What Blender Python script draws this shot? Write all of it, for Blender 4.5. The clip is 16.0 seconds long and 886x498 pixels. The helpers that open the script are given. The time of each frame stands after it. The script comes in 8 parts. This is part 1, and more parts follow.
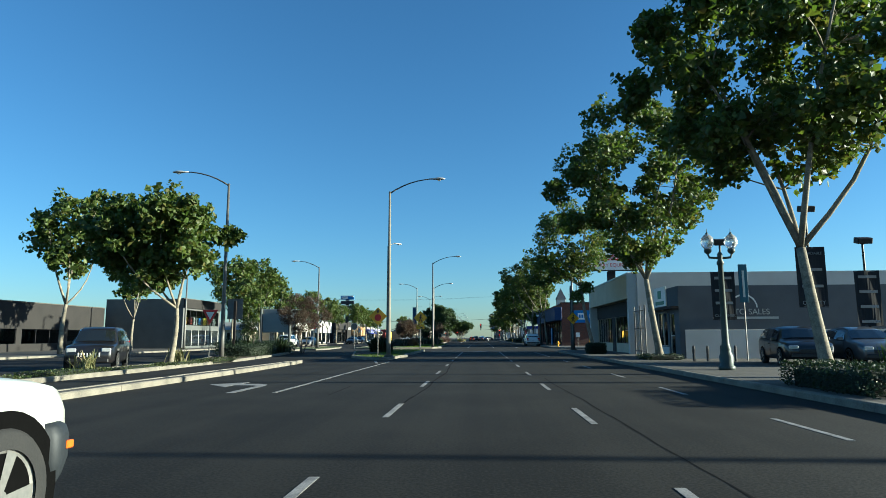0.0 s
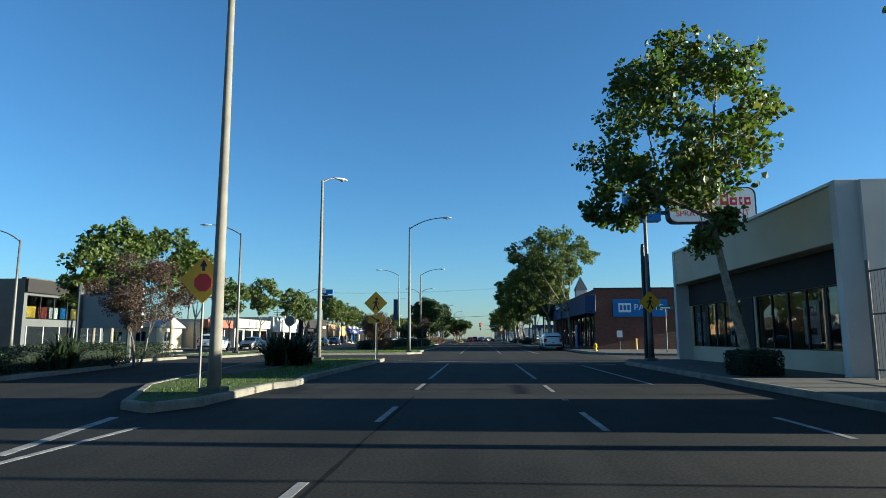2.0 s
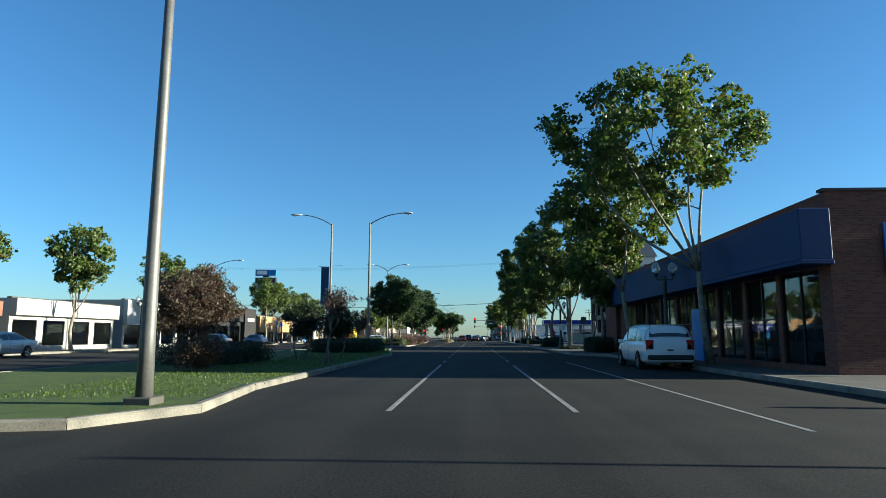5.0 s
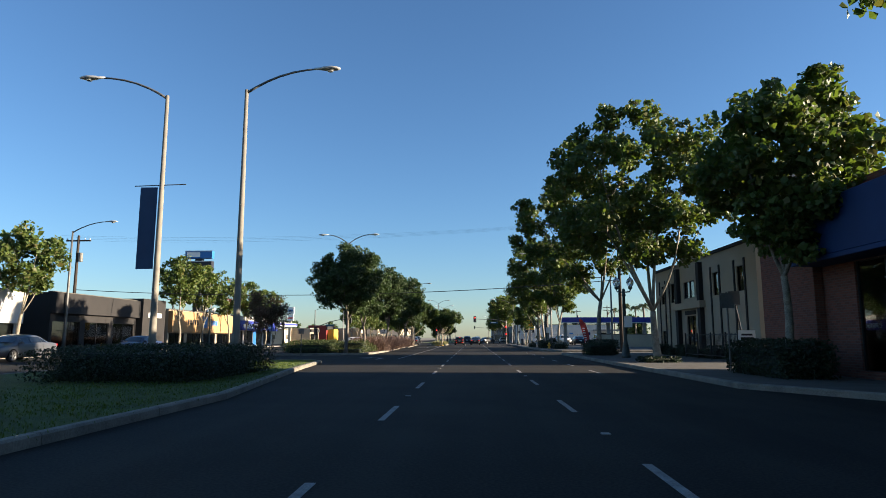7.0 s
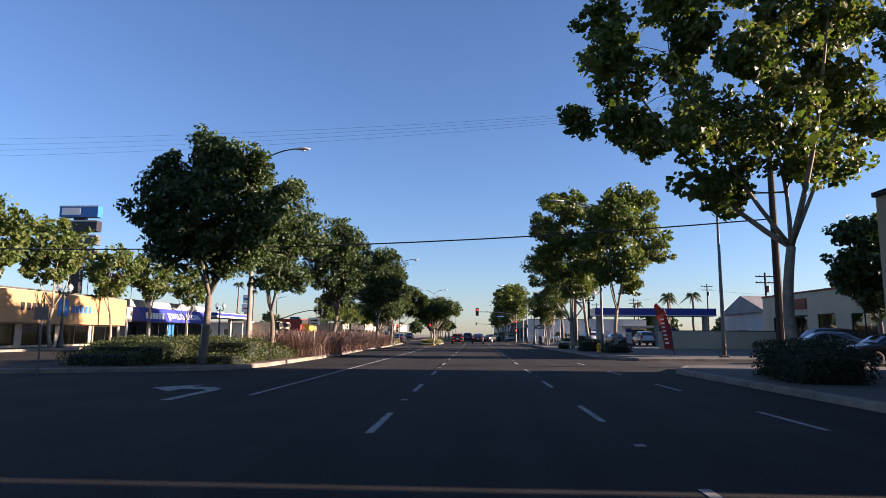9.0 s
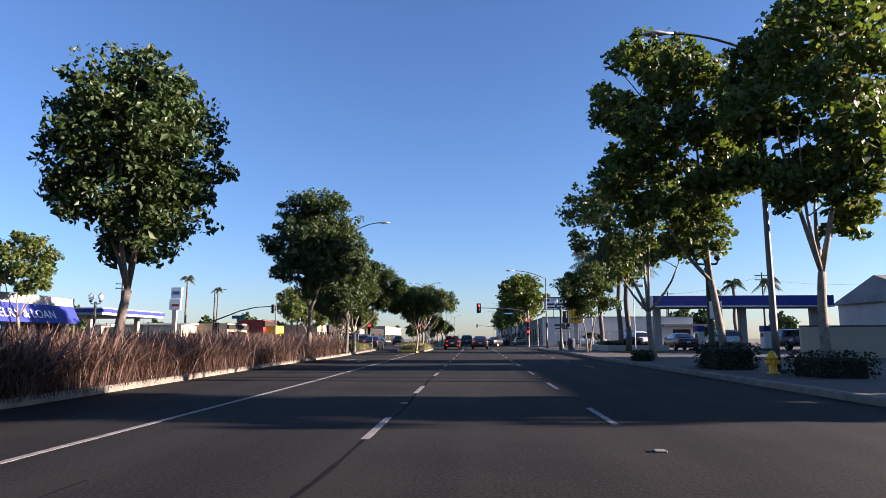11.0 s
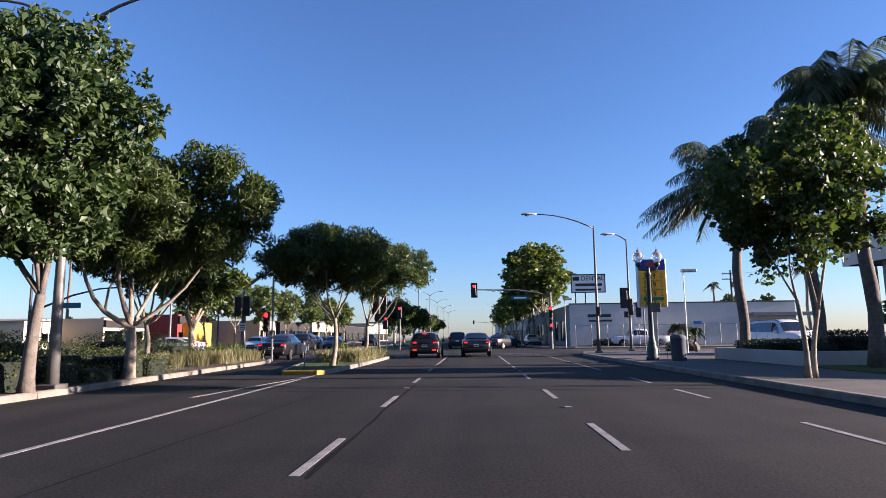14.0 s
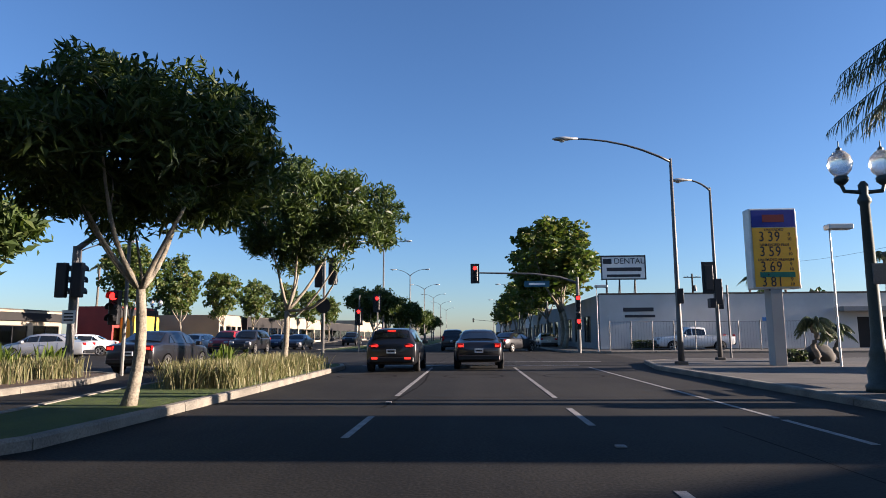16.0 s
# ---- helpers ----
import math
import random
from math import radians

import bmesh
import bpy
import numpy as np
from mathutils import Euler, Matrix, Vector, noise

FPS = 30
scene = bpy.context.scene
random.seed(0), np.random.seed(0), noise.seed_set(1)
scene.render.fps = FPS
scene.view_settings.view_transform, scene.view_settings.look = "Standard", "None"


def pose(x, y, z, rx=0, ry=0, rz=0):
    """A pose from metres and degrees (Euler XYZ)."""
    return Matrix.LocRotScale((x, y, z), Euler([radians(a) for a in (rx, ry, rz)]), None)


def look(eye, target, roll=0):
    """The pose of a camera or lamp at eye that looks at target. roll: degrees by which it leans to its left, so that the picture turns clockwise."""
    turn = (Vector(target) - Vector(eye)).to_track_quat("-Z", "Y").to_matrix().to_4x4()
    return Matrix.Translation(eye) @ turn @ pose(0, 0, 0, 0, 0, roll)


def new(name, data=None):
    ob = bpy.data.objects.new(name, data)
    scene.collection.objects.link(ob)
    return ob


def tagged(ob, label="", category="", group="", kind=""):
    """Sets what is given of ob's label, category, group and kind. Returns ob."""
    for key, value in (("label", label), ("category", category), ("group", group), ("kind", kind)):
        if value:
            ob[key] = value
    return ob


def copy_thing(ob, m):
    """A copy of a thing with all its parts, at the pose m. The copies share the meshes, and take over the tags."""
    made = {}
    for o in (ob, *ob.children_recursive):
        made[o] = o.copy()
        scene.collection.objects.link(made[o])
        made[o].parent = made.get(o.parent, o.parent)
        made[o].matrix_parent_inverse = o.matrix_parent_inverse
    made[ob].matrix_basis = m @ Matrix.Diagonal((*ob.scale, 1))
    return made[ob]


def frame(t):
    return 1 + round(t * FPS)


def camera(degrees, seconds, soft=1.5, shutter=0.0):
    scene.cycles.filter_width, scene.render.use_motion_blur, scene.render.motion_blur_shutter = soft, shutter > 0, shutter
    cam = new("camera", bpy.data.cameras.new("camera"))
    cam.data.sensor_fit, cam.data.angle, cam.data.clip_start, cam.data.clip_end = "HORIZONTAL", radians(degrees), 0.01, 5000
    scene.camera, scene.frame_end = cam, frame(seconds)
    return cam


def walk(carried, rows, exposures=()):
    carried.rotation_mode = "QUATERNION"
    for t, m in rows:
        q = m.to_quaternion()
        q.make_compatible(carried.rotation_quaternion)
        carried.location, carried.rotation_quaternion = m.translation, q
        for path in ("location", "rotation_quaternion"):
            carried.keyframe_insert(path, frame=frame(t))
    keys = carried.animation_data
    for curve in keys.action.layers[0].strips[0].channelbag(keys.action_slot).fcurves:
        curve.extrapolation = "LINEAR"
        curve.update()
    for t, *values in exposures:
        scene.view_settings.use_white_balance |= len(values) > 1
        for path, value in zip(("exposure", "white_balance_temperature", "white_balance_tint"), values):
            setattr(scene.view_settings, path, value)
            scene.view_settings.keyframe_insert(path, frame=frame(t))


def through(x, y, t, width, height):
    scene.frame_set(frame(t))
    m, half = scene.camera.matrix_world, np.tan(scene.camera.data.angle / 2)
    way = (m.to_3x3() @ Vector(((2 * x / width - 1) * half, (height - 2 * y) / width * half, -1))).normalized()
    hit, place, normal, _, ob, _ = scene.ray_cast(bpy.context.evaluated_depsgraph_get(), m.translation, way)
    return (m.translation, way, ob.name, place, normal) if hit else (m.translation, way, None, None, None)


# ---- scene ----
cam = camera(70.0, 16.0, 0.5)
PATH = [
    (0, (-0.025, 5.632, 1.267), (-0.139, 7.609, 1.544), -0.2),
    (0.5, (-0.044, 12.039, 1.247), (-0.16, 14.016, 1.527), -0.5),
    (1, (-0.097, 18.419, 1.25), (-0.211, 20.396, 1.53), -0.4),
    (1.5, (-0.109, 24.576, 1.253), (-0.22, 26.553, 1.531), -0.2),
    (2, (-0.034, 30.71, 1.228), (-0.146, 32.687, 1.507), -0.2),
    (2.5, (-0.094, 36.839, 1.306), (-0.198, 38.818, 1.577), -0.3),
    (3, (0.003, 43.108, 1.284), (-0.101, 45.087, 1.551), -0.5),
    (5.5, (-0.101, 77.934, 1.26), (-0.196, 79.912, 1.535), 0.2),
    (6, (-0.098, 84.761, 1.232), (-0.193, 86.739, 1.509), 0.2),
    (6.5, (-0.087, 91.717, 1.229), (-0.181, 93.695, 1.509), 0.3),
    (7, (-0.113, 98.631, 1.271), (-0.207, 100.609, 1.55), -0.0),
    (7.5, (-0.128, 105.539, 1.25), (-0.223, 107.518, 1.526), 0.0),
    (8, (-0.202, 112.198, 1.291), (-0.3, 114.177, 1.565), -0.1),
    (8.5, (-0.259, 118.816, 1.277), (-0.357, 120.795, 1.554), 0.3),
    (9, (-0.227, 125.525, 1.232), (-0.327, 127.504, 1.502), 0.4),
    (9.5, (-0.279, 132.085, 1.254), (-0.378, 134.064, 1.525), 0.6),
    (10, (-0.285, 138.401, 1.139), (-0.389, 140.378, 1.422), 0.5),
    (12.5, (-0.124, 167.757, 1.203), (-0.204, 169.736, 1.48), -0.8),
    (13, (-0.055, 173.01, 1.163), (-0.136, 174.988, 1.441), -0.7),
    (13.5, (0.016, 178.419, 1.171), (-0.067, 180.397, 1.452), -0.5),
    (14, (0.048, 182.544, 1.206), (-0.041, 184.523, 1.482), -0.7),
    (14.5, (0.053, 186.682, 1.173), (-0.036, 188.661, 1.45), -0.8),
    (15, (-0.012, 190.67, 1.205), (-0.096, 192.649, 1.481), -0.6),
    (15.5, (0.012, 194.47, 1.207), (-0.076, 196.449, 1.485), -0.5),
    (16, (0.012, 197.695, 1.23), (-0.077, 199.674, 1.502), -0.3),
]
walk(cam, [(t, look(eye, target, roll)) for t, eye, target, roll in PATH],
     [(0.0, 1.78, 5200, -8), (3.0, 1.75, 5300, 0), (5.5, 1.86, 5250, -4), (6.5, 1.92, 5850, 8), (8.0, 2.02, 6200, 15), (9.0, 2.05, 6250, 28), (10.0, 2.04, 5900, 26), (12.5, 2.14, 5950, 30), (14.5, 2.0, 5600, 26), (16.0, 1.88, 5850, 20)])

# ---- world, sun, exposure ----
TO_SUN = Vector((1.0, -0.008, 0.198)).normalized()
world = bpy.data.worlds.new("sky")
scene.world = world
world.use_nodes = True
wn = world.node_tree.nodes
sky = wn.new("ShaderNodeTexSky")
sky.sky_type = "NISHITA"
sky.sun_disc = False
sky.sun_elevation = math.asin(TO_SUN.z)
sky.sun_rotation = math.atan2(TO_SUN.x, TO_SUN.y)
sky.air_density, sky.dust_density, sky.ozone_density = 1.0, 0.35, 4.0
wn["Background"].inputs["Strength"].default_value = 0.053
world.node_tree.links.new(sky.outputs[0], wn["Background"].inputs["Color"])
sun = new("sun", bpy.data.lights.new("sun", "SUN"))
sun.data.energy, sun.data.angle, sun.data.color = 5.0, radians(0.53), (1.0, 0.82, 0.60)
sun.matrix_world = look(TO_SUN * 100, (0, 0, 0))

# ---- materials ----
def mat(name, c1, c2=None, rough=0.7, scale=3.0, fine=40.0, bump=0.15, metal=0.0, spec=0.4, dist=0.01):
    """A procedural surface: two tones mixed by coarse and fine noise, with fine relief."""
    m = bpy.data.materials.new(name)
    m.use_nodes = True
    n, l = m.node_tree.nodes, m.node_tree.links
    b = n["Principled BSDF"]
    c2 = c2 or tuple(v * 0.72 for v in c1)
    co = n.new("ShaderNodeTexCoord")
    big, small = n.new("ShaderNodeTexNoise"), n.new("ShaderNodeTexNoise")
    big.inputs["Scale"].default_value, small.inputs["Scale"].default_value = scale, fine
    big.inputs["Detail"].default_value, small.inputs["Detail"].default_value = 5, 3
    l.new(co.outputs["Object"], big.inputs["Vector"])
    l.new(co.outputs["Object"], small.inputs["Vector"])
    add = n.new("ShaderNodeMath")
    add.operation = "MULTIPLY_ADD"
    add.inputs[1].default_value = 0.45
    l.new(small.outputs["Fac"], add.inputs[0])
    half = n.new("ShaderNodeMath")
    half.operation = "MULTIPLY"
    half.inputs[1].default_value = 0.55
    l.new(big.outputs["Fac"], half.inputs[0])
    l.new(half.outputs[0], add.inputs[2])
    ramp = n.new("ShaderNodeValToRGB")
    ramp.color_ramp.elements[0].position, ramp.color_ramp.elements[1].position = 0.36, 0.64
    ramp.color_ramp.elements[0].color, ramp.color_ramp.elements[1].color = (*c2, 1), (*c1, 1)
    l.new(add.outputs[0], ramp.inputs[0])
    l.new(ramp.outputs[0], b.inputs["Base Color"])
    b.inputs["Roughness"].default_value = rough
    b.inputs["Metallic"].default_value = metal
    b.inputs["Specular IOR Level"].default_value = spec
    if bump:
        bp = n.new("ShaderNodeBump")
        bp.inputs["Strength"].default_value, bp.inputs["Distance"].default_value = bump, dist
        l.new(small.outputs["Fac"], bp.inputs["Height"])
        l.new(bp.outputs[0], b.inputs["Normal"])
    return m


def paint(name, c, rough=0.3, coat=0.6, metal=0.0):
    m = mat(name, c, tuple(v * 0.9 for v in c), rough, 1.5, 30, 0.0, metal)
    m.node_tree.nodes["Principled BSDF"].inputs["Coat Weight"].default_value = coat
    m.node_tree.nodes["Principled BSDF"].inputs["Coat Roughness"].default_value = 0.06
    return m


def leaf_mat(name, colours, through=0.35, rough=0.5):
    """Foliage: each leaf takes its own tone, and lets some light through."""
    m = bpy.data.materials.new(name)
    m.use_nodes = True
    n, l = m.node_tree.nodes, m.node_tree.links
    b, out = n["Principled BSDF"], n["Material Output"]
    geo, ramp = n.new("ShaderNodeNewGeometry"), n.new("ShaderNodeValToRGB")
    ramp.color_ramp.elements.remove(ramp.color_ramp.elements[1])
    for i, c in enumerate(colours):
        e = ramp.color_ramp.elements[0] if i == 0 else ramp.color_ramp.elements.new(i / (len(colours) - 1))
        e.position, e.color = i / max(1, len(colours) - 1), (*c, 1)
    l.new(geo.outputs["Random Per Island"], ramp.inputs[0])
    l.new(ramp.outputs[0], b.inputs["Base Color"])
    b.inputs["Roughness"].default_value = rough
    b.inputs["Specular IOR Level"].default_value = 0.35
    tr, mix = n.new("ShaderNodeBsdfTranslucent"), n.new("ShaderNodeMixShader")
    hue = n.new("ShaderNodeHueSaturation")
    hue.inputs["Saturation"].default_value, hue.inputs["Value"].default_value = 1.15, 1.5
    l.new(ramp.outputs[0], hue.inputs["Color"])
    l.new(hue.outputs[0], tr.inputs["Color"])
    mix.inputs[0].default_value = through
    l.new(b.outputs[0], mix.inputs[1])
    l.new(tr.outputs[0], mix.inputs[2])
    l.new(mix.outputs[0], out.inputs["Surface"])
    return m


def glow(name, c, strength, base=(0.3, 0.02, 0.02)):
    m = bpy.data.materials.new(name)
    m.use_nodes = True
    b = m.node_tree.nodes["Principled BSDF"]
    b.inputs["Base Color"].default_value = (*base, 1)
    b.inputs["Emission Color"].default_value, b.inputs["Emission Strength"].default_value = (*c, 1), strength
    return m


def clear(name, c, rough=0.02, trans=1.0):
    m = bpy.data.materials.new(name)
    m.use_nodes = True
    b = m.node_tree.nodes["Principled BSDF"]
    b.inputs["Base Color"].default_value = (*c, 1)
    b.inputs["Roughness"].default_value, b.inputs["IOR"].default_value = rough, 1.45
    b.inputs["Transmission Weight"].default_value = trans
    return m


def asphalt(name, light, dark):
    """Road surface: aggregate speckle, long wheel-worn streaks and blotches."""
    m = bpy.data.materials.new(name)
    m.use_nodes = True
    n, l = m.node_tree.nodes, m.node_tree.links
    b = n["Principled BSDF"]
    co = n.new("ShaderNodeTexCoord")

    def tex(sx, sy, scale, detail):
        mp, nz = n.new("ShaderNodeMapping"), n.new("ShaderNodeTexNoise")
        mp.inputs["Scale"].default_value = (sx, sy, 1)
        nz.inputs["Scale"].default_value, nz.inputs["Detail"].default_value = scale, detail
        l.new(co.outputs["Object"], mp.inputs["Vector"])
        l.new(mp.outputs[0], nz.inputs["Vector"])
        return nz.outputs["Fac"]

    streak, blotch, grit = tex(1.0, 0.02, 1.1, 4), tex(1, 1, 0.45, 6), tex(1, 1, 30, 6)

    def mix(a, k, c):
        q = n.new("ShaderNodeMath")
        q.operation = "MULTIPLY_ADD"
        q.inputs[1].default_value = k
        l.new(a, q.inputs[0])
        if c is None:
            q.inputs[2].default_value = 0
        else:
            l.new(c, q.inputs[2])
        return q.outputs[0]

    f = mix(streak, 0.28, mix(blotch, 0.24, mix(grit, 0.48, None)))
    ramp = n.new("ShaderNodeValToRGB")
    ramp.color_ramp.elements[0].position, ramp.color_ramp.elements[1].position = 0.45, 0.555
    ramp.color_ramp.elements[0].color, ramp.color_ramp.elements[1].color = (*dark, 1), (*light, 1)
    l.new(f, ramp.inputs[0])
    l.new(ramp.outputs[0], b.inputs["Base Color"])
    b.inputs["Roughness"].default_value, b.inputs["Specular IOR Level"].default_value = 0.88, 0.2
    bp = n.new("ShaderNodeBump")
    bp.inputs["Strength"].default_value, bp.inputs["Distance"].default_value = 0.45, 0.006
    l.new(grit, bp.inputs["Height"])
    l.new(bp.outputs[0], b.inputs["Normal"])
    return m


ASPHALT = asphalt("asphalt", (0.0215, 0.0197, 0.0155), (0.0064, 0.0060, 0.0049))
ASPHALT_OLD = asphalt("asphalt_worn", (0.046, 0.041, 0.036), (0.024, 0.022, 0.020))
SEAL = mat("crack_seal", (0.012, 0.0115, 0.011), (0.017, 0.016, 0.015), 0.95, 2, 40, 0.1, spec=0.05)
CONCRETE = mat("concrete", (0.098, 0.088, 0.072), (0.055, 0.05, 0.042), 0.9, 1.2, 50, 0.25)
KERB = mat("kerb_concrete", (0.235, 0.21, 0.165), (0.105, 0.096, 0.078), 0.9, 1.8, 40, 0.3)
ROADPAINT = mat("road_paint", (0.33, 0.315, 0.29), (0.13, 0.125, 0.12), 0.8, 4, 60, 0.2)
YELLOWPAINT = mat("yellow_kerb_paint", (0.42, 0.24, 0.025), (0.22, 0.13, 0.03), 0.8, 4, 40, 0.2)
LAWN = mat("lawn", (0.070, 0.105, 0.010), (0.030, 0.052, 0.006), 0.95, 2.0, 90, 0.8, dist=0.03)
SOIL = mat("mulch", (0.12, 0.075, 0.045), (0.05, 0.035, 0.025), 0.95, 3, 40, 0.8, dist=0.03)
GROUND = mat("dry_ground", (0.20, 0.17, 0.13), (0.12, 0.11, 0.09), 0.95, 0.1, 8, 0.3)
STEEL = mat("galvanised_steel", (0.15, 0.145, 0.132), (0.10, 0.097, 0.09), 0.55, 2, 30, 0.05, metal=0.4)
CONC_POLE = mat("pole_concrete", (0.22, 0.20, 0.16), (0.15, 0.135, 0.11), 0.85, 3, 60, 0.2)
# near-black colour that stands for the deep shade inside wheel arches
WELL_SHADE = mat("wheel_well_shade", (0.004, 0.004, 0.004), (0.003, 0.003, 0.003), 0.95, 3, 60, 0.1, spec=0.02)
TRIM = mat("grey_plastic_trim", (0.017, 0.0205, 0.025), (0.012, 0.015, 0.018), 0.6, 3, 60, 0.1)
DARKMETAL = mat("dark_metal", (0.03, 0.03, 0.032), (0.02, 0.02, 0.02), 0.5, 4, 40, 0.05, metal=0.3)
BLACK = mat("black_plastic", (0.015, 0.015, 0.016), (0.01, 0.01, 0.01), 0.45, 4, 40, 0.0)
GREENIRON = mat("green_cast_iron", (0.06, 0.075, 0.065), (0.035, 0.045, 0.04), 0.5, 4, 40, 0.15, metal=0.3)
LAMPHEAD = mat("lamp_housing", (0.55, 0.54, 0.50), (0.42, 0.41, 0.39), 0.4, 3, 30, 0.0, metal=0.3)
GLOBE = clear("globe_glass", (0.9, 0.9, 0.88), 0.25, 0.75)
GLASS = clear("window_glass", (0.55, 0.6, 0.6), 0.01, 1.0)
TINT = paint("tinted_glass", (0.012, 0.015, 0.017), 0.05, 1.0)
WOODPOLE = mat("pole_wood", (0.05, 0.036, 0.026), (0.028, 0.021, 0.016), 0.9, 2, 60, 0.4)
WHITEWALL = mat("white_stucco", (0.56, 0.54, 0.50), (0.45, 0.435, 0.40), 0.9, 0.6, 60, 0.3)
CREAMWALL = mat("cream_stucco", (0.52, 0.45, 0.32), (0.42, 0.36, 0.26), 0.9, 0.6, 60, 0.3)
TANWALL = mat("tan_stucco", (0.35, 0.29, 0.21), (0.28, 0.235, 0.17), 0.9, 0.6, 60, 0.3)
GREYWALL = mat("grey_painted_wall", (0.24, 0.24, 0.23), (0.18, 0.18, 0.175), 0.85, 0.8, 60, 0.25)
SLATEWALL = mat("slate_painted_wall", (0.085, 0.098, 0.115), (0.06, 0.07, 0.085), 0.8, 0.8, 60, 0.25)
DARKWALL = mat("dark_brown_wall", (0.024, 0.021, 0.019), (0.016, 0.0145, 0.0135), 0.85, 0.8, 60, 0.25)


def brick_mat(name, c1, c2, mortar):
    """Small brick courses with recessed joints, too fine to lay one by one at this distance."""
    m = mat(name, c1, c2, 0.9, 4, 60, 0.0)
    n, l = m.node_tree.nodes, m.node_tree.links
    co, mp, br = n.new("ShaderNodeTexCoord"), n.new("ShaderNodeMapping"), n.new("ShaderNodeTexBrick")
    mp.inputs["Rotation"].default_value = (radians(90), 0, 0)
    geo = n.new("ShaderNodeVectorMath")
    geo.operation = "ADD"
    sep, com = n.new("ShaderNodeSeparateXYZ"), n.new("ShaderNodeCombineXYZ")
    add = n.new("ShaderNodeMath")
    l.new(co.outputs["Object"], sep.inputs[0])
    l.new(sep.outputs["X"], add.inputs[0])
    l.new(sep.outputs["Y"], add.inputs[1])
    l.new(add.outputs[0], com.inputs["X"])
    l.new(sep.outputs["Z"], com.inputs["Y"])
    l.new(com.outputs[0], br.inputs["Vector"])
    br.inputs["Scale"].default_value = 1.0
    br.inputs["Brick Width"].default_value, br.inputs["Row Height"].default_value, br.inputs["Mortar Size"].default_value = 0.22, 0.075, 0.008
    br.inputs["Color1"].default_value, br.inputs["Color2"].default_value, br.inputs["Mortar"].default_value = (*c1, 1), (*c2, 1), (*mortar, 1)
    b = n["Principled BSDF"]
    l.new(br.outputs["Color"], b.inputs["Base Color"])
    bp = n.new("ShaderNodeBump")
    bp.invert = True
    bp.inputs["Strength"].default_value, bp.inputs["Distance"].default_value = 0.7, 0.01
    l.new(br.outputs["Fac"], bp.inputs["Height"])
    l.new(bp.outputs[0], b.inputs["Normal"])
    return m


BRICKWALL = brick_mat("red_brick", (0.17, 0.06, 0.036), (0.10, 0.038, 0.026), (0.12, 0.08, 0.06))
BLUEFASCIA = mat("blue_fascia_metal", (0.012, 0.036, 0.115), (0.009, 0.027, 0.085), 0.6, 1, 40, 0.02, spec=0.25)
BANNERBLUE = mat("faded_blue_cloth", (0.045, 0.08, 0.15), (0.035, 0.062, 0.12), 0.85, 2, 60, 0.1)
NAVY = mat("navy_awning", (0.03, 0.045, 0.26), (0.02, 0.03, 0.19), 0.7, 2, 60, 0.1)
ROOFING = mat("flat_roofing", (0.30, 0.29, 0.27), (0.2, 0.19, 0.18), 0.95, 1, 20, 0.3)
TILEROOF = mat("clay_roof", (0.28, 0.10, 0.06), (0.19, 0.07, 0.045), 0.9, 2, 30, 0.5)
DULLWALL = mat("dull_white_stucco", (0.38, 0.36, 0.32), (0.29, 0.275, 0.245), 0.9, 0.6, 60, 0.3)
OCHREWALL = mat("ochre_sign_fascia", (0.40, 0.235, 0.105), (0.32, 0.19, 0.085), 0.85, 0.6, 60, 0.2)
SHOPGREY = mat("dark_grey_render", (0.105, 0.11, 0.105), (0.08, 0.084, 0.08), 0.9, 0.8, 60, 0.25)
REDWALL = mat("red_painted_wall", (0.26, 0.035, 0.026), (0.19, 0.028, 0.021), 0.7, 1, 40, 0.1)
YELLOWWALL = mat("yellow_painted_wall", (0.70, 0.45, 0.04), (0.58, 0.36, 0.04), 0.7, 1, 40, 0.1)
WHITE = mat("white_sign_face", (0.80, 0.79, 0.75), (0.72, 0.71, 0.67), 0.5, 1, 30, 0.0)
INK = mat("dark_lettering", (0.02, 0.022, 0.03), (0.015, 0.015, 0.02), 0.5, 1, 30, 0.0)
REDINK = mat("red_lettering", (0.55, 0.03, 0.025), (0.42, 0.025, 0.02), 0.5, 1, 30, 0.0)
SIGNYELLOW = mat("warning_yellow", (0.82, 0.42, 0.02), (0.70, 0.36, 0.02), 0.4, 2, 40, 0.0)
SIGNRED = mat("stop_red", (0.52, 0.03, 0.03), (0.42, 0.025, 0.025), 0.4, 2, 40, 0.0)
SIGNBLUE = mat("sign_blue", (0.03, 0.16, 0.42), (0.025, 0.13, 0.36), 0.4, 2, 40, 0.0)
TEAL = mat("teal_sign", (0.02, 0.10, 0.145), (0.016, 0.08, 0.12), 0.5, 2, 40, 0.0)
SIGNGREEN = mat("sign_green", (0.01, 0.16, 0.10), (0.01, 0.13, 0.08), 0.4, 2, 40, 0.0)
RED_ON = glow("red_signal_lit", (1.0, 0.012, 0.006), 2.2)
BRAKE = glow("brake_light_lit", (1.0, 0.03, 0.012), 0.55)
TAIL = mat("red_lens", (0.40, 0.012, 0.012), (0.30, 0.01, 0.01), 0.15, 3, 30, 0.0)
AMBER = mat("amber_lens", (0.72, 0.13, 0.012), (0.55, 0.10, 0.01), 0.2, 3, 30, 0.0)
LENS = mat("headlight_lens", (0.55, 0.56, 0.56), (0.42, 0.43, 0.43), 0.12, 3, 30, 0.0, metal=0.3)
RIM = mat("alloy_rim", (0.50, 0.49, 0.46), (0.38, 0.37, 0.35), 0.35, 6, 30, 0.0, metal=0.8)
RUBBER = mat("tyre_rubber", (0.022, 0.021, 0.02), (0.015, 0.015, 0.015), 0.85, 6, 60, 0.2)
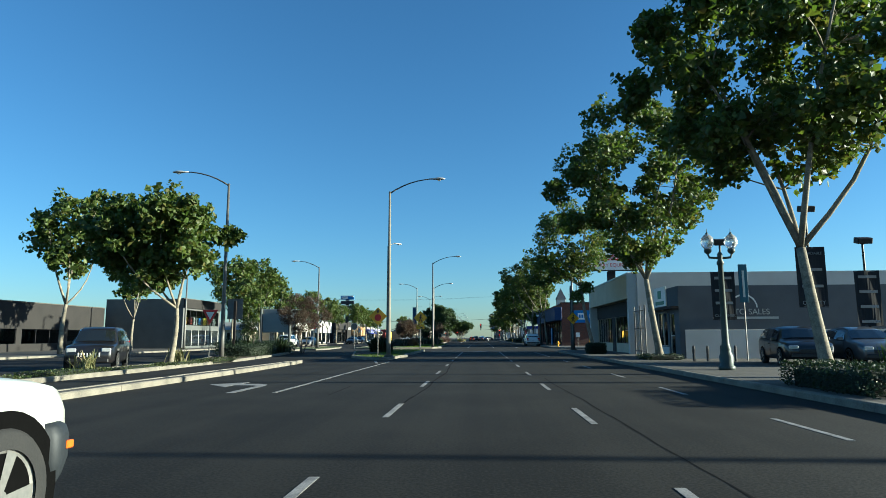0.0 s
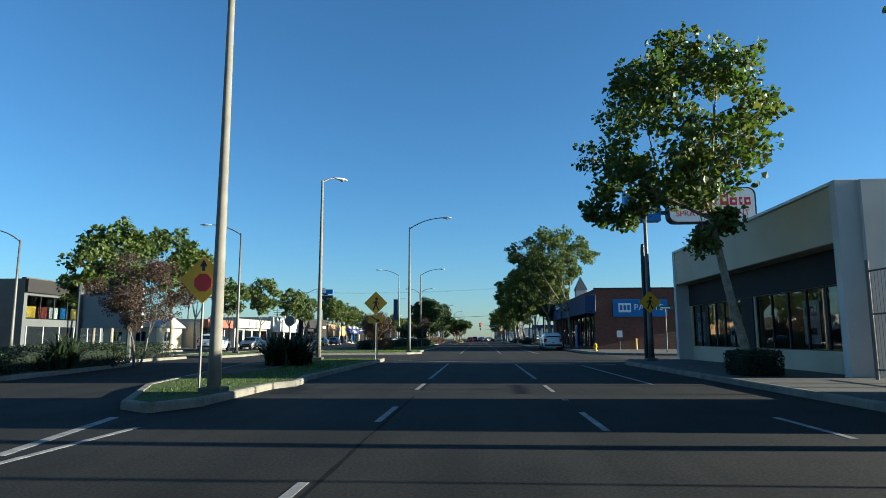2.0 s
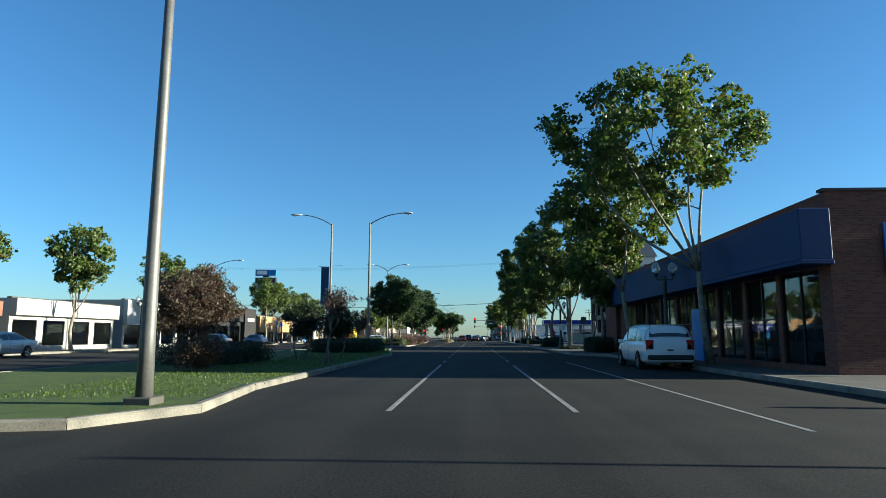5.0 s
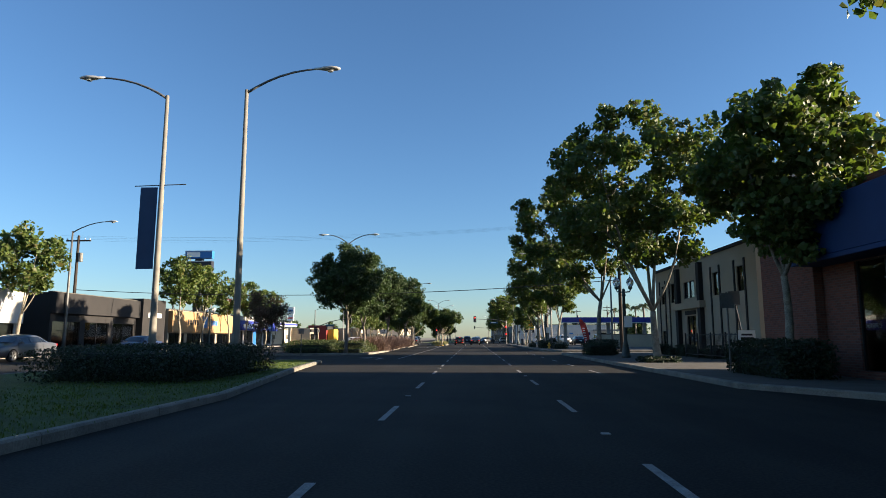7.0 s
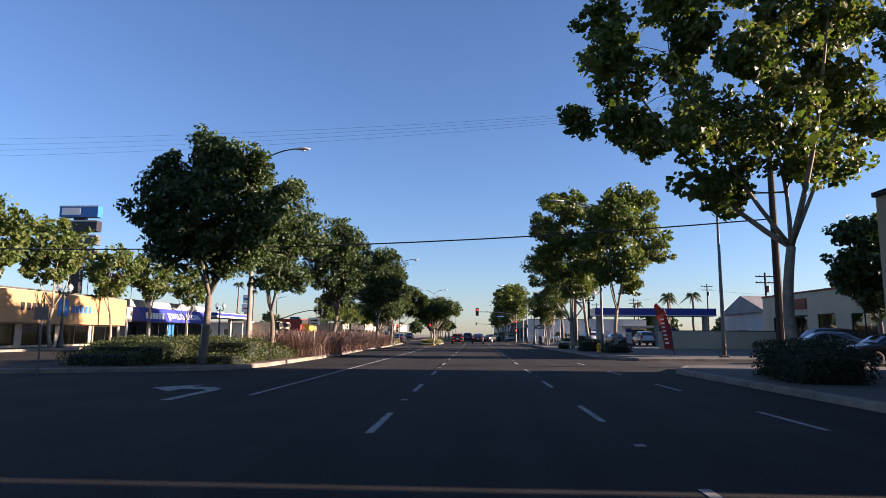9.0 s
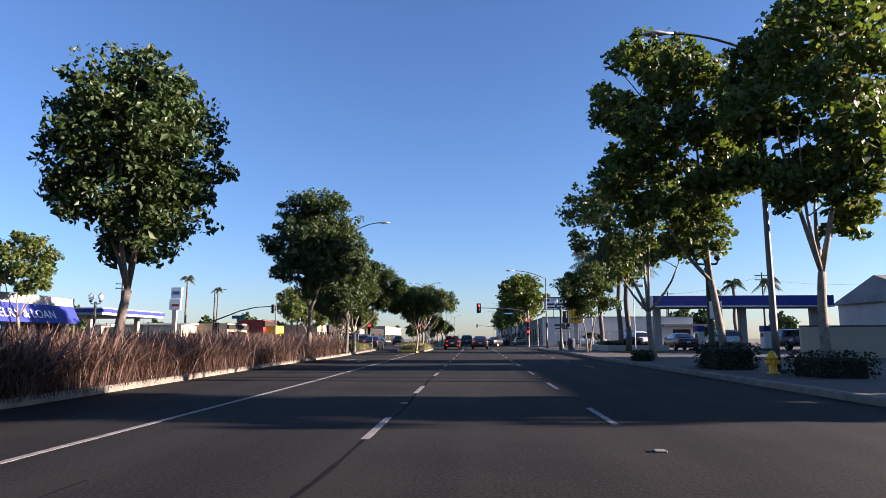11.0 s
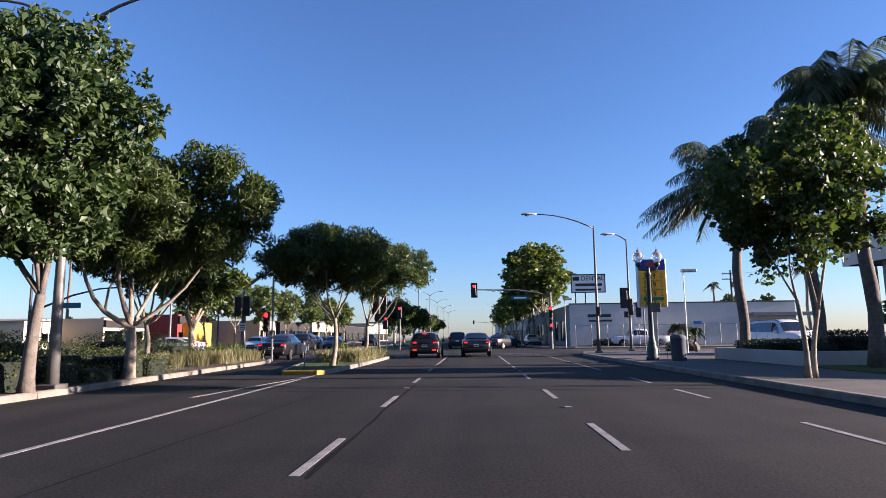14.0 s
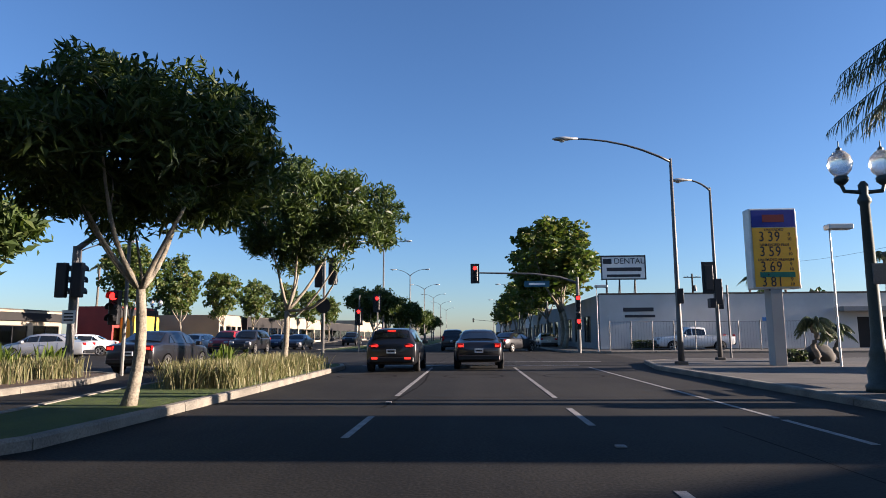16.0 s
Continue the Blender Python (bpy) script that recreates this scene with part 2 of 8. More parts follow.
BARK_PALE = mat("pale_mottled_bark", (0.30, 0.26, 0.19), (0.11, 0.095, 0.07), 0.9, 5, 30, 0.5, dist=0.02)
BARK_DARK = mat("grey_brown_bark", (0.17, 0.145, 0.115), (0.08, 0.068, 0.054), 0.95, 6, 40, 0.7, dist=0.02)
LEAF_PLANE = leaf_mat("plane_leaves", [(0.044, 0.070, 0.016), (0.068, 0.104, 0.022), (0.104, 0.132, 0.028), (0.052, 0.083, 0.019), (0.118, 0.108, 0.030)], 0.34)
LEAF_DENSE = leaf_mat("evergreen_leaves", [(0.021, 0.040, 0.012), (0.032, 0.058, 0.015), (0.052, 0.080, 0.019), (0.026, 0.046, 0.013)], 0.22)
LEAF_FEATHER = leaf_mat("feathery_leaves", [(0.028, 0.048, 0.013), (0.046, 0.074, 0.017), (0.078, 0.102, 0.022), (0.034, 0.058, 0.015)], 0.3)
LEAF_PLUM = leaf_mat("plum_leaves", [(0.058, 0.036, 0.026), (0.085, 0.052, 0.036), (0.058, 0.056, 0.027), (0.085, 0.036, 0.030)], 0.3)
LEAF_HEDGE = leaf_mat("hedge_leaves", [(0.013, 0.022, 0.008), (0.022, 0.034, 0.012), (0.017, 0.028, 0.010)], 0.2)
LEAF_SHRUB = leaf_mat("shrub_leaves", [(0.034, 0.055, 0.014), (0.055, 0.076, 0.021), (0.042, 0.060, 0.016), (0.085, 0.078, 0.026)], 0.3)
LEAF_PALM = leaf_mat("palm_leaflets", [(0.055, 0.08, 0.035), (0.08, 0.105, 0.05), (0.11, 0.11, 0.06)], 0.3)
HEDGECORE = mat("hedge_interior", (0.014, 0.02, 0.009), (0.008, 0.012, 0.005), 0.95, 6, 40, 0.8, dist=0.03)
GRASS_RED = leaf_mat("fountain_grass_blades", [(0.050, 0.028, 0.022), (0.075, 0.040, 0.030), (0.095, 0.058, 0.040), (0.040, 0.024, 0.018)], 0.3)
PLUME = leaf_mat("fountain_grass_plumes", [(0.16, 0.105, 0.085), (0.22, 0.16, 0.125), (0.12, 0.075, 0.06)], 0.35)
GRASS_DRY = leaf_mat("tan_grass_blades", [(0.20, 0.17, 0.08), (0.13, 0.14, 0.05), (0.26, 0.22, 0.12), (0.09, 0.12, 0.04)], 0.3)
GRASS_GREEN = leaf_mat("green_grass_blades", [(0.055, 0.085, 0.010), (0.085, 0.12, 0.014), (0.07, 0.10, 0.012)], 0.3)
FLAGRED = mat("red_flag_cloth", (0.46, 0.07, 0.06), (0.38, 0.055, 0.05), 0.8, 2, 60, 0.1)


# ---- building blocks ----
def thing(name, x=0, y=0, z=0, label="", category="", group="", kind="", rz=0.0):
    ob = new(name)
    ob.matrix_basis = pose(x, y, z, 0, 0, rz)
    ob.empty_display_size = 0.3
    return tagged(ob, label, category, group, kind)


def finish(name, bm, material, parent=None, label="", smooth=False):
    me = bpy.data.meshes.new(name)
    bmesh.ops.recalc_face_normals(bm, faces=bm.faces)
    bm.to_mesh(me)
    bm.free()
    me.materials.append(material)
    if smooth:
        me.shade_smooth()
    ob = new(name, me)
    if parent is not None:
        ob.parent = parent
    return tagged(ob, label) if label else ob


def part(name, bm, material, parent, label="", smooth=False):
    return finish(name, bm, material, parent, label, smooth)


def bx(bm, x0, x1, y0, y1, z0, z1, bevel=0.0):
    """A box, its edges eased by bevel."""
    r = bmesh.ops.create_cube(bm, size=1.0)
    m = Matrix.LocRotScale(((x0 + x1) / 2, (y0 + y1) / 2, (z0 + z1) / 2), None, (abs(x1 - x0), abs(y1 - y0), abs(z1 - z0)))
    bmesh.ops.transform(bm, matrix=m, verts=r["verts"])
    if bevel:
        es = list({e for v in r["verts"] for e in v.link_edges})
        bmesh.ops.bevel(bm, geom=es, offset=bevel, segments=1, affect="EDGES", profile=0.5)
    return r["verts"]


def box(name, b, material, parent=None, label="", bevel=0.01):
    bm = bmesh.new()
    bx(bm, *b, bevel=bevel)
    return finish(name, bm, material, parent, label)


def tube(bm, pts, radii, n=8, caps=True):
    """A tapered tube along a line of points."""
    pts = [Vector(p) for p in pts]
    rings = []
    for i, p in enumerate(pts):
        d = (pts[min(i + 1, len(pts) - 1)] - pts[max(i - 1, 0)]).normalized()
        a = d.cross(Vector((0, 0, 1)) if abs(d.z) < 0.95 else Vector((1, 0, 0))).normalized()
        b = d.cross(a)
        r = radii[i] if hasattr(radii, "__len__") else radii
        rings.append([bm.verts.new(p + a * math.cos(2 * math.pi * k / n) * r + b * math.sin(2 * math.pi * k / n) * r) for k in range(n)])
    for q0, q1 in zip(rings, rings[1:]):
        for k in range(n):
            bm.faces.new((q0[k], q0[(k + 1) % n], q1[(k + 1) % n], q1[k]))
    if caps:
        bm.faces.new(rings[0][::-1])
        bm.faces.new(rings[-1])


def lathe(bm, prof, n=16, cx=0.0, cy=0.0):
    """A turned shape about z from (radius, height) pairs."""
    rings = [[bm.verts.new((cx + r * math.cos(2 * math.pi * k / n), cy + r * math.sin(2 * math.pi * k / n), z)) for k in range(n)] for r, z in prof]
    for q0, q1 in zip(rings, rings[1:]):
        for k in range(n):
            bm.faces.new((q0[k], q0[(k + 1) % n], q1[(k + 1) % n], q1[k]))
    bm.faces.new(rings[0][::-1])
    bm.faces.new(rings[-1])


def prism(bm, outline, z0, z1):
    """An upright slab over an outline of (x, y)."""
    lo = [bm.verts.new((x, y, z0)) for x, y in outline]
    hi = [bm.verts.new((x, y, z1)) for x, y in outline]
    bm.faces.new(lo[::-1])
    bm.faces.new(hi)
    for i in range(len(lo)):
        j = (i + 1) % len(lo)
        bm.faces.new((lo[i], lo[j], hi[j], hi[i]))


def lettering(body, size, m, material, parent, name="lettering", extrude=0.006):
    cu = bpy.data.curves.new(name, "FONT")
    cu.body, cu.size, cu.extrude, cu.align_x, cu.align_y = body, size, extrude, "CENTER", "CENTER"
    tmp = bpy.data.objects.new("tmp", cu)
    whole = bpy.data.meshes.new_from_object(tmp)
    bpy.data.objects.remove(tmp)
    # one part a character: faces that overlap across the line belong together
    faces = [([tuple(whole.vertices[v].co) for v in p.vertices]) for p in whole.polygons]
    bpy.data.meshes.remove(whole)
    spans = sorted((min(q[0] for q in f), max(q[0] for q in f), k) for k, f in enumerate(faces))
    groups, right = [], -1e9
    for lo, hi, k in spans:
        if lo > right + 1e-5:
            groups.append([])
        groups[-1].append(k)
        right = max(right, hi)
    for grp in groups:
        pts, index, polys = [], {}, []
        for k in grp:
            row = []
            for q in faces[k]:
                key = tuple(round(c, 5) for c in q)
                if key not in index:
                    index[key] = len(pts)
                    pts.append(q)
                if index[key] not in row:
                    row.append(index[key])
            if len(row) > 2:
                polys.append(row)
        ob = new(name, mesh_of(name, pts, polys, material))
        ob.parent = parent
        ob.matrix_basis = m
    return parent


# faces towards the camera's side (-y), towards the road from its right (-x), and from its left (+x)
FACE_S = Euler((radians(90), 0, 0)).to_matrix().to_4x4()
FACE_W = Euler((radians(90), 0, radians(-90))).to_matrix().to_4x4()


def at(x, y, z, face):
    return Matrix.Translation((x, y, z)) @ face


class Run:
    """A straight wall from p to q (outside on its right-hand side), in which u runs along it."""

    def __init__(self, p, q, thick=0.25):
        self.p, self.q, self.t = Vector((*p, 0)), Vector((*q, 0)), thick
        self.len = (self.q - self.p).length
        self.d = (self.q - self.p) / self.len
        self.n = Vector((self.d.y, -self.d.x, 0))

    def block(self, bm, u0, u1, z0, z1, out0, out1, bevel=0.0):
        """A box between u0 and u1, from out0 to out1 in front of the wall's face."""
        old = set(bm.verts)
        bx(bm, u0, u1, out0, out1, z0, z1, bevel)
        # local x -> d, local y -> n
        m = Matrix(((self.d.x, self.n.x, 0, self.p.x), (self.d.y, self.n.y, 0, self.p.y), (0, 0, 1, 0), (0, 0, 0, 1)))
        bmesh.ops.transform(bm, matrix=m, verts=[w for w in bm.verts if w not in old])

    def wall(self, name, z0, z1, openings, material, parent):
        """One connected wall of the run's thickness, with openings (u0, u1, z0, z1) cut through it."""
        us = sorted({0.004, self.len - 0.004, *[o[0] for o in openings], *[o[1] for o in openings]})
        zs = sorted({z0, z1, *[min(z1, max(z0, o[2])) for o in openings], *[min(z1, max(z0, o[3])) for o in openings]})
        bm, vs = bmesh.new(), {}

        def solid(i, j):
            if not (0 <= i < len(us) - 1 and 0 <= j < len(zs) - 1):
                return False
            u, z = (us[i] + us[i + 1]) / 2, (zs[j] + zs[j + 1]) / 2
            return not any(o[0] < u < o[1] and o[2] < z < o[3] for o in openings)

        def v(i, j, back):
            if (i, j, back) not in vs:
                p = self.p + self.d * us[i] - self.n * (self.t * back)
                vs[i, j, back] = bm.verts.new((p.x, p.y, zs[j]))
            return vs[i, j, back]

        for i in range(len(us) - 1):
            for j in range(len(zs) - 1):
                if not solid(i, j):
                    continue
                for k in (0, 1):
                    bm.faces.new((v(i, j, k), v(i + 1, j, k), v(i + 1, j + 1, k), v(i, j + 1, k)))
                for di, dj, a, b in ((-1, 0, (0, 0), (0, 1)), (1, 0, (1, 0), (1, 1)), (0, -1, (0, 0), (1, 0)), (0, 1, (0, 1), (1, 1))):
                    if not solid(i + di, j + dj):
                        bm.faces.new((v(i + a[0], j + a[1], 0), v(i + b[0], j + b[1], 0), v(i + b[0], j + b[1], 1), v(i + a[0], j + a[1], 1)))
        return part(name, bm, material, parent)

    def strip(self, name, u0, u1, z0, z1, out0, out1, material, parent, label="", bevel=0.01):
        bm = bmesh.new()
        self.block(bm, u0, u1, z0, z1, out0, out1, bevel)
        return part(name, bm, material, parent, label)

    def window(self, u0, u1, z0, z1, cols, parent, frame_mat, rows=1, glass=None, name="window"):
        """A framed shop window with panes, set back in its opening."""
        bm = bmesh.new()
        w = 0.06
        for z in (z0, z1 - w / 2):
            self.block(bm, u0, u1, z, z + w / 2, -0.14, -0.06)
        for u in (u0, u1 - w / 2):
            self.block(bm, u, u + w / 2, z0, z1, -0.143, -0.057)
        win = part(name, bm, frame_mat, parent)
        for i in range(1, cols):
            b2, u = bmesh.new(), u0 + (u1 - u0) * i / cols
            self.block(b2, u - w / 2, u + w / 2, z0 + w / 2, z1 - w / 2, -0.143, -0.057)
            part("mullion", b2, frame_mat, win)
        for j in range(1, rows):
            b2, z = bmesh.new(), z0 + (z1 - z0) * j / rows
            self.block(b2, u0 + w / 2, u1 - w / 2, z - w / 2, z + w / 2, -0.14, -0.06)
            part("transom", b2, frame_mat, win)
        for i in range(cols):
            for j in range(rows):
                ua, ub = u0 + (u1 - u0) * i / cols + w / 2, u0 + (u1 - u0) * (i + 1) / cols - w / 2
                za, zb = z0 + (z1 - z0) * j / rows + w / 2, z0 + (z1 - z0) * (j + 1) / rows - w / 2
                b2 = bmesh.new()
                self.block(b2, ua, ub, za, zb, -0.105, -0.095)
                part("pane", b2, glass or GLASS, win)
        return win


# ---- ground, roads ----
def sheet(name, outline, z, material, label, kind="structure", depth=0.0, category=""):
    bm = bmesh.new()
    if depth:
        prism(bm, outline, z - depth, z)
    else:
        bm.faces.new([bm.verts.new((x, y, z)) for x, y in outline])
    ob = finish(name, bm, material)
    return tagged(ob, label, category, "", kind)


sheet("ground", [(-2500, -1500), (2500, -1500), (2500, 3000), (-2500, 3000)], -0.06, GROUND, "dry bare city ground reaching the horizon")
sheet("road", [(-30, -80), (8.6, -80), (8.6, 900), (-30, 900)], 0.0, ASPHALT, "dark worn asphalt boulevard with patched cracks", depth=0.05)


def marks(name, quads, material, label):
    """Painted marks on the road, each a thin slab, joined per name."""
    home = thing(name, label=label, category="road marking", kind="structure")
    for q in quads:
        bm = bmesh.new()
        prism(bm, q, 0.001, 0.0045)
        part("stripe", bm, material, home)
    return home


def bar(x, y0, y1, w=0.10, dx=0.0):
    return [(x - w / 2, y0), (x + w / 2, y0), (x + dx + w / 2, y1), (x + dx - w / 2, y1)]


LANE_L, LANE_R, EDGE_R, TURN_L = -1.56, 1.64, 4.5, -4.85


def dashes(x, tops):
    return [bar(x, t - 2.1, t) for t in tops]


D_LEFT = [-7, -0.6, 5.6, 11.6, 18.1, 24.4, 30.3, 36.3, 42.4, 48.2, 104.4, 110.8, 117.2, 123.7, 129.8, 135.8, 141.8, 147.8, 154.1, 160.4, 166.7, 173.0, 179.3, 184.9, 190.4, 196.0, 201.9, 207.7]
D_RIGHT = [-1, 5.2, 11.3, 17.4, 23.5, 29.5, 35.6, 41.6, 47.7, 105.4, 112.1, 118.5, 124.7, 131.0, 137.2, 143.3, 149.4, 155.6, 161.8, 168.0, 174.0, 180.3, 186.0, 191.6, 197.3, 203.0, 208.8]
D_FAR = [252 + 6.2 * i for i in range(28)]
marks("lane_line_left", dashes(LANE_L, D_LEFT + D_FAR) + [bar(LANE_L, 50.5, 61.9), bar(LANE_L, 82.0, 99.8), bar(LANE_L, 211.0, 222.8)], ROADPAINT, "white broken lane line, worn paint")
marks("lane_line_right", dashes(LANE_R, D_RIGHT + D_FAR) + [bar(LANE_R, 50.2, 61.4), bar(LANE_R, 82.0, 99.2), bar(LANE_R, 210.6, 222.7)], ROADPAINT, "white broken lane line, worn paint")
marks("parking_line", [bar(EDGE_R, t, t + 2.1) for t in (13.9, 20.2, 26.2, 32.2, 38.9, 122.4, 128.5, 134.5, 140.6, 146.6, 153.3, 177.0, 183.2, 189.5, 195.0, 199.0, 205.2)]
      + [bar(EDGE_R, 48.0, 60.0, 0.09), bar(EDGE_R, 80, 103, 0.09), bar(EDGE_R, 207.5, 222.5, 0.09), bar(EDGE_R, 246, 300, 0.09)], ROADPAINT, "thin white parking lane line")
marks("turn_lane_line", [bar(TURN_L, 20.5, 39.6), bar(-4.78, 138.4, 170.0), bar(-4.78, 170.0, 203.6, 0.10, -0.42), bar(-5.95, 196, 203.4, 0.10, 0.75), [(-5.25, 37.4), (-5.1, 37.4), (-5.75, 40.7), (-5.9, 40.7)]], ROADPAINT, "long white turn pocket line")
marks("stop_line", [[(-4.8, 65.9), (6.2, 60.5), (6.2, 60.75), (-4.8, 66.15)], [(-4.6, 224.3), (4.4, 224.3), (4.4, 224.6), (-4.6, 224.6)], [(-4.6, 227.9), (6.0, 227.9), (6.0, 228.15), (-4.6, 228.15)],
      [(-4.4, 63.1), (4.4, 60.8), (4.4, 61.0), (-4.4, 63.3)]], ROADPAINT, "white crosswalk line across the lanes")


# raised white lane markers between the dashes
for x, tops in ((LANE_L, D_LEFT), (LANE_R, D_RIGHT)):
    for t in [q for q in tops[1::2] if q > 40]:
        mk = finish("lane_marker", bmesh.new(), ROADPAINT)
        bm = bmesh.new()
        bx(bm, x - 0.06, x + 0.06, t + 1.95, t + 2.07, 0.0, 0.02, 0.006)
        bm.to_mesh(mk.data)
        bm.free()
        tagged(mk, "small raised white lane marker on asphalt", "lane marker", "raised lane markers")


def turn_arrow(x, y):
    """A left-turn arrow painted on the road."""
    return [[(x - 0.08, y - 1.9), (x + 0.12, y - 1.9), (x + 0.12, y + 0.25), (x - 0.08, y + 0.25)],
            [(x - 0.08, y + 0.25), (x + 0.12, y + 0.25), (x + 0.02, y + 0.75), (x - 0.3, y + 1.02), (x - 0.8, y + 1.05), (x - 0.8, y + 0.5), (x - 0.3, y + 0.46)],
            [(x - 0.8, y - 0.15), (x - 0.8, y + 1.7), (x - 1.6, y + 0.78)]]


marks("turn_arrow", turn_arrow(-5.9, 22.3), ROADPAINT, "white left turn arrow painted on asphalt")
marks("turn_arrow", turn_arrow(-6.0, 139.2), ROADPAINT, "white left turn arrow painted on asphalt")
marks("turn_arrow", turn_arrow(-6.3, 185.3), ROADPAINT, "white left turn arrow painted on asphalt")


# tar lines, detector loops and cracks
def ring(bm, cx, cy, r, w, n=40):
    a = [bm.verts.new((cx + (r - w) * math.cos(2 * math.pi * k / n), cy + (r - w) * math.sin(2 * math.pi * k / n), 0.004)) for k in range(n)]
    b = [bm.verts.new((cx + r * math.cos(2 * math.pi * k / n), cy + r * math.sin(2 * math.pi * k / n), 0.004)) for k in range(n)]
    for k in range(n):
        bm.faces.new((a[k], b[k], b[(k + 1) % n], a[(k + 1) % n]))


for lx in (-3.25, 0.05, 3.1):
    for ly in (175.9, 217.5):
        bm = bmesh.new()
        ring(bm, lx, ly, 0.93, 0.06)
        tagged(finish("detector_loop", bm, SEAL), "round tar-sealed vehicle detector loop in asphalt", "detector loop", "detector loops", "structure")
bm = bmesh.new()
rng = random.Random(5)
for x0, share, wide in ((LANE_L + 0.05, 0.88, 0.038), (1.85, 0.15, 0.02), (3.3, 0.12, 0.02), (-3.4, 0.12, 0.02)):
    x, y, w, drift = x0, -10.0, wide * 0.6, 0.0
    run = True
    while y < 240:
        L = rng.uniform(0.35, 0.6)
        drift = 0.8 * drift + rng.uniform(-0.018, 0.018)
        x2 = x + drift - 0.06 * (x - x0)
        w2 = wide * rng.uniform(0.35, 1.0)
        if rng.random() < 0.08:
            run = rng.random() < share
        if run and not 64 < y < 148:
            bm.faces.new([bm.verts.new(p) for p in ((x - w, y, 0.002), (x + w, y, 0.002), (x2 + w2, y + L, 0.002), (x2 - w2, y + L, 0.002))])
        x, y, w = x2, y + L, w2
tagged(finish("sealed_cracks", bm, SEAL), "wandering black tar-sealed cracks along the lanes", "crack seal", "", "stuff")


# ---- kerbs, medians, pavements ----
def kerb_run(name, pts, label, h=0.15, w=0.16, piece=3.0, painted=None, inside=1):
    """Concrete kerb pieces along a line; the line is the road-side face, inside: +1 keeps the kerb on the left of its way."""
    home = thing(name, label=label, category="kerb", kind="structure")
    for (x0, y0), (x1, y1) in zip(pts, pts[1:]):
        L = math.hypot(x1 - x0, y1 - y0)
        dx, dy = (x1 - x0) / L, (y1 - y0) / L
        nx, ny = -dy * inside, dx * inside
        n = max(1, round(L / piece))
        for i in range(n):
            a, b = L * i / n + 0.008, L * (i + 1) / n - 0.008
            pa, pb = (x0 + dx * a, y0 + dy * a), (x0 + dx * b, y0 + dy * b)
            bm = bmesh.new()
            lo = [(pa[0], pa[1], -0.03), (pb[0], pb[1], -0.03), (pb[0] + nx * w, pb[1] + ny * w, -0.03), (pa[0] + nx * w, pa[1] + ny * w, -0.03)]
            k = 0.03
            hi = [(pa[0] + nx * k, pa[1] + ny * k, h), (pb[0] + nx * k, pb[1] + ny * k, h), (pb[0] + nx * w, pb[1] + ny * w, h), (pa[0] + nx * w, pa[1] + ny * w, h)]
            mid = [(pa[0], pa[1], h - 0.03), (pb[0], pb[1], h - 0.03), lo[2], lo[3]]
            v = [bm.verts.new(p) for p in (lo[0], lo[1], mid[1], mid[0], hi[1], hi[0], hi[2], hi[3], lo[2], lo[3])]
            for f in ((0, 1, 2, 3), (3, 2, 4, 5), (5, 4, 6, 7), (7, 6, 8, 9), (9, 8, 1, 0), (0, 3, 5, 7, 9), (1, 8, 6, 4, 2)):
                bm.faces.new([v[j] for j in f])
            part("kerb_stone", bm, painted or KERB, home)
    return home


def median(name, outline, material, label, kerb_label, z=0.13, gap=0.17, painted=None):
    """A raised island: a slab of soil or lawn within a kerb. The outline runs counter-clockwise."""
    c = Vector((sum(p[0] for p in outline) / len(outline), sum(p[1] for p in outline) / len(outline)))
    n = len(outline)
    inner = []
    for i in range(n):
        p0, p1, p2 = (Vector(outline[(i + k) % n]) for k in (-1, 0, 1))
        d1, d2 = (p1 - p0).normalized(), (p2 - p1).normalized()
        m = (Vector((-d1.y, d1.x)) + Vector((-d2.y, d2.x)))
        m = m / max(0.35, m.length_squared / 2)
        inner.append(tuple(p1 + m * (gap - 0.01)))
    ob = sheet(name, inner, z, material, label, depth=0.2)
    kerb_run("kerb", outline + [outline[0]], kerb_label, painted=painted)
    return ob


# thin separator and planted strip beside the first turn pocket
median("median_separator", [(-9.5, -40), (-8.75, -40), (-8.75, 30), (-8.95, 36.5), (-9.2, 37.8), (-9.45, 36.5)], CONCRETE, "thin raised concrete separator between lanes", "pale worn concrete kerb of the thin separator", gap=0.16)
median("median_planted", [(-14.2, -40), (-12.7, -40), (-12.8, 28), (-13.4, 42), (-14.6, 52), (-16.2, 60), (-17.4, 61), (-17.3, 46), (-14.9, 38)], SOIL, "planted median strip with mulch and low ground cover", "pale concrete kerb of the planted median")
# island with the first tall lamp, agave bed and lawn
median("median_lawn", [(-8.2, 46), (-6.4, 41.9), (-5.6, 41.3), (-5.15, 42.6), (-5.12, 46.4), (-4.8, 47.2), (-4.85, 48.0), (-5.12, 49.5), (-5.15, 64.5), (-5.3, 66.2), (-6.4, 66.6), (-9.6, 66.3), (-10.8, 60)], LAWN, "green mown lawn on a kerbed median island", "pale concrete kerb of the lawn island")
AGAVE_BED = [(-8.5, 48.6), (-7.75, 50.5), (-7.75, 53.5), (-7.95, 57.5), (-8.35, 59.2), (-9.2, 59.7), (-10.2, 59.0), (-9.35, 53.6)]
sheet("planting_bed", AGAVE_BED, 0.142, SOIL, "dark mulched bed round the agaves on the lawn", depth=0.1)
bm = bmesh.new()
tube(bm, [(x, y, 0.13) for x, y in AGAVE_BED[:6]], 0.05, 6)
tagged(finish("bed_edging", bm, CONCRETE), "thin pale concrete edging of the planting bed", "edging", "", "structure")
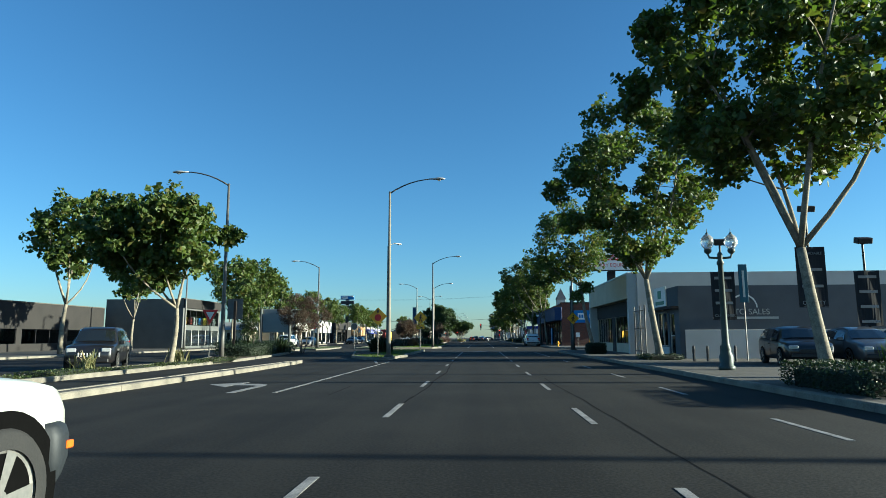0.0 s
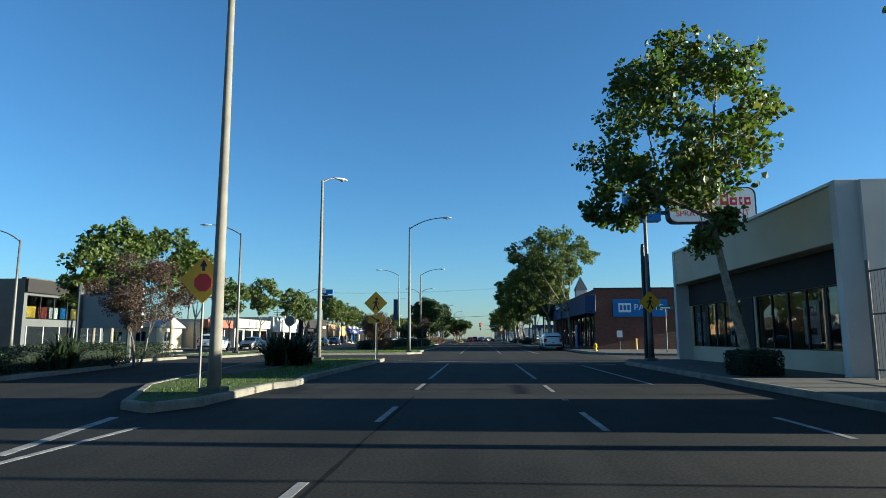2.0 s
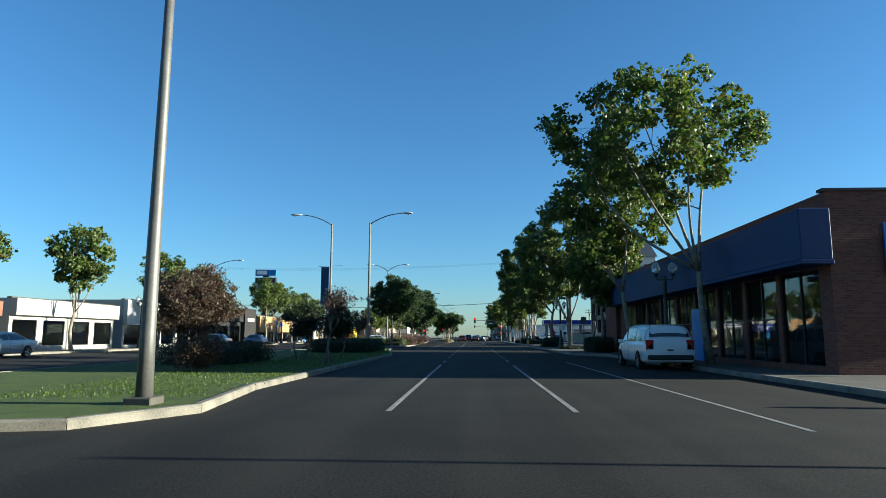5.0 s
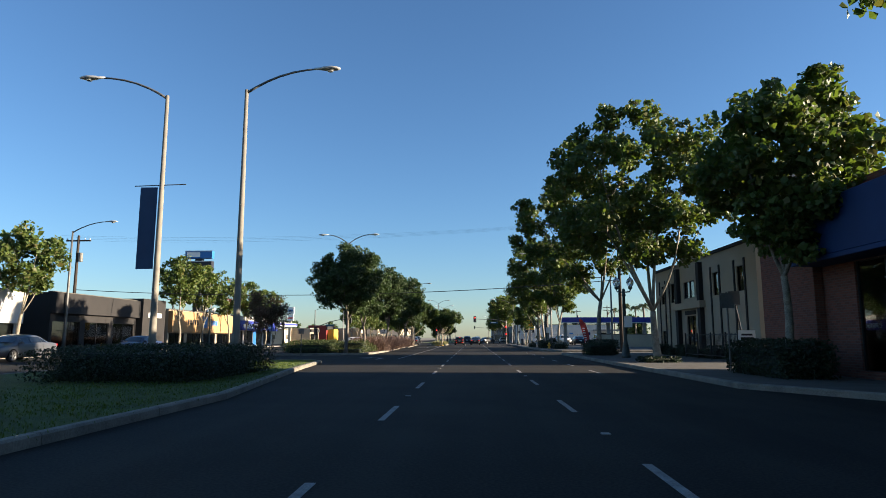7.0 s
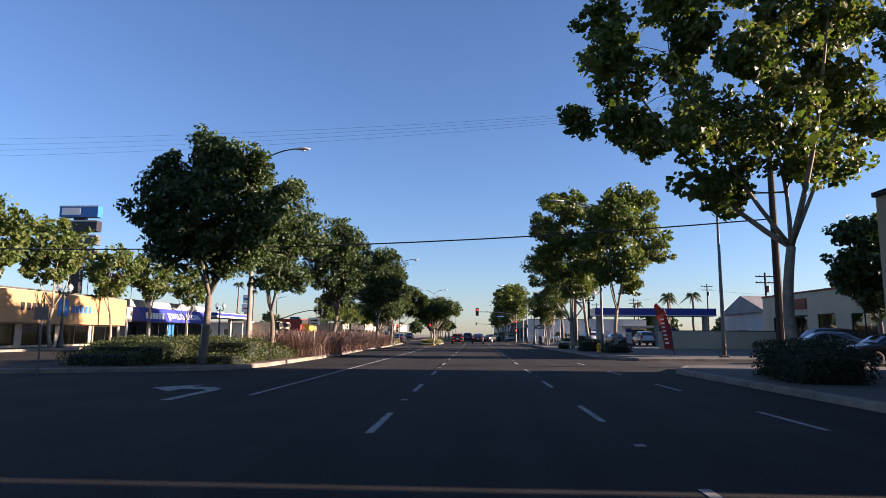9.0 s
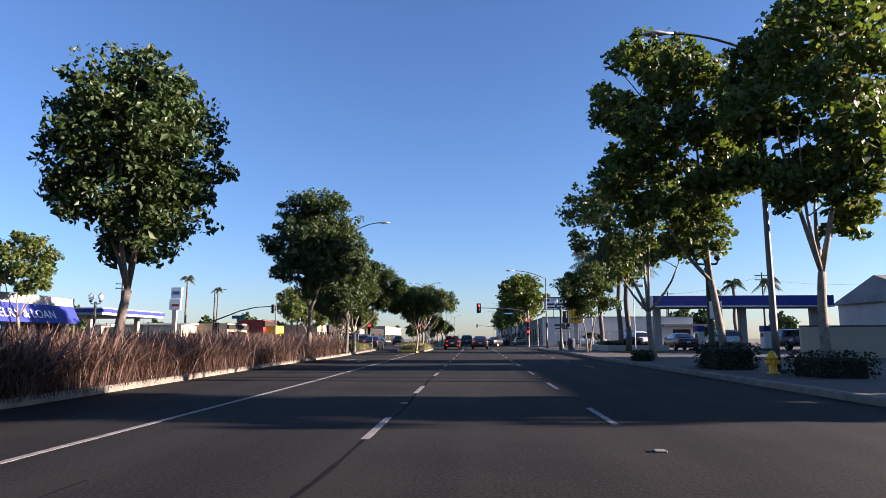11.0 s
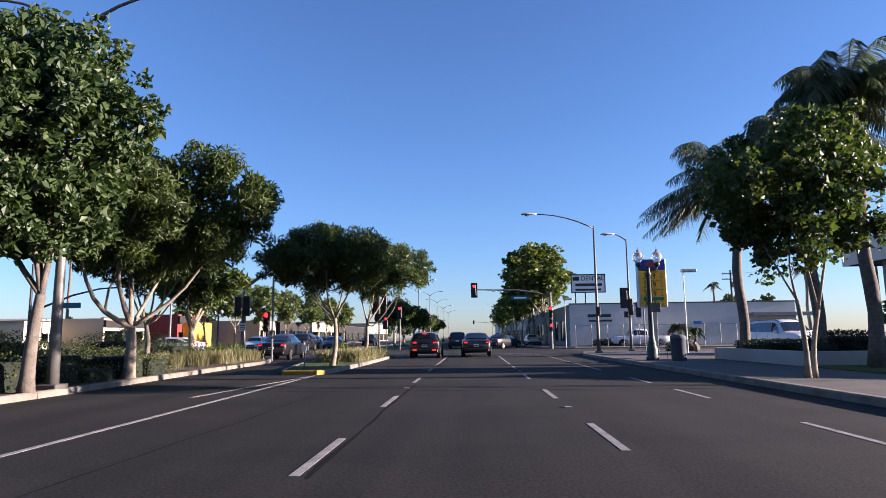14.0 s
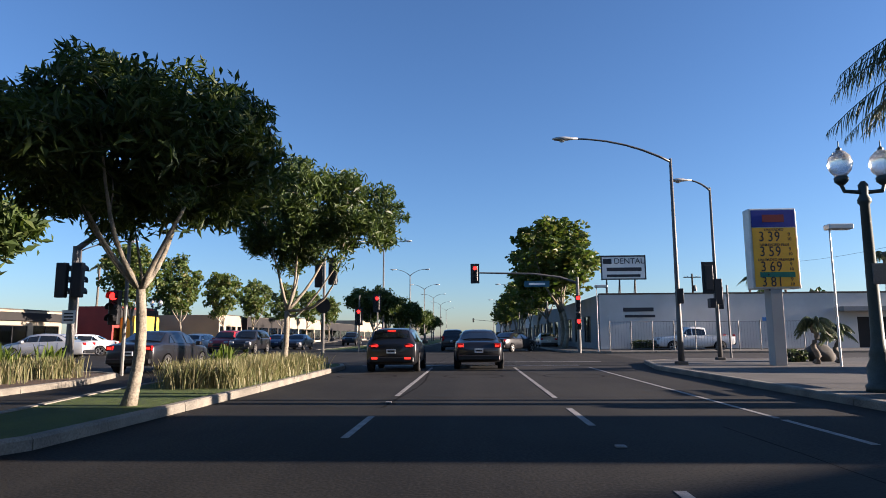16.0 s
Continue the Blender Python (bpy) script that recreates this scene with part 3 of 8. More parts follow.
# long lawn median with the paired lamps
median("median_lawn", [(-14.8, 80), (-12, 77.6), (-5.6, 79.5), (-4.6, 81.5), (-5.25, 86), (-5.3, 112), (-7.0, 123.5), (-7.6, 128.5), (-7.85, 131.0), (-8.5, 132.3), (-9.6, 133.0), (-14.0, 131), (-15.2, 122)], LAWN, "long green lawn median with hedges and trees", "pale concrete kerb of the long lawn median")
# shrub and red grass median
median("median_planted", [(-16.0, 143.6), (-13.2, 144.4), (-10.0, 146.0), (-8.5, 147.6), (-8.1, 149.6), (-8.1, 157), (-8.2, 162), (-9.0, 178), (-9.1, 188), (-9.3, 196), (-9.8, 206), (-10.2, 214.5), (-11.0, 217.2), (-12.4, 218.2), (-15.0, 217), (-15.6, 200)], SOIL, "planted median with flowering shrubs and red fountain grass", "pale concrete kerb of the planted median")
# small island between through lanes and turn lane
median("median_lawn", [(-7.7, 211), (-6.75, 205.0), (-6.3, 204.0), (-5.2, 203.9), (-4.85, 204.7), (-4.75, 212), (-4.8, 221.8), (-5.2, 223.4), (-7.6, 223.6), (-8.4, 222)], LAWN, "short lawn island with tan ornamental grass", "concrete kerb of the short island")
kerb_run("yellow_kerb", [(-6.55, 204.4), (-6.35, 203.92), (-5.18, 203.82), (-5.0, 204.2)], "yellow painted kerb on the island nose", h=0.155)
for o in bpy.data.objects:
    if o.parent and o.parent.name.startswith("yellow_kerb"):
        o.data.materials[0] = YELLOWPAINT
kerb_run("yellow_kerb", [(-8.0, 45.6), (-6.4, 41.85), (-5.6, 41.25), (-5.1, 42.4)], "faded yellow painted kerb on the island nose", h=0.16)
# islands beside the far lanes
median("median_lawn", [(-21.5, 73), (-17.0, 71.0), (-16.4, 74), (-17.2, 84), (-18.5, 90), (-20.5, 90), (-22, 80)], LAWN, "small lawn island beside the far lanes", "concrete kerb of the small island")
median("median_planted", [(-25.0, 61.5), (-18.6, 61.5), (-18.4, 70), (-25.0, 70.5)], SOIL, "planted island with dark shrubs", "concrete kerb of the planted island")
# medians past the crossing
median("median_lawn", [(-13, 250), (-6.2, 250), (-5.2, 252), (-5.2, 420), (-13, 420)], LAWN, "far planted median past the crossing", "concrete kerb of the far median")

# right-hand pavement, with the parking bay and driveways
sheet("pavement", [(6.75, -80), (40, -80), (40, 43), (10.6, 44), (10.3, 64.2), (7.5, 63.6), (6.75, 60.5)], 0.15, CONCRETE, "grey concrete pavement beside shops and lots", depth=0.25)
kerb_run("kerb", [(6.55, -80), (6.55, 14), (6.6, 30), (6.55, 60.4), (7.4, 63.5), (10.3, 64.3)], "grey concrete kerb along the pavement", inside=-1, w=0.2)
sheet("pavement", [(40, 90.5), (40, 74.0), (12, 75.5), (9.6, 77), (8.7, 80.5), (8.6, 112), (6.8, 115.5), (6.75, 147.5), (8.0, 150.5), (40, 151.5)], 0.15, CONCRETE, "grey concrete pavement in front of the shops", depth=0.25)
kerb_run("kerb", [(40, 73.8), (12, 75.3), (9.4, 76.9), (8.5, 80.4), (8.4, 112), (6.6, 115.4), (6.55, 147.6), (7.9, 150.7), (40, 151.7)], "grey concrete kerb along the pavement", inside=-1, w=0.2)
sheet("pavement", [(40, 160.0), (12, 159.0), (8.2, 158.8), (6.9, 162), (6.75, 221), (7.6, 225.5), (9.8, 227.5), (40, 228)], 0.15, CONCRETE, "grey concrete pavement and filling station forecourt", depth=0.25)
kerb_run("kerb", [(40, 159.8), (8.1, 158.6), (6.7, 162), (6.55, 221), (7.4, 225.7), (9.7, 227.7), (40, 228.2)], "grey concrete kerb along the pavement", inside=-1, w=0.2)
sheet("pavement", [(60, 241.5), (9.4, 241.2), (7.3, 243.5), (6.75, 247), (6.75, 520), (60, 520)], 0.15, CONCRETE, "grey concrete pavement past the crossing", depth=0.25)
kerb_run("kerb", [(60, 241.3), (9.3, 241.0), (7.1, 243.4), (6.55, 247), (6.55, 420)], "grey concrete kerb past the crossing", inside=-1, w=0.2)
# side streets
sheet("side_street", [(8.55, 63), (60, 64), (60, 75), (8.55, 77)], -0.002, ASPHALT_OLD, "worn asphalt side street", depth=0.05)
sheet("side_street", [(8.55, 150), (60, 150.8), (60, 161), (8.55, 160)], -0.002, ASPHALT_OLD, "worn asphalt side street", depth=0.05)
sheet("side_street", [(8.55, 226), (300, 226), (300, 243), (8.55, 243)], -0.002, ASPHALT_OLD, "worn asphalt cross street", depth=0.05)
sheet("side_street", [(-300, 226), (-29.9, 226), (-29.9, 243), (-300, 243)], -0.002, ASPHALT_OLD, "worn asphalt cross street", depth=0.05)
# left-hand pavement
sheet("pavement", [(-60, -80), (-29.6, -80), (-29.6, 225), (-60, 225)], 0.15, CONCRETE, "pale concrete pavement before the far shops", depth=0.25)
kerb_run("kerb", [(-29.4, -20), (-29.4, 225)], "concrete kerb of the far pavement", w=0.2, piece=6)
sheet("pavement", [(-60, 244), (-29.6, 244), (-29.6, 520), (-60, 520)], 0.15, CONCRETE, "pale concrete pavement past the crossing", depth=0.25)


# ---- trees ----
def mesh_of(name, verts, faces, material):
    me = bpy.data.meshes.new(name)
    me.from_pydata(verts, [], faces)
    me.materials.append(material)
    return me


def leaves(name, centres, size, g, material, parent, slim=0.8, droop=0.0, lobed=False, away=None):
    """Many small folded leaves, each an island of its own; lobed: broad leaves with three points. away: the way each leaf turns its face."""
    n = len(centres)
    face = g.normal(size=(n, 3)) * 0.8
    face[:, 2] += 0.35
    if away is not None:
        face += away * 0.55
    face /= np.linalg.norm(face, axis=1)[:, None]
    u = g.normal(size=(n, 3))
    u[:, 2] -= droop + 0.3
    u -= face * (u * face).sum(1)[:, None]
    u /= np.linalg.norm(u, axis=1)[:, None]
    v = np.cross(face, u)
    s = (size * g.uniform(0.6, 1.3, n))[:, None]
    if lobed:
        shape = [(-0.45, 0.0, 0.0), (-0.1, 0.5, 0.13), (0.3, 0.3, 0.04), (0.56, -0.05, 0.1), (-0.05, -0.52, 0.13)]
    else:
        shape = [(-0.5, 0.0, 0.0), (0.02, slim / 2, 0.12), (0.5, 0.0, 0.0), (0.02, -slim / 2, 0.12)]
    p = np.stack([centres + (u * a + v * b + face * c) * s for a, b, c in shape], 1).reshape(-1, 3)
    k = len(shape)
    ob = new(name, mesh_of(name, p.tolist(), np.arange(k * n).reshape(-1, k).tolist(), material))
    ob.parent = parent
    return ob


def bent(p, q, sag, g, k=4, sway=0.12):
    p, q = np.array(p, float), np.array(q, float)
    out = []
    side = g.normal(size=3) * sway * np.linalg.norm(q - p)
    for i in range(k + 1):
        f = i / k
        c = p * (1 - f) + q * f + side * math.sin(math.pi * f) * 0.6
        c[2] += sag * math.sin(math.pi * f)
        out.append(tuple(c))
    return out


def crown_lobes(g, crown, k, r):
    """Lobes (centre, radius) that fill a crown (x, y, lowest, highest, half width, half depth), uneven at its rim."""
    cx, cy, z0, z1, rx, ry = crown
    mid, half = np.array([cx, cy, (z0 + z1) / 2]), np.array([rx, ry, (z1 - z0) / 2])
    spots, gap = [], 0.62
    while len(spots) < k:
        for _ in range(60):
            d = g.normal(size=3)
            p = d / np.linalg.norm(d) * g.uniform(0.2, 1.0) ** 0.45
            if all(np.linalg.norm(p - q) > gap for q in spots):
                spots.append(p)
                break
        else:
            gap *= 0.93
    out = []
    for p in spots:
        q = r * g.uniform(0.7, 1.25)
        taper = 1.0 - 0.22 * max(0.0, -p[2]) - 0.18 * max(0.0, p[2])
        reach = np.maximum(half - q * 0.85, 0.25) * np.array([taper, taper, 1.0])
        out.append((mid + p * reach, q))
    # draw the lobes apart until they fill the crown from side to side
    at_, rad = np.array([c for c, _ in out]), np.array([q for _, q in out])
    for axis in (0, 1, 2):
        for _ in range(2):
            v = at_[:, axis]
            i, j = int(np.argmin(v - rad)), int(np.argmax(v + rad))
            lo, hi = (mid - half)[axis] + rad[i] + 0.1, (mid + half)[axis] - rad[j] - 0.1
            if v[j] - v[i] > 0.3 and hi - lo > 0.3:
                at_[:, axis] = lo + (v - v[i]) * (hi - lo) / (v[j] - v[i])
    return [(c, q) for c, q in zip(at_, rad)]


def grow(name, label, seed, fork, lean, crown, r0, bark, leaf, n_leaf, size, lobes=15, r=1.15, limbs=5, clumps=15, puff=0.36, slim=0.8, droop=0.0, lobed=False, stems=1, extra=(), group="", twigs=True, shy=0.0, rise=0.3):
    """A tree at the origin: a tapered trunk that forks into limbs, boughs to each lobe of the crown, twigs to each tuft of leaves."""
    g = np.random.default_rng(seed)
    home = thing(name, label=label, category="tree", group=group)
    bm = bmesh.new()
    tops = []
    for k in range(stems):
        a = 2 * math.pi * k / stems + g.uniform(0, 1)
        foot = (0.13 * math.cos(a) * (stems > 1), 0.13 * math.sin(a) * (stems > 1), -0.06)
        top = (lean[0] + 0.4 * math.cos(a) * (stems > 1), lean[1] + 0.4 * math.sin(a) * (stems > 1), fork * (1.0 if stems == 1 else g.uniform(0.85, 1.15)))
        line = bent(foot, top, 0, g, 6, 0.06)
        tube(bm, line, [(1.4, 1.08, 0.97, 0.9, 0.85, 0.8, 0.74)[i] * r0 / (1 + 0.35 * (stems > 1)) for i in range(7)], 9)
        tops.append((np.array(line[-1]), 0.74 * r0 / (1 + 0.35 * (stems > 1))))
    tufts = crown_lobes(g, crown, lobes, r) + [(np.array(q[:3], float), q[3]) for q in extra]
    cents = np.array([c for c, _ in tufts])
    # main limbs: each serves the lobes on its own side of the crown
    ang = [2 * math.pi * k / limbs + g.uniform(-0.3, 0.3) for k in range(limbs)]
    mids = np.array([cents.mean(0) + np.array([math.cos(a) * crown[4] * 0.5, math.sin(a) * crown[5] * 0.5, 0.12 * (crown[3] - crown[2]) * g.uniform(-1, 1.2)]) for a in ang])
    for _ in range(3):
        own = np.array([int(np.argmin(np.linalg.norm(mids - c, axis=1))) for c in cents])
        mids = np.array([cents[own == k].mean(0) if (own == k).any() else mids[k] for k in range(limbs)])
    ways = []
    for k in range(limbs):
        t, tr = min(tops, key=lambda q: np.linalg.norm(q[0][:2] - mids[k][:2]))
        far = mids[k] + (mids[k] - t) * 0.12
        line = bent(t, far, -rise * 0.3 * np.linalg.norm(far[:2] - t[:2]), g, 7, 0.09)
        rl = tr * g.uniform(0.55, 0.8)
        tube(bm, line, [rl * (1 - 0.75 * i / 7) for i in range(8)], 7)
        ways.append((line, rl))
    pts, face, wide = [], [], []
    per = max(3, int(n_leaf / (len(tufts) * clumps)))
    for (c, q), k in zip(tufts, own):
        line, rl = ways[k]
        i = min(range(2, 8), key=lambda j: np.linalg.norm(np.array(line[j]) - c) + 0.25 * j)
        rb = max(0.016, rl * (1 - 0.75 * i / 7) * 0.6)
        bough = bent(line[i], c, 0.12 * q, g, 4)
        tube(bm, bough, [rb * (1 - 0.7 * j / 4) for j in range(5)], 5, caps=False)
        for j in range(clumps):
            d = g.normal(size=3)
            d /= np.linalg.norm(d)
            tip = c + d * q * g.uniform(0.45, 1.08) * np.array([1, 1, 0.85])
            if twigs and j % 3 == 0:
                tube(bm, bent(bough[int(g.integers(1, 5))], tip, 0.06, g, 2), [rb * 0.34, rb * 0.22, 0.006], 3, caps=False)
            m = int(per * g.uniform(0.5, 1.5) * (1.0 - shy * g.random()))
            e = g.normal(size=(m, 3))
            e *= (g.random(m) ** 0.4 / np.linalg.norm(e, axis=1))[:, None]
            pts.append(tip + e * puff * g.uniform(0.7, 1.3) * np.array([1, 1, 0.75]))
            face.append(e * 0.4 + d * 0.3)
            wide.append(np.full(m, 1.0))
        # the larger shaded leaves inside the lobe
        m = int(per * clumps * 0.16)
        e = g.normal(size=(m, 3))
        e *= (g.random(m) ** 0.4 * q * 0.78 / np.linalg.norm(e, axis=1))[:, None]
        pts.append(c + e)
        face.append(e * 0.0)
        wide.append(np.full(m, 1.5))
    part("trunk", bm, bark, home, smooth=True)
    leaves("crown", np.concatenate(pts), size * np.concatenate(wide), g, leaf, home, slim=slim, droop=droop, lobed=lobed, away=np.concatenate(face))
    return home


def stand(tree, x, y, z=0.15, turn=0.0, scale=1.0):
    tree.matrix_basis = pose(x, y, z, 0, 0, turn) @ Matrix.Scale(scale, 4)
    return tree


# plane trees on the right-hand pavement: place, fork, lean, crown (x, y, lowest, highest, half width, half depth), leaves, lobes
PLANES = [
    (9.5, 23.8, 3.6, (-0.4, 0.2), (-0.5, 0.5, 5.0, 13.2, 4.7, 4.4), 21000, 24, 0.17),
    (9.0, 38.3, 4.0, (-0.5, 0.2), (-1.0, 0.4, 4.3, 14.1, 5.0, 4.2), 19000, 25, 0.17),
    (7.8, 49.6, 4.6, (-0.85, 0.2), (-1.4, 0.9, 4.5, 11.3, 3.2, 3.2), 9500, 15, 0.13),
    (9.6, 97.7, 3.8, (-0.4, -0.3), (-1.7, 0.3, 6.2, 13.3, 5.1, 4.2), 10500, 21, 0.14),
    (8.6, 106.0, 3.6, (-0.5, 0.2), (-1.0, 0.4, 4.6, 11.8, 3.9, 3.4), 11000, 18, 0.15),
    (9.1, 118.0, 3.0, (0.2, 0.2), (0.4, 0.2, 3.0, 9.6, 2.9, 2.7), 15000, 16, 0.13),
    (8.65, 129.5, 2.4, (-0.1, 0.2), (-0.2, 0.3, 4.0, 13.2, 5.0, 4.4), 23000, 26, 0.18),
    (8.95, 144.1, 3.7, (0.0, 0.1), (-1.0, 0.2, 4.3, 13.0, 5.5, 4.6), 20000, 23, 0.17),
    (9.2, 168.4, 2.8, (0.1, 0.2), (0.7, 0.2, 3.6, 11.8, 3.5, 3.1), 15000, 18, 0.14),
    (8.2, 172.8, 3.0, (-0.3, 0.2), (-1.3, 0.2, 3.6, 12.5, 3.5, 3.1), 15000, 18, 0.14),
    (8.5, 182.7, 2.3, (-0.15, 0.1), (-0.4, 0.2, 3.3, 10.4, 4.2, 3.5), 10500, 18, 0.15),
]
for i, (x, y, fork, lean, crown, n, k, r0) in enumerate(PLANES):
    low = [(lean[0] - 0.2, 0.2, fork - 0.6, 0.5), (lean[0] + 0.3, -0.1, fork - 0.1, 0.45), (-3.8, 1.9, 5.3, 0.75), (-3.3, 2.2, 6.4, 0.8), (-3.1, 1.6, 4.9, 0.6), (-2.4, 2.0, 5.6, 0.75)] if i == 2 else []
    stand(grow("plane_tree", "tall plane tree with pale mottled trunk on the pavement" if r0 > 0.14 else "slim open plane tree with pale trunk on the pavement", 200 + i, fork, lean, crown, r0, BARK_PALE, LEAF_PLANE, int(n * 1.6), 0.145 if y > 175 or 45 < y < 55 else 0.165, int(k * 1.7), 0.98, 5 if r0 > 0.13 else 4, 13, 0.34, lobed=True, extra=low, group="plane trees along the pavement", shy=0.6), x, y)
stand(grow("young_tree", "small round-crowned young street tree on the pavement", 230, 1.6, (0.0, 0.1), (0.0, 0.2, 2.1, 7.1, 2.7, 2.5), 0.09, BARK_PALE, LEAF_FEATHER, 14000, 0.14, 14, 1.0, 4, 15, 0.34, group="young street trees", stems=2), 8.0, 198.2)
# trees on the medians
MEDIAN = [
    (-10.1, 148.3, 2.5, (0.1, 0.1), (0.0, 0.2, 2.7, 8.9, 3.2, 3.0), 23000, LEAF_DENSE, 20, 0.15),
    (-10.0, 155.4, 2.2, (0.0, 0.2), (0.4, 0.2, 2.8, 9.0, 2.5, 2.4), 14000, LEAF_DENSE, 15, 0.12),
    (-9.2, 166.5, 2.3, (0.0, 0.1), (-0.1, 0.2, 2.6, 9.0, 2.65, 2.5), 17000, LEAF_DENSE, 17, 0.14),
    (-9.5, 185.6, 2.6, (0.05, 0.1), (0.1, 0.2, 3.0, 9.7, 2.9, 2.8), 26000, LEAF_DENSE, 21, 0.15),
    (-9.5, 195.9, 2.1, (0.1, 0.1), (-0.2, 0.1, 2.4, 9.2, 3.0, 2.7), 29000, LEAF_DENSE, 20, 0.14),
    (-13.9, 33.6, 2.5, (0.1, 0.2), (-0.9, 0.2, 2.9, 8.6, 3.3, 2.9), 15000, LEAF_PLANE, 17, 0.12),
]
for i, (x, y, fork, lean, crown, n, leaf, k, r0) in enumerate(MEDIAN):
    dark = leaf is LEAF_DENSE
    stand(grow("evergreen_tree" if dark else "plane_tree", "dense dark green rounded tree on the median" if dark else "plane tree with pale forked trunk on the median", 240 + i, fork, lean, crown, r0, BARK_DARK if dark else BARK_PALE, leaf, int(n * 1.25), 0.175 if dark else 0.19, int(k * 1.6), 0.98, 5, 13, 0.36, slim=0.62, lobed=not dark, group="evergreen trees on the median" if dark else "plane trees on the medians", shy=0.4), x, y, 0.12)
# spreading trees with feathery leaves on long curved limbs
FEATHER = [
    (-9.85, 200.6, 1.5, (0.0, 0.0), (0.5, 0.2, 2.5, 7.2, 4.1, 3.6), 34000, 26, 1),
    (-5.6, 208.0, 1.9, (0.1, 0.0), (-0.35, 0.2, 2.6, 5.95, 3.1, 2.9), 22000, 18, 1),
    (-5.8, 217.0, 1.9, (0.1, 0.1), (1.0, 0.2, 2.9, 6.8, 3.0, 2.9), 17000, 16, 1),
    (-12.3, 206.0, 1.7, (0.0, 0.1), (0.2, 0.2, 2.6, 6.6, 3.6, 3.2), 17000, 18, 1),
]
spreading = []
for i, (x, y, fork, lean, crown, n, k, stems) in enumerate(FEATHER):
    spreading.append(stand(grow("spreading_tree", "spreading feathery-leaved tree with curved pale limbs on the median", 260 + i, fork, lean, crown, 0.16 if i == 0 else 0.1, BARK_PALE, LEAF_FEATHER, int(n * 1.2), 0.215, int(k * 1.7), 0.78, 6, 14, 0.34, slim=0.26, droop=0.5, group="spreading trees on the median", stems=stems, shy=0.3, rise=0.9), x, y, 0.12))


class Used:
    first = {}


def plant(source, x, y, turn=0.0, scale=1.0, z=0.12, label="", slim=1.0):
    """Stands the model itself at its first place, and copies of it at the rest."""
    ob = source
    if source.name in Used.first:
        ob = copy_thing(source, Matrix.Identity(4))
    Used.first[source.name] = True
    ob.matrix_basis = pose(x, y, z, 0, 0, turn) @ Matrix.Diagonal((scale * slim, scale * slim, scale, 1))
    return tagged(ob, label)


far_planes = [grow("plane_tree", "plane tree with pale trunk seen far off", 280 + k, 3.0, (0.0, 0.1), (-0.4, 0.2, 3.9, 11.6, 3.2, 3.2), 0.16, BARK_PALE, LEAF_PLANE, 5400, 0.36, 25, 1.1, 5, 12, 0.4, group="plane trees along the pavement", twigs=False, shy=0.6) for k in range(3)]
side_planes = [grow("plane_tree", "slim plane tree with pale forked trunk on the far pavement", 285 + k, 2.6, (0.1, 0.0), (0.2, 0.1, 3.6, 9.0, 2.5, 2.4), 0.12, BARK_PALE, LEAF_PLANE, 5200, 0.255, 19, 0.85, 4, 11, 0.34, group="plane trees along the far pavement", shy=0.8) for k in range(3)]
far_feather = grow("spreading_tree", "far spreading tree with feathery leaves on the median", 290, 1.8, (0, 0), (0.2, 0.1, 2.4, 6.6, 3.1, 3.0), 0.2, BARK_PALE, LEAF_FEATHER, 5500, 0.4, 14, 1.2, 5, 14, 0.46, slim=0.4, group="spreading trees on the median", twigs=False)
for i, (x, y, s) in enumerate([(7.7, 251.5, 1.02), (8.6, 259, 1.05), (8.3, 268, 0.95), (8.5, 280, 0.95), (8.5, 292, 0.95), (8.5, 306, 0.95), (8.5, 322, 0.95), (8.5, 340, 0.95), (8.5, 362, 0.95), (8.5, 390, 1.0)]):
    plant(far_planes[i % 3], x, y, i * 67.0, s, 0.15, slim=1.32 if i < 4 else 1.1)
for i, (x, y, s) in enumerate([(-31.5, 52, 1.42), (-30.6, 60, 1.08), (-29.9, 81, 1.3), (-30.5, 92, 1.4), (-30.6, 98, 1.25), (-30.5, 107, 1.0), (-30.5, 118, 1.1), (-30.5, 131, 1.05), (-30.6, 140, 1.05), (-31, 164, 1.12), (-31, 170.5, 1.1), (-31, 178, 1.02), (-31, 184.5, 1.02), (-31, 192, 0.95)]):
    plant(side_planes[i % 3], x, y, i * 51.0, s, 0.15)
for i, (x, y, s) in enumerate([(-29.8, 252, 0.85), (-30, 262, 0.85), (-29.8, 273, 0.8), (-30, 284, 0.8), (-30, 297, 0.85), (-30, 312, 0.85), (-30, 330, 0.85), (-22.7, 67, 0.62)]):
    plant(far_planes[i % 3], x, y, i * 51.0, s, 0.15, "plane tree with pale trunk on the far pavement")
for i, (x, y, s) in enumerate([(-13.4, 212.5, 0.85), (-9, 256, 0.9), (-9, 266, 0.9), (-9, 280, 0.9), (-9, 300, 0.9), (-9, 320, 0.9), (-9, 340, 0.9)]):
    plant(far_feather, x, y, i * 77.0, s)
garden = grow("garden_tree", "dense dark rounded tree behind the lots", 295, 2.2, (0, 0), (0, 0, 2.4, 9.4, 2.8, 2.8), 0.15, BARK_DARK, LEAF_DENSE, 7000, 0.34, 15, 1.3, 4, 14, 0.46, twigs=False, group="garden trees behind the lots")
for i, (x, y, s) in enumerate([(22.0, 161.6, 0.9), (42.6, 176.0, 1.2), (43.2, 183.5, 1.2)]):
    plant(garden, x, y, i * 57.0, s, 0.15)
distant = grow("distant_tree", "far dark rounded tree beyond the shops", 297, 2.0, (0, 0), (0, 0, 1.2, 9.0, 4.2, 4.0), 0.2, BARK_DARK, LEAF_DENSE, 1700, 0.76, 16, 1.5, 4, 10, 0.6, twigs=False, group="distant trees")
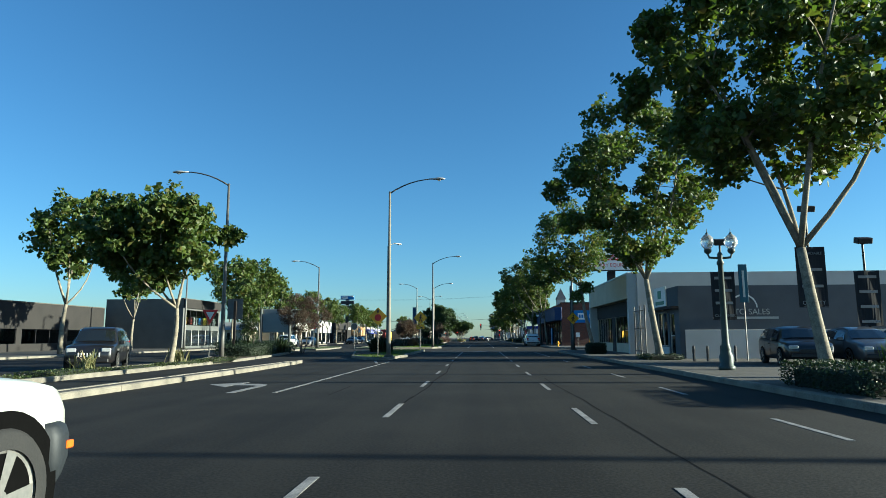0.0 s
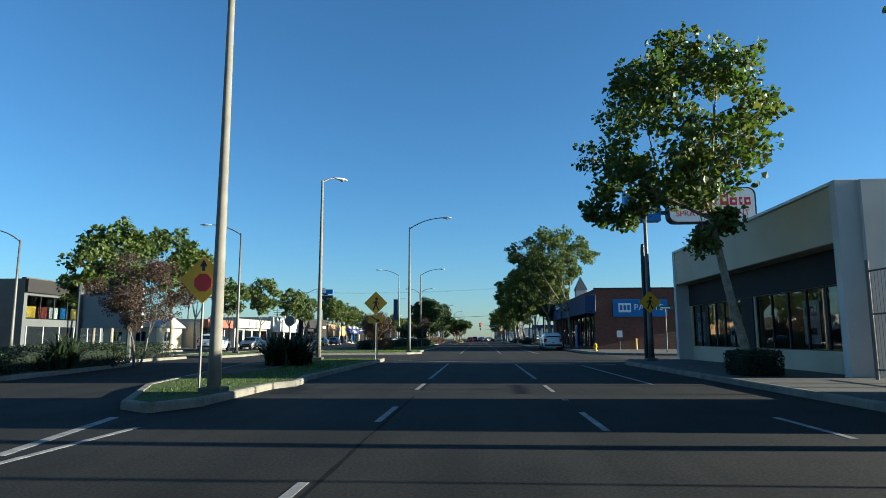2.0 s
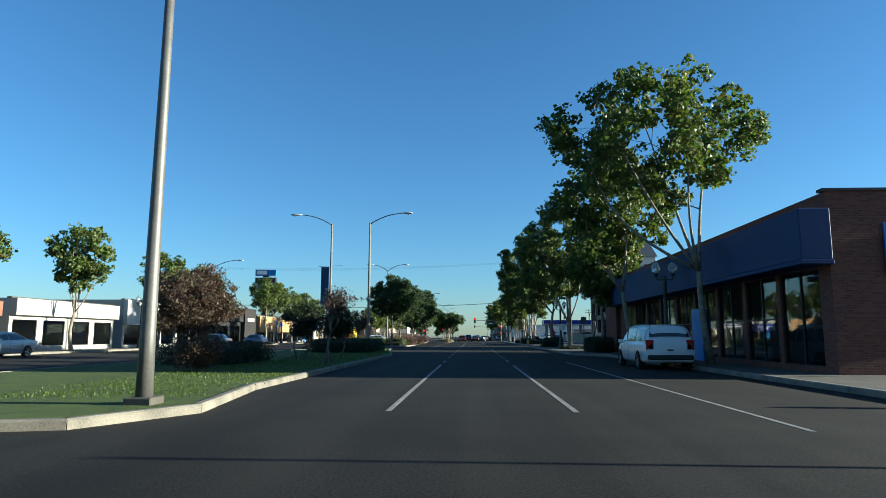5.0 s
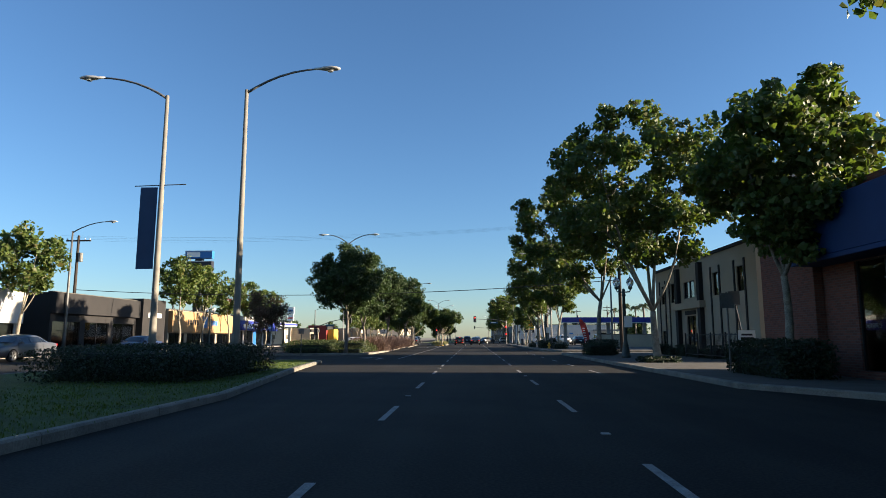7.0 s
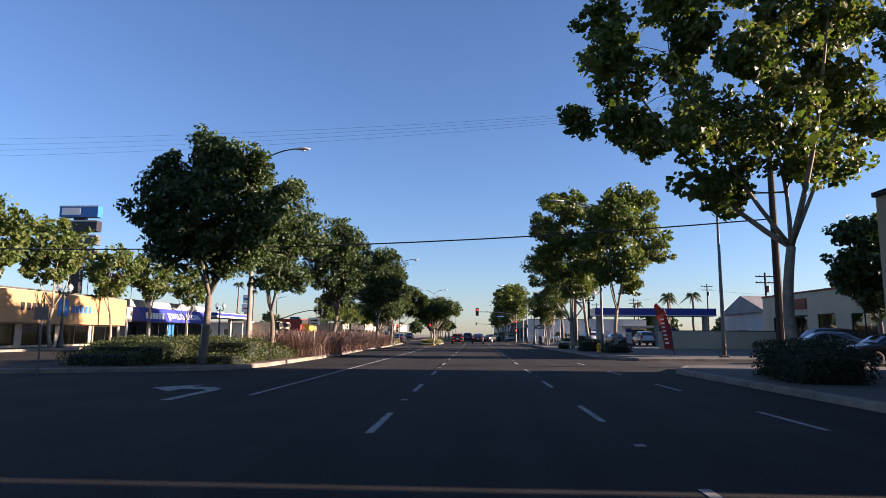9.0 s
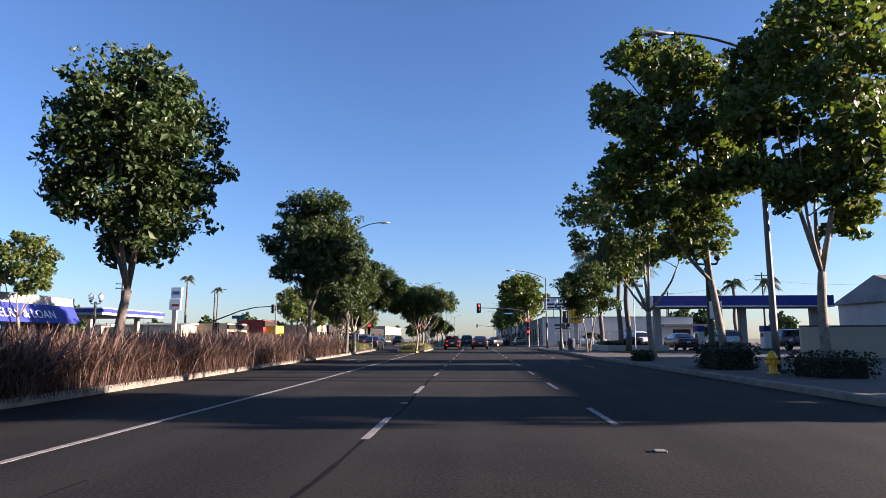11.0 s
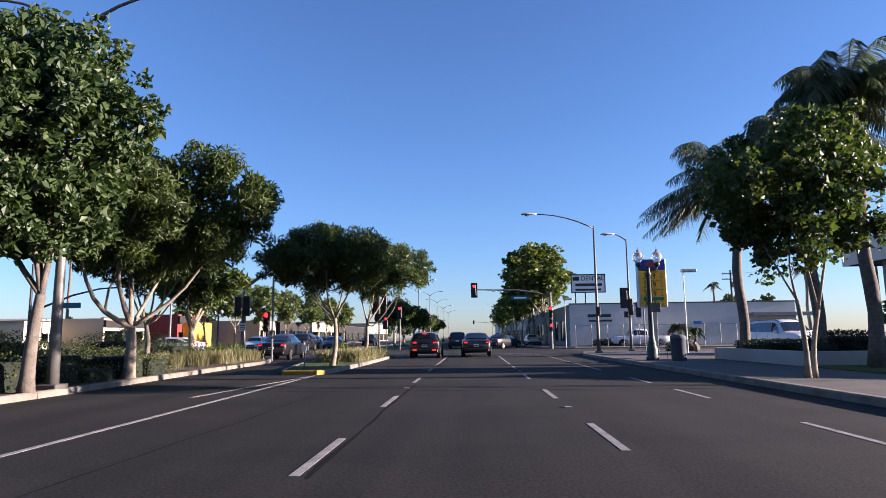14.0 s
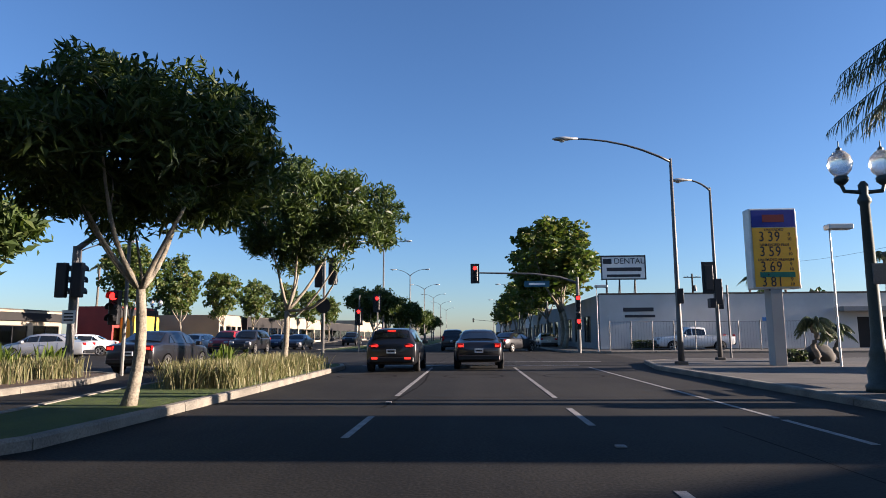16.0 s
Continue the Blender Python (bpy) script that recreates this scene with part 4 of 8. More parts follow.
for i, (x, y, s) in enumerate([(-41, 193, 0.7), (-48, 224, 0.6), (-54, 122, 0.72), (43, 194, 0.78), (35, 153, 0.55)] + [(-80 + 3 * (q % 3), 305 + 24 * q, 0.7 + 0.2 * (q % 3)) for q in range(6)] + [(52 - 4 * (q % 2), 262 + 26 * q, 0.65 + 0.2 * (q % 3)) for q in range(6)] + [(-64 + 12 * q, 560 + 9 * (q % 2), 0.9 + 0.25 * (q % 3)) for q in range(10) if not -18 < -64 + 12 * q < 13]):
    plant(distant, x, y, i * 77.0, s, -0.05)
# plum trees and dark shrubby trees on the lawns
PLUMS = [
    (-10.3, 93.0, 0.7, (0.0, 0.0), (0.2, 0.1, 0.6, 3.9, 1.9, 1.8), 17000, LEAF_PLUM, 24, 3),
    (-9.0, 91.3, 0.25, (0.0, 0.0), (0.0, 0.0, 0.1, 1.15, 0.95, 0.9), 4500, LEAF_PLUM, 9, 3),
    (-6.1, 97.0, 1.3, (0.1, 0.1), (0.4, 0.1, 1.7, 3.4, 0.95, 0.9), 1900, LEAF_PLUM, 8, 1),
    (-6.5, 100.5, 0.7, (0.0, 0.0), (0.0, 0.1, 0.8, 2.6, 1.0, 1.1), 6000, LEAF_HEDGE, 9, 2),
    (-8.3, 101.0, 0.7, (0.0, 0.0), (0.0, 0.1, 0.8, 2.9, 1.1, 1.1), 6000, LEAF_HEDGE, 9, 2),
    (-14.5, 57.0, 1.1, (0.0, 0.0), (0.1, 0.1, 1.2, 5.1, 2.3, 2.2), 12000, LEAF_PLUM, 15, 3),
    (-10.8, 131.0, 0.9, (0.0, 0.0), (0.0, 0.1, 1.2, 3.8, 1.35, 1.4), 6000, LEAF_PLUM, 10, 3),
    (-15.9, 48.5, 0.8, (0.0, 0.0), (0.0, 0.1, 0.8, 2.8, 0.9, 0.9), 2200, LEAF_SHRUB, 8, 2),
]
for i, (x, y, fork, lean, crown, n, leaf, k, stems) in enumerate(PLUMS):
    nm, txt = ("plum_tree", "small purple-brown leaved plum tree on the lawn") if leaf is LEAF_PLUM else ("shrub_tree", "small dark bushy tree on the median")
    stand(grow(nm, txt, 300 + i, fork, lean, crown, 0.06, BARK_DARK, leaf, int(n * 1.5), 0.088, k, 0.5 if k < 12 else 0.7, 4, 15, 0.24, slim=0.55, stems=stems, group="plum trees on the median" if leaf is LEAF_PLUM else "small trees on the median", shy=0.5), x, y, 0.12)


# ---- street furniture ----
def lamp_head(parent, x, y, z, dx, dy):
    """A cobra-head luminaire at the end of its arm, pointing along (dx, dy)."""
    bm = bmesh.new()
    prof = [(-0.25, 0.04, 0.045), (0.0, 0.07, 0.06), (0.18, 0.15, 0.085), (0.42, 0.175, 0.09), (0.62, 0.13, 0.065), (0.72, 0.05, 0.03)]
    rings = []
    for s, w, h in prof:
        c = Vector((x + dx * s, y + dy * s, z))
        side = Vector((-dy, dx, 0))
        rings.append([bm.verts.new(c + side * w * math.cos(a) + Vector((0, 0, h * math.sin(a) * (1.0 if math.sin(a) > 0 else 0.7)))) for a in [2 * math.pi * k / 10 for k in range(10)]])
    for q0, q1 in zip(rings, rings[1:]):
        for k in range(10):
            bm.faces.new((q0[k], q0[(k + 1) % 10], q1[(k + 1) % 10], q1[k]))
    bm.faces.new(rings[0])
    bm.faces.new(rings[-1])
    head = part("luminaire", bm, LAMPHEAD, parent, "pale grey cobra-head luminaire", True)
    bm = bmesh.new()
    lathe(bm, [(0.02, -0.13), (0.09, -0.11), (0.125, -0.05)], 10, x + dx * 0.36, y + dy * 0.36)
    bmesh.ops.translate(bm, verts=bm.verts, vec=(0, 0, z))
    part("lens", bm, GLOBE, head)


def street_lamp(x, y, arms, top=10.1, reach=2.6, rise=0.75, material=None, label="", r=0.125, z=0.13, group="tall street lamps", turn=0.0):
    """A tapered pole with one or two curved arms; arms: directions in degrees (0: +x)."""
    home = thing("street_lamp", x, y, z, label or "tall tapered street lamp with curved arm", "street lamp", group)
    bm = bmesh.new()
    tube(bm, [(0, 0, 0.12), (0, 0, 1.2), (0, 0, top * 0.5), (0, 0, top)], [r * 1.15, r, r * 0.78, r * 0.52], 10)
    part("pole", bm, material or CONC_POLE, home, smooth=True)
    bm = bmesh.new()
    bx(bm, -r * 1.9, r * 1.9, -r * 1.9, r * 1.9, -0.05, 0.12, 0.02)
    part("base", bm, CONCRETE, home)
    for deg in arms:
        dx, dy = math.cos(radians(deg)), math.sin(radians(deg))
        pts = [(dx * reach * f, dy * reach * f, top - 0.12 + rise * (1 - (1 - f) ** 2.2) + 0.12 * f) for f in (0, 0.12, 0.28, 0.46, 0.66, 0.85, 1.0)]
        bm = bmesh.new()
        tube(bm, pts, [0.05, 0.046, 0.043, 0.04, 0.037, 0.034, 0.032], 7)
        part("arm", bm, STEEL, home, smooth=True)
        lamp_head(home, dx * (reach + 0.1), dy * (reach + 0.1), top + rise, dx, dy)
    return home


street_lamp(-5.5, 43.7, [0], label="tall concrete street lamp on the lawn island")
street_lamp(-14.6, 41.0, [180], material=STEEL, label="tall street lamp on the planted median")
street_lamp(-8.6, 64.4, [50], top=9.75, reach=0.9, rise=0.3, label="tall concrete street lamp at the island end")
street_lamp(-5.65, 81.6, [0], label="tall street lamp at the lawn median nose", material=STEEL)
street_lamp(-19.3, 80.5, [180], top=9.6, material=STEEL, label="street lamp with curved arm beside the far lanes")
street_lamp(-8.3, 120.3, [0], label="tall concrete street lamp on the long lawn")
banner_lamp = street_lamp(-11.45, 120.7, [180], label="tall concrete street lamp with a blue banner")
box("banner", (-0.78, -0.15, -0.012, 0.012, 3.6, 6.6), BANNERBLUE, banner_lamp, "tall plain blue cloth banner", 0.004)
bm = bmesh.new()
tube(bm, [(-1.0, 0, 6.65), (0.9, 0, 6.7)], 0.018, 6)
part("banner_rod", bm, STEEL, banner_lamp)
street_lamp(-12.0, 158.2, [0, 180], top=10.2, reach=2.1, rise=0.8, label="tall double-armed street lamp among median trees")
street_lamp(-9.6, 196.9, [0, 180], top=8.75, reach=2.2, rise=0.85, material=STEEL, label="tall double-armed street lamp behind median trees")
street_lamp(-9.0, 262.0, [0, 180], top=10.0, reach=2.1, rise=0.8, material=STEEL, label="far double-armed street lamp")
for ly in (290, 318, 346, 380, 420):
    street_lamp(-9.0, ly, [0, 180], top=10.0, reach=2.1, rise=0.8, material=STEEL, label="far double-armed street lamp")
street_lamp(-32.0, 147.0, [0], top=9.6, reach=2.8, material=STEEL, label="street lamp on the far pavement")
street_lamp(-31.5, 72.0, [180], top=7.9, reach=2.2, material=STEEL, label="street lamp on the far pavement")
street_lamp(-30.2, 245.0, [20], top=7.9, reach=3.2, material=STEEL, label="street lamp beyond the cross street")
lamp_r = street_lamp(7.98, 61.2, [180], top=8.9, reach=1.9, rise=0.8, material=STEEL, label="steel street lamp with warning sign on the corner", z=0.15)
street_lamp(13.3, 161.0, [25], top=8.7, reach=2.1, rise=1.9, material=STEEL, label="steel street lamp on the side street corner", z=0.15, r=0.11)
street_lamp(8.55, 170.0, [180], top=10.0, reach=2.6, rise=0.6, material=STEEL, label="steel street lamp beside the plane tree", z=0.15, r=0.1)
lamp_j = street_lamp(7.6, 221.4, [180], top=7.7, reach=3.6, rise=0.85, material=STEEL, label="steel corner street lamp with long arm", z=0.15, r=0.1)
lamp_k = street_lamp(10.55, 225.5, [180], top=7.5, reach=0.9, rise=0.35, material=STEEL, label="steel signal post with short lamp arm", z=0.15, r=0.09)
for ly in (262, 300, 345):
    street_lamp(7.6, ly, [180], top=8.6, reach=3.0, rise=0.7, material=STEEL, label="far steel street lamp over the kerb", z=0.15, r=0.1)


def lantern_post(x, y, label):
    """A cast-iron post with a crossbar and two glass globes."""
    home = thing("lantern_post", x, y, 0.15, label, "street lamp", "double lantern posts")
    bm = bmesh.new()
    lathe(bm, [(0.27, -0.02), (0.27, 0.12), (0.22, 0.16), (0.23, 0.45), (0.16, 0.62), (0.175, 0.68), (0.13, 0.85), (0.115, 1.0), (0.085, 3.55), (0.12, 3.6), (0.12, 3.66), (0.075, 3.75), (0.09, 3.95), (0.04, 4.02)], 14)
    part("post", bm, GREENIRON, home, "dark green fluted cast-iron post", True)
    bm = bmesh.new()
    tube(bm, [(-0.42, 0, 4.0), (-0.36, 0, 3.83), (0, 0, 3.8), (0.36, 0, 3.83), (0.42, 0, 4.0)], 0.04, 8)
    part("crossbar", bm, GREENIRON, home)
    for s in (-0.4, 0.4):
        bm = bmesh.new()
        lathe(bm, [(0.05, 3.95), (0.12, 4.02), (0.13, 4.1), (0.09, 4.14)], 12, s)
        cup = part("globe_holder", bm, GREENIRON, home, "", True)
        bm = bmesh.new()
        lathe(bm, [(0.10, 4.13), (0.19, 4.24), (0.225, 4.38), (0.19, 4.52), (0.10, 4.62), (0.04, 4.65)], 14, s)
        part("globe", bm, GLOBE, cup, "frosted glass globe", True)
        bm = bmesh.new()
        lathe(bm, [(0.05, 4.645), (0.055, 4.68), (0.015, 4.72), (0.008, 4.84)], 8, s)
        part("finial", bm, GREENIRON, cup)
    return home


for lx, ly in ((8.3, 27.9), (9.0, 101.5), (8.75, 136.4), (8.6, 175.2), (7.65, 210.1)):
    lantern = lantern_post(lx, ly, "dark green double-globe lantern post on the pavement")
    if ly > 130:
        box("notice_plate", (-0.06, 0.4, -0.15, -0.125, 2.0 if ly > 200 else 1.75, 2.4), WHITE if ly < 200 else STEEL, lantern, "small grey notice plate", 0.004)
for lx, ly in ((-30.6, 128), (-30.6, 171), (-30.6, 200), (-30.6, 258)):
    lantern_post(lx, ly, "dark double-globe lantern post on the far pavement")


def sign_post(name, x, y, label, h=2.6, z=0.13, r=0.03, category="road sign"):
    home = thing(name, x, y, z, label, category)
    bm = bmesh.new()
    tube(bm, [(0, 0, -0.05), (0, 0, h)], r, 7)
    part("post", bm, STEEL, home)
    return home


def plate(parent, outline, z, y, material, name="plate", label="", t=0.008, edge=None):
    """A flat plate facing -y, its outline in (x, z) about height z."""
    bm = bmesh.new()
    a = [bm.verts.new((px, y, z + pz)) for px, pz in outline]
    b = [bm.verts.new((px, y + t, z + pz)) for px, pz in outline]
    bm.faces.new(a)
    bm.faces.new(b[::-1])
    for i in range(len(a)):
        j = (i + 1) % len(a)
        bm.faces.new((a[j], a[i], b[i], b[j]))
    return part(name, bm, material, parent, label)


def diamond(s):
    return [(0, -s), (s, 0), (0, s), (-s, 0)]


def rect(w, h, cx=0.0, cz=0.0):
    return [(cx - w / 2, cz - h / 2), (cx + w / 2, cz - h / 2), (cx + w / 2, cz + h / 2), (cx - w / 2, cz + h / 2)]


def disc(r, n=20, a0=0.0):
    return [(r * math.cos(a0 + 2 * math.pi * k / n), r * math.sin(a0 + 2 * math.pi * k / n)) for k in range(n)]


def walker_symbol(parent, z, y, s=1.0, dx=0.0):
    """The pictogram of the crossing sign, as plain bars."""
    for q in ([(-0.02, 0.10), (0.09, 0.08), (0.06, -0.10), (-0.06, -0.08)], [(-0.05, -0.08), (0.02, -0.1), (-0.08, -0.36), (-0.15, -0.36)], [(0.0, -0.09), (0.06, -0.1), (0.17, -0.34), (0.1, -0.37)],
              [(0.05, 0.08), (0.09, 0.05), (0.19, -0.08), (0.15, -0.1)], [(-0.02, 0.09), (-0.01, 0.03), (-0.14, -0.06), (-0.17, -0.02)]):
        plate(parent, [(dx + a * s, b * s) for a, b in q], z, y, INK, "bar", t=0.003)
    plate(parent, [(dx + 0.04 * s + a * s, 0.19 * s + b * s) for a, b in disc(0.07, 12)], z, y, INK, "bar", t=0.003)


s1 = sign_post("stop_ahead_sign", -6.35, 44.9, "yellow diamond stop-ahead warning sign on a steel post", 2.9)
plate(s1, diamond(0.56), 2.45, -0.05, SIGNYELLOW, "sign_face")
plate(s1, disc(0.22, 8, math.pi / 8), 2.38, -0.056, SIGNRED, "red_disc")
plate(s1, [(-0.09, 0.0), (0.09, 0.0), (0.0, 0.17)], 2.75, -0.056, INK, "arrow")
plate(s1, rect(0.07, 0.1), 2.7, -0.056, INK, "arrow")
s2 = sign_post("crossing_sign", -5.5, 64.1, "yellow diamond crossing sign with arrow plate", 3.4)
plate(s2, diamond(0.62), 2.95, -0.05, SIGNYELLOW, "sign_face")
walker_symbol(s2, 2.97, -0.056, 1.1)
plate(s2, rect(0.75, 0.4), 2.12, -0.05, SIGNYELLOW, "arrow_plate")
plate(s2, [(-0.25, 0.12), (-0.2, 0.16), (0.1, -0.05), (0.15, 0.02), (0.24, -0.16), (0.02, -0.14), (0.06, -0.09)], 2.12, -0.056, INK, "arrow")
bm = bmesh.new()
tube(bm, [(0, 0, -0.05), (0, 0, 2.5)], 0.035, 7)
ob = finish("marker_post", bm, STEEL)
ob.location = (-5.75, 66.2, 0.13)
tagged(ob, "thin bare steel post at the island end", "post")
plate(lamp_r, diamond(0.52), 2.72, -0.16, SIGNYELLOW, "warning_sign", "yellow diamond crossing sign")
walker_symbol(lamp_r, 2.74, -0.166, 0.95)
bm = bmesh.new()
tube(bm, [(0, 0, -0.05), (0.03, 0, 5.3), (0.05, 0, 5.6)], [0.11, 0.1, 0.09], 9)
ob = finish("utility_pole", bm, DARKMETAL)
ob.location = (7.95, 61.9, 0.15)
tagged(ob, "dark plain pole beside the corner street lamp", "utility pole")


def stop_sign(x, y, label="red octagonal stop sign on a steel post", face=1):
    s = sign_post("stop_sign", x, y, label, 2.7)
    plate(s, disc(0.43, 8, math.pi / 8), 2.45, -0.05, WHITE, "sign_border")
    plate(s, disc(0.40, 8, math.pi / 8), 2.45, -0.056, SIGNRED if face > 0 else STEEL, "sign_face")
    if face > 0:
        lettering("STOP", 0.32, at(0, -0.06, 2.44, FACE_S), WHITE, s, extrude=0.002)
    return s


stop_sign(-17.6, 72.3)
stop_sign(-14.6, 79.0, "back of an octagonal stop sign", -1)
y_sign = sign_post("yield_sign", -14.9, 40.0, "red and white triangular yield sign on a post", 2.6)
plate(y_sign, [(-0.45, 0.4), (0.45, 0.4), (0.0, -0.4)], 2.3, -0.05, SIGNRED, "sign_face")
plate(y_sign, [(-0.24, 0.28), (0.24, 0.28), (0.0, -0.14)], 2.3, -0.056, WHITE, "sign_face")
b_sign = sign_post("sign_back", -15.7, 45.6, "grey back of a large road sign with wooden post", 3.4)
plate(b_sign, rect(1.0, 1.3), 3.0, -0.05, STEEL, "sign_back_panel")
box("brace", (-0.08, 0.08, -0.1, -0.05, 0.0, 3.5), WOODPOLE, b_sign)
one_way = sign_post("one_way_sign", -8.55, 158.3, "white arrow sign on a thin brown post", 2.0)
plate(one_way, rect(0.62, 0.42), 1.75, -0.05, INK, "sign_face")
plate(one_way, rect(0.58, 0.38), 1.75, -0.055, WHITE, "sign_face")
plate(one_way, [(-0.2, 0.05), (0.05, 0.05), (0.05, 0.11), (0.22, 0.02), (0.05, -0.07), (0.05, -0.01), (-0.2, -0.01)], 1.8, -0.06, INK, "arrow")
plate(one_way, rect(0.36, 0.06), 1.64, -0.06, INK, "bar")
wsign = sign_post("lawn_sign", -12.0, 142.3, "grey back of a small sign on a post", 1.9, 0.0)
plate(wsign, rect(0.4, 0.36), 1.75, -0.05, STEEL, "sign_back_panel")
pole_post = sign_post("bollard_post", -5.75, 204.4, "thin marker post on the island nose", 0.85)
plate(pole_post, rect(0.14, 0.2), 0.75, -0.05, WHITE, "marker")
board = thing("pavement_board", 9.95, 122.7, 0.15, "white shop notice board on a leaning sign post", "sign")
bm = bmesh.new()
tube(bm, [(0.05, 0, -0.05), (-0.4, 0, 2.8)], 0.028, 7)
part("post", bm, DARKMETAL, board)
plate(board, rect(0.62, 0.72, 0.0, 0.0), 1.05, -0.05, WHITE, "board")
for q in (rect(0.4, 0.07, 0, 0.2), rect(0.46, 0.13, 0, 0.04), rect(0.36, 0.1, 0, -0.12), rect(0.3, 0.05, 0, -0.26)):
    plate(board, q, 1.05, -0.056, INK, "bar", t=0.003)
plate(board, rect(0.42, 0.5, -0.38, 0), 2.6, -0.05, STEEL, "sign_back_panel", "grey metal back of a road sign")
iron_fence = thing("iron_fence", 12.4, 129.0, 0.15, "low black iron fence before the tan hall", "fence")
for k in range(5):
    box("post", (-0.03, 0.03, 2.0 * k - 0.03, 2.0 * k + 0.03, -0.05, 1.42), DARKMETAL, iron_fence, "", 0.004)
for z in (0.2, 1.28):
    box("rail", (-0.015, 0.015, 0.03, 7.97, z, z + 0.035), DARKMETAL, iron_fence, "", 0.0)
for k in range(53):
    if k % 13:
        box("picket", (-0.008, 0.008, 0.154 * k - 0.008, 0.154 * k + 0.008, 0.21, 1.36), DARKMETAL, iron_fence, "", 0.0)


def hydrant(x, y):
    home = thing("fire_hydrant", x, y, 0.15, "yellow painted fire hydrant on the pavement", "fire hydrant")
    bm = bmesh.new()
    lathe(bm, [(0.17, 0.0), (0.17, 0.05), (0.11, 0.07), (0.11, 0.42), (0.15, 0.44), (0.15, 0.49), (0.12, 0.52), (0.08, 0.62), (0.03, 0.66)], 12)
    part("body", bm, SIGNYELLOW, home, "", True)
    for a in (0, 180, -90):
        bm = bmesh.new()
        dx, dy = math.cos(radians(a)), math.sin(radians(a))
        tube(bm, [(dx * 0.08, dy * 0.08, 0.33), (dx * 0.2, dy * 0.2, 0.33)], 0.06, 10)
        part("outlet", bm, SIGNYELLOW, home)


hydrant(8.2, 169.5)
hydrant(9.3, 83.0)
hydrant(-29.9, 158)


def utility_pole(x, y, h, label, arms=1, turn=0.0):
    home = thing("utility_pole", x, y, -0.05, label, "utility pole", "utility poles", rz=turn)
    bm = bmesh.new()
    tube(bm, [(0, 0, 0), (0, 0, h)], [0.17, 0.11], 9)
    part("pole", bm, WOODPOLE, home)
    for k in range(arms):
        box("crossarm", (-1.15, 1.15, -0.06, 0.06, h - 0.55 - 0.75 * k, h - 0.42 - 0.75 * k), WOODPOLE, home)
        for ix in (-1.05, -0.6, 0.6, 1.05):
            bm = bmesh.new()
            lathe(bm, [(0.035, 0), (0.055, 0.05), (0.03, 0.1), (0.045, 0.15)], 8, ix)
            bmesh.ops.translate(bm, verts=bm.verts, vec=(0, 0, h - 0.42 - 0.75 * k))
            part("insulator", bm, LAMPHEAD, home)
    bm = bmesh.new()
    lathe(bm, [(0.2, h - 2.4), (0.2, h - 1.6)], 10, 0.3)
    part("transformer", bm, STEEL, home)
    return home


for q in ((12.1, 151.9, 11.5, 1), (48, 259.5, 12.2, 2), (30, 285, 9.5, 1), (36, 272, 10, 2), (-36, 154, 10.6, 1), (-66, 235, 11, 3), (-60, 255, 11, 2), (-70, 180, 11, 2), (44, 62, 11, 2), (39, 12.3, 8.6, 1), (-38, 12.3, 8.6, 1), (35, 204, 9.1, 2)):
    utility_pole(q[0], q[1], q[2], "weathered wooden utility pole with crossarm", q[3])


def wire(name, p, q, sag, label, r=0.014):
    cu = []
    for i in range(17):
        f = i / 16
        c = Vector(p).lerp(Vector(q), f)
        c.z -= sag * 4 * f * (1 - f)
        cu.append(c)
    bm = bmesh.new()
    tube(bm, cu, r, 5)
    tagged(finish(name, bm, BLACK), label, "cable")


wire("overhead_cable", (12.1, 151.9, 6.1), (-36, 154, 5.6), 0.85, "black overhead cable sagging across the street", 0.03)
for k in range(4):
    wire("overhead_wire", (11.2 + 0.6 * k, 151.9, 11.2), (-37 + 0.6 * k, 153 + 1.2 * k, 10.4), 0.7, "thin high power line across the street", 0.004)
wire("overhead_cable", (39, 12.3, 7.6), (-38, 12.3, 7.6), 0.5, "thick black overhead cable bundle across the street", 0.06)
wire("overhead_cable", (48, 259.5, 11.6), (36, 272, 9.4), 0.6, "thin black overhead cable")
wire("overhead_cable", (48, 259.5, 11.0), (70, 262, 10.6), 0.6, "thin black overhead cable")


# ---- signals ----
def signal_head(parent, x, y, z, lit=None, face=-1, arrow=False, back=True):
    """A three-lamp signal in its dark housing, facing -y (face -1) or away."""
    bm = bmesh.new()
    bx(bm, x - 0.17, x + 0.17, y, y + 0.2, z - 0.55, z + 0.55, 0.03)
    if back:
        bx(bm, x - 0.3, x + 0.3, y + 0.06, y + 0.075, z - 0.68, z + 0.68)
    head = part("signal_head", bm, BLACK, parent, "black three-lamp traffic signal")
    for i, dz in enumerate((0.36, 0.0, -0.36)):
        cy = y - 0.01 if face < 0 else y + 0.21
        bm = bmesh.new()
        n = 14
        ringv = [[bm.verts.new((x + 0.15 * math.cos(2 * math.pi * k / n), yy, z + dz + 0.15 * math.sin(2 * math.pi * k / n))) for k in range(n)] for yy in (cy, cy + face * 0.2)]
        for k in range(n):
            if math.sin(2 * math.pi * (k + 0.5) / n) > -0.55:
                bm.faces.new((ringv[0][k], ringv[0][(k + 1) % n], ringv[1][(k + 1) % n], ringv[1][k]))
        bmesh.ops.solidify(bm, geom=bm.faces[:], thickness=0.006)
        part("visor", bm, BLACK, head)
        bm = bmesh.new()
        bm.faces.new([bm.verts.new((x + 0.13 * math.cos(2 * math.pi * k / n), cy + face * 0.012, z + dz + 0.13 * math.sin(2 * math.pi * k / n))) for k in range(n)])
        part("lamp_lens", bm, RED_ON if lit == i else DARKMETAL, head)
    return head


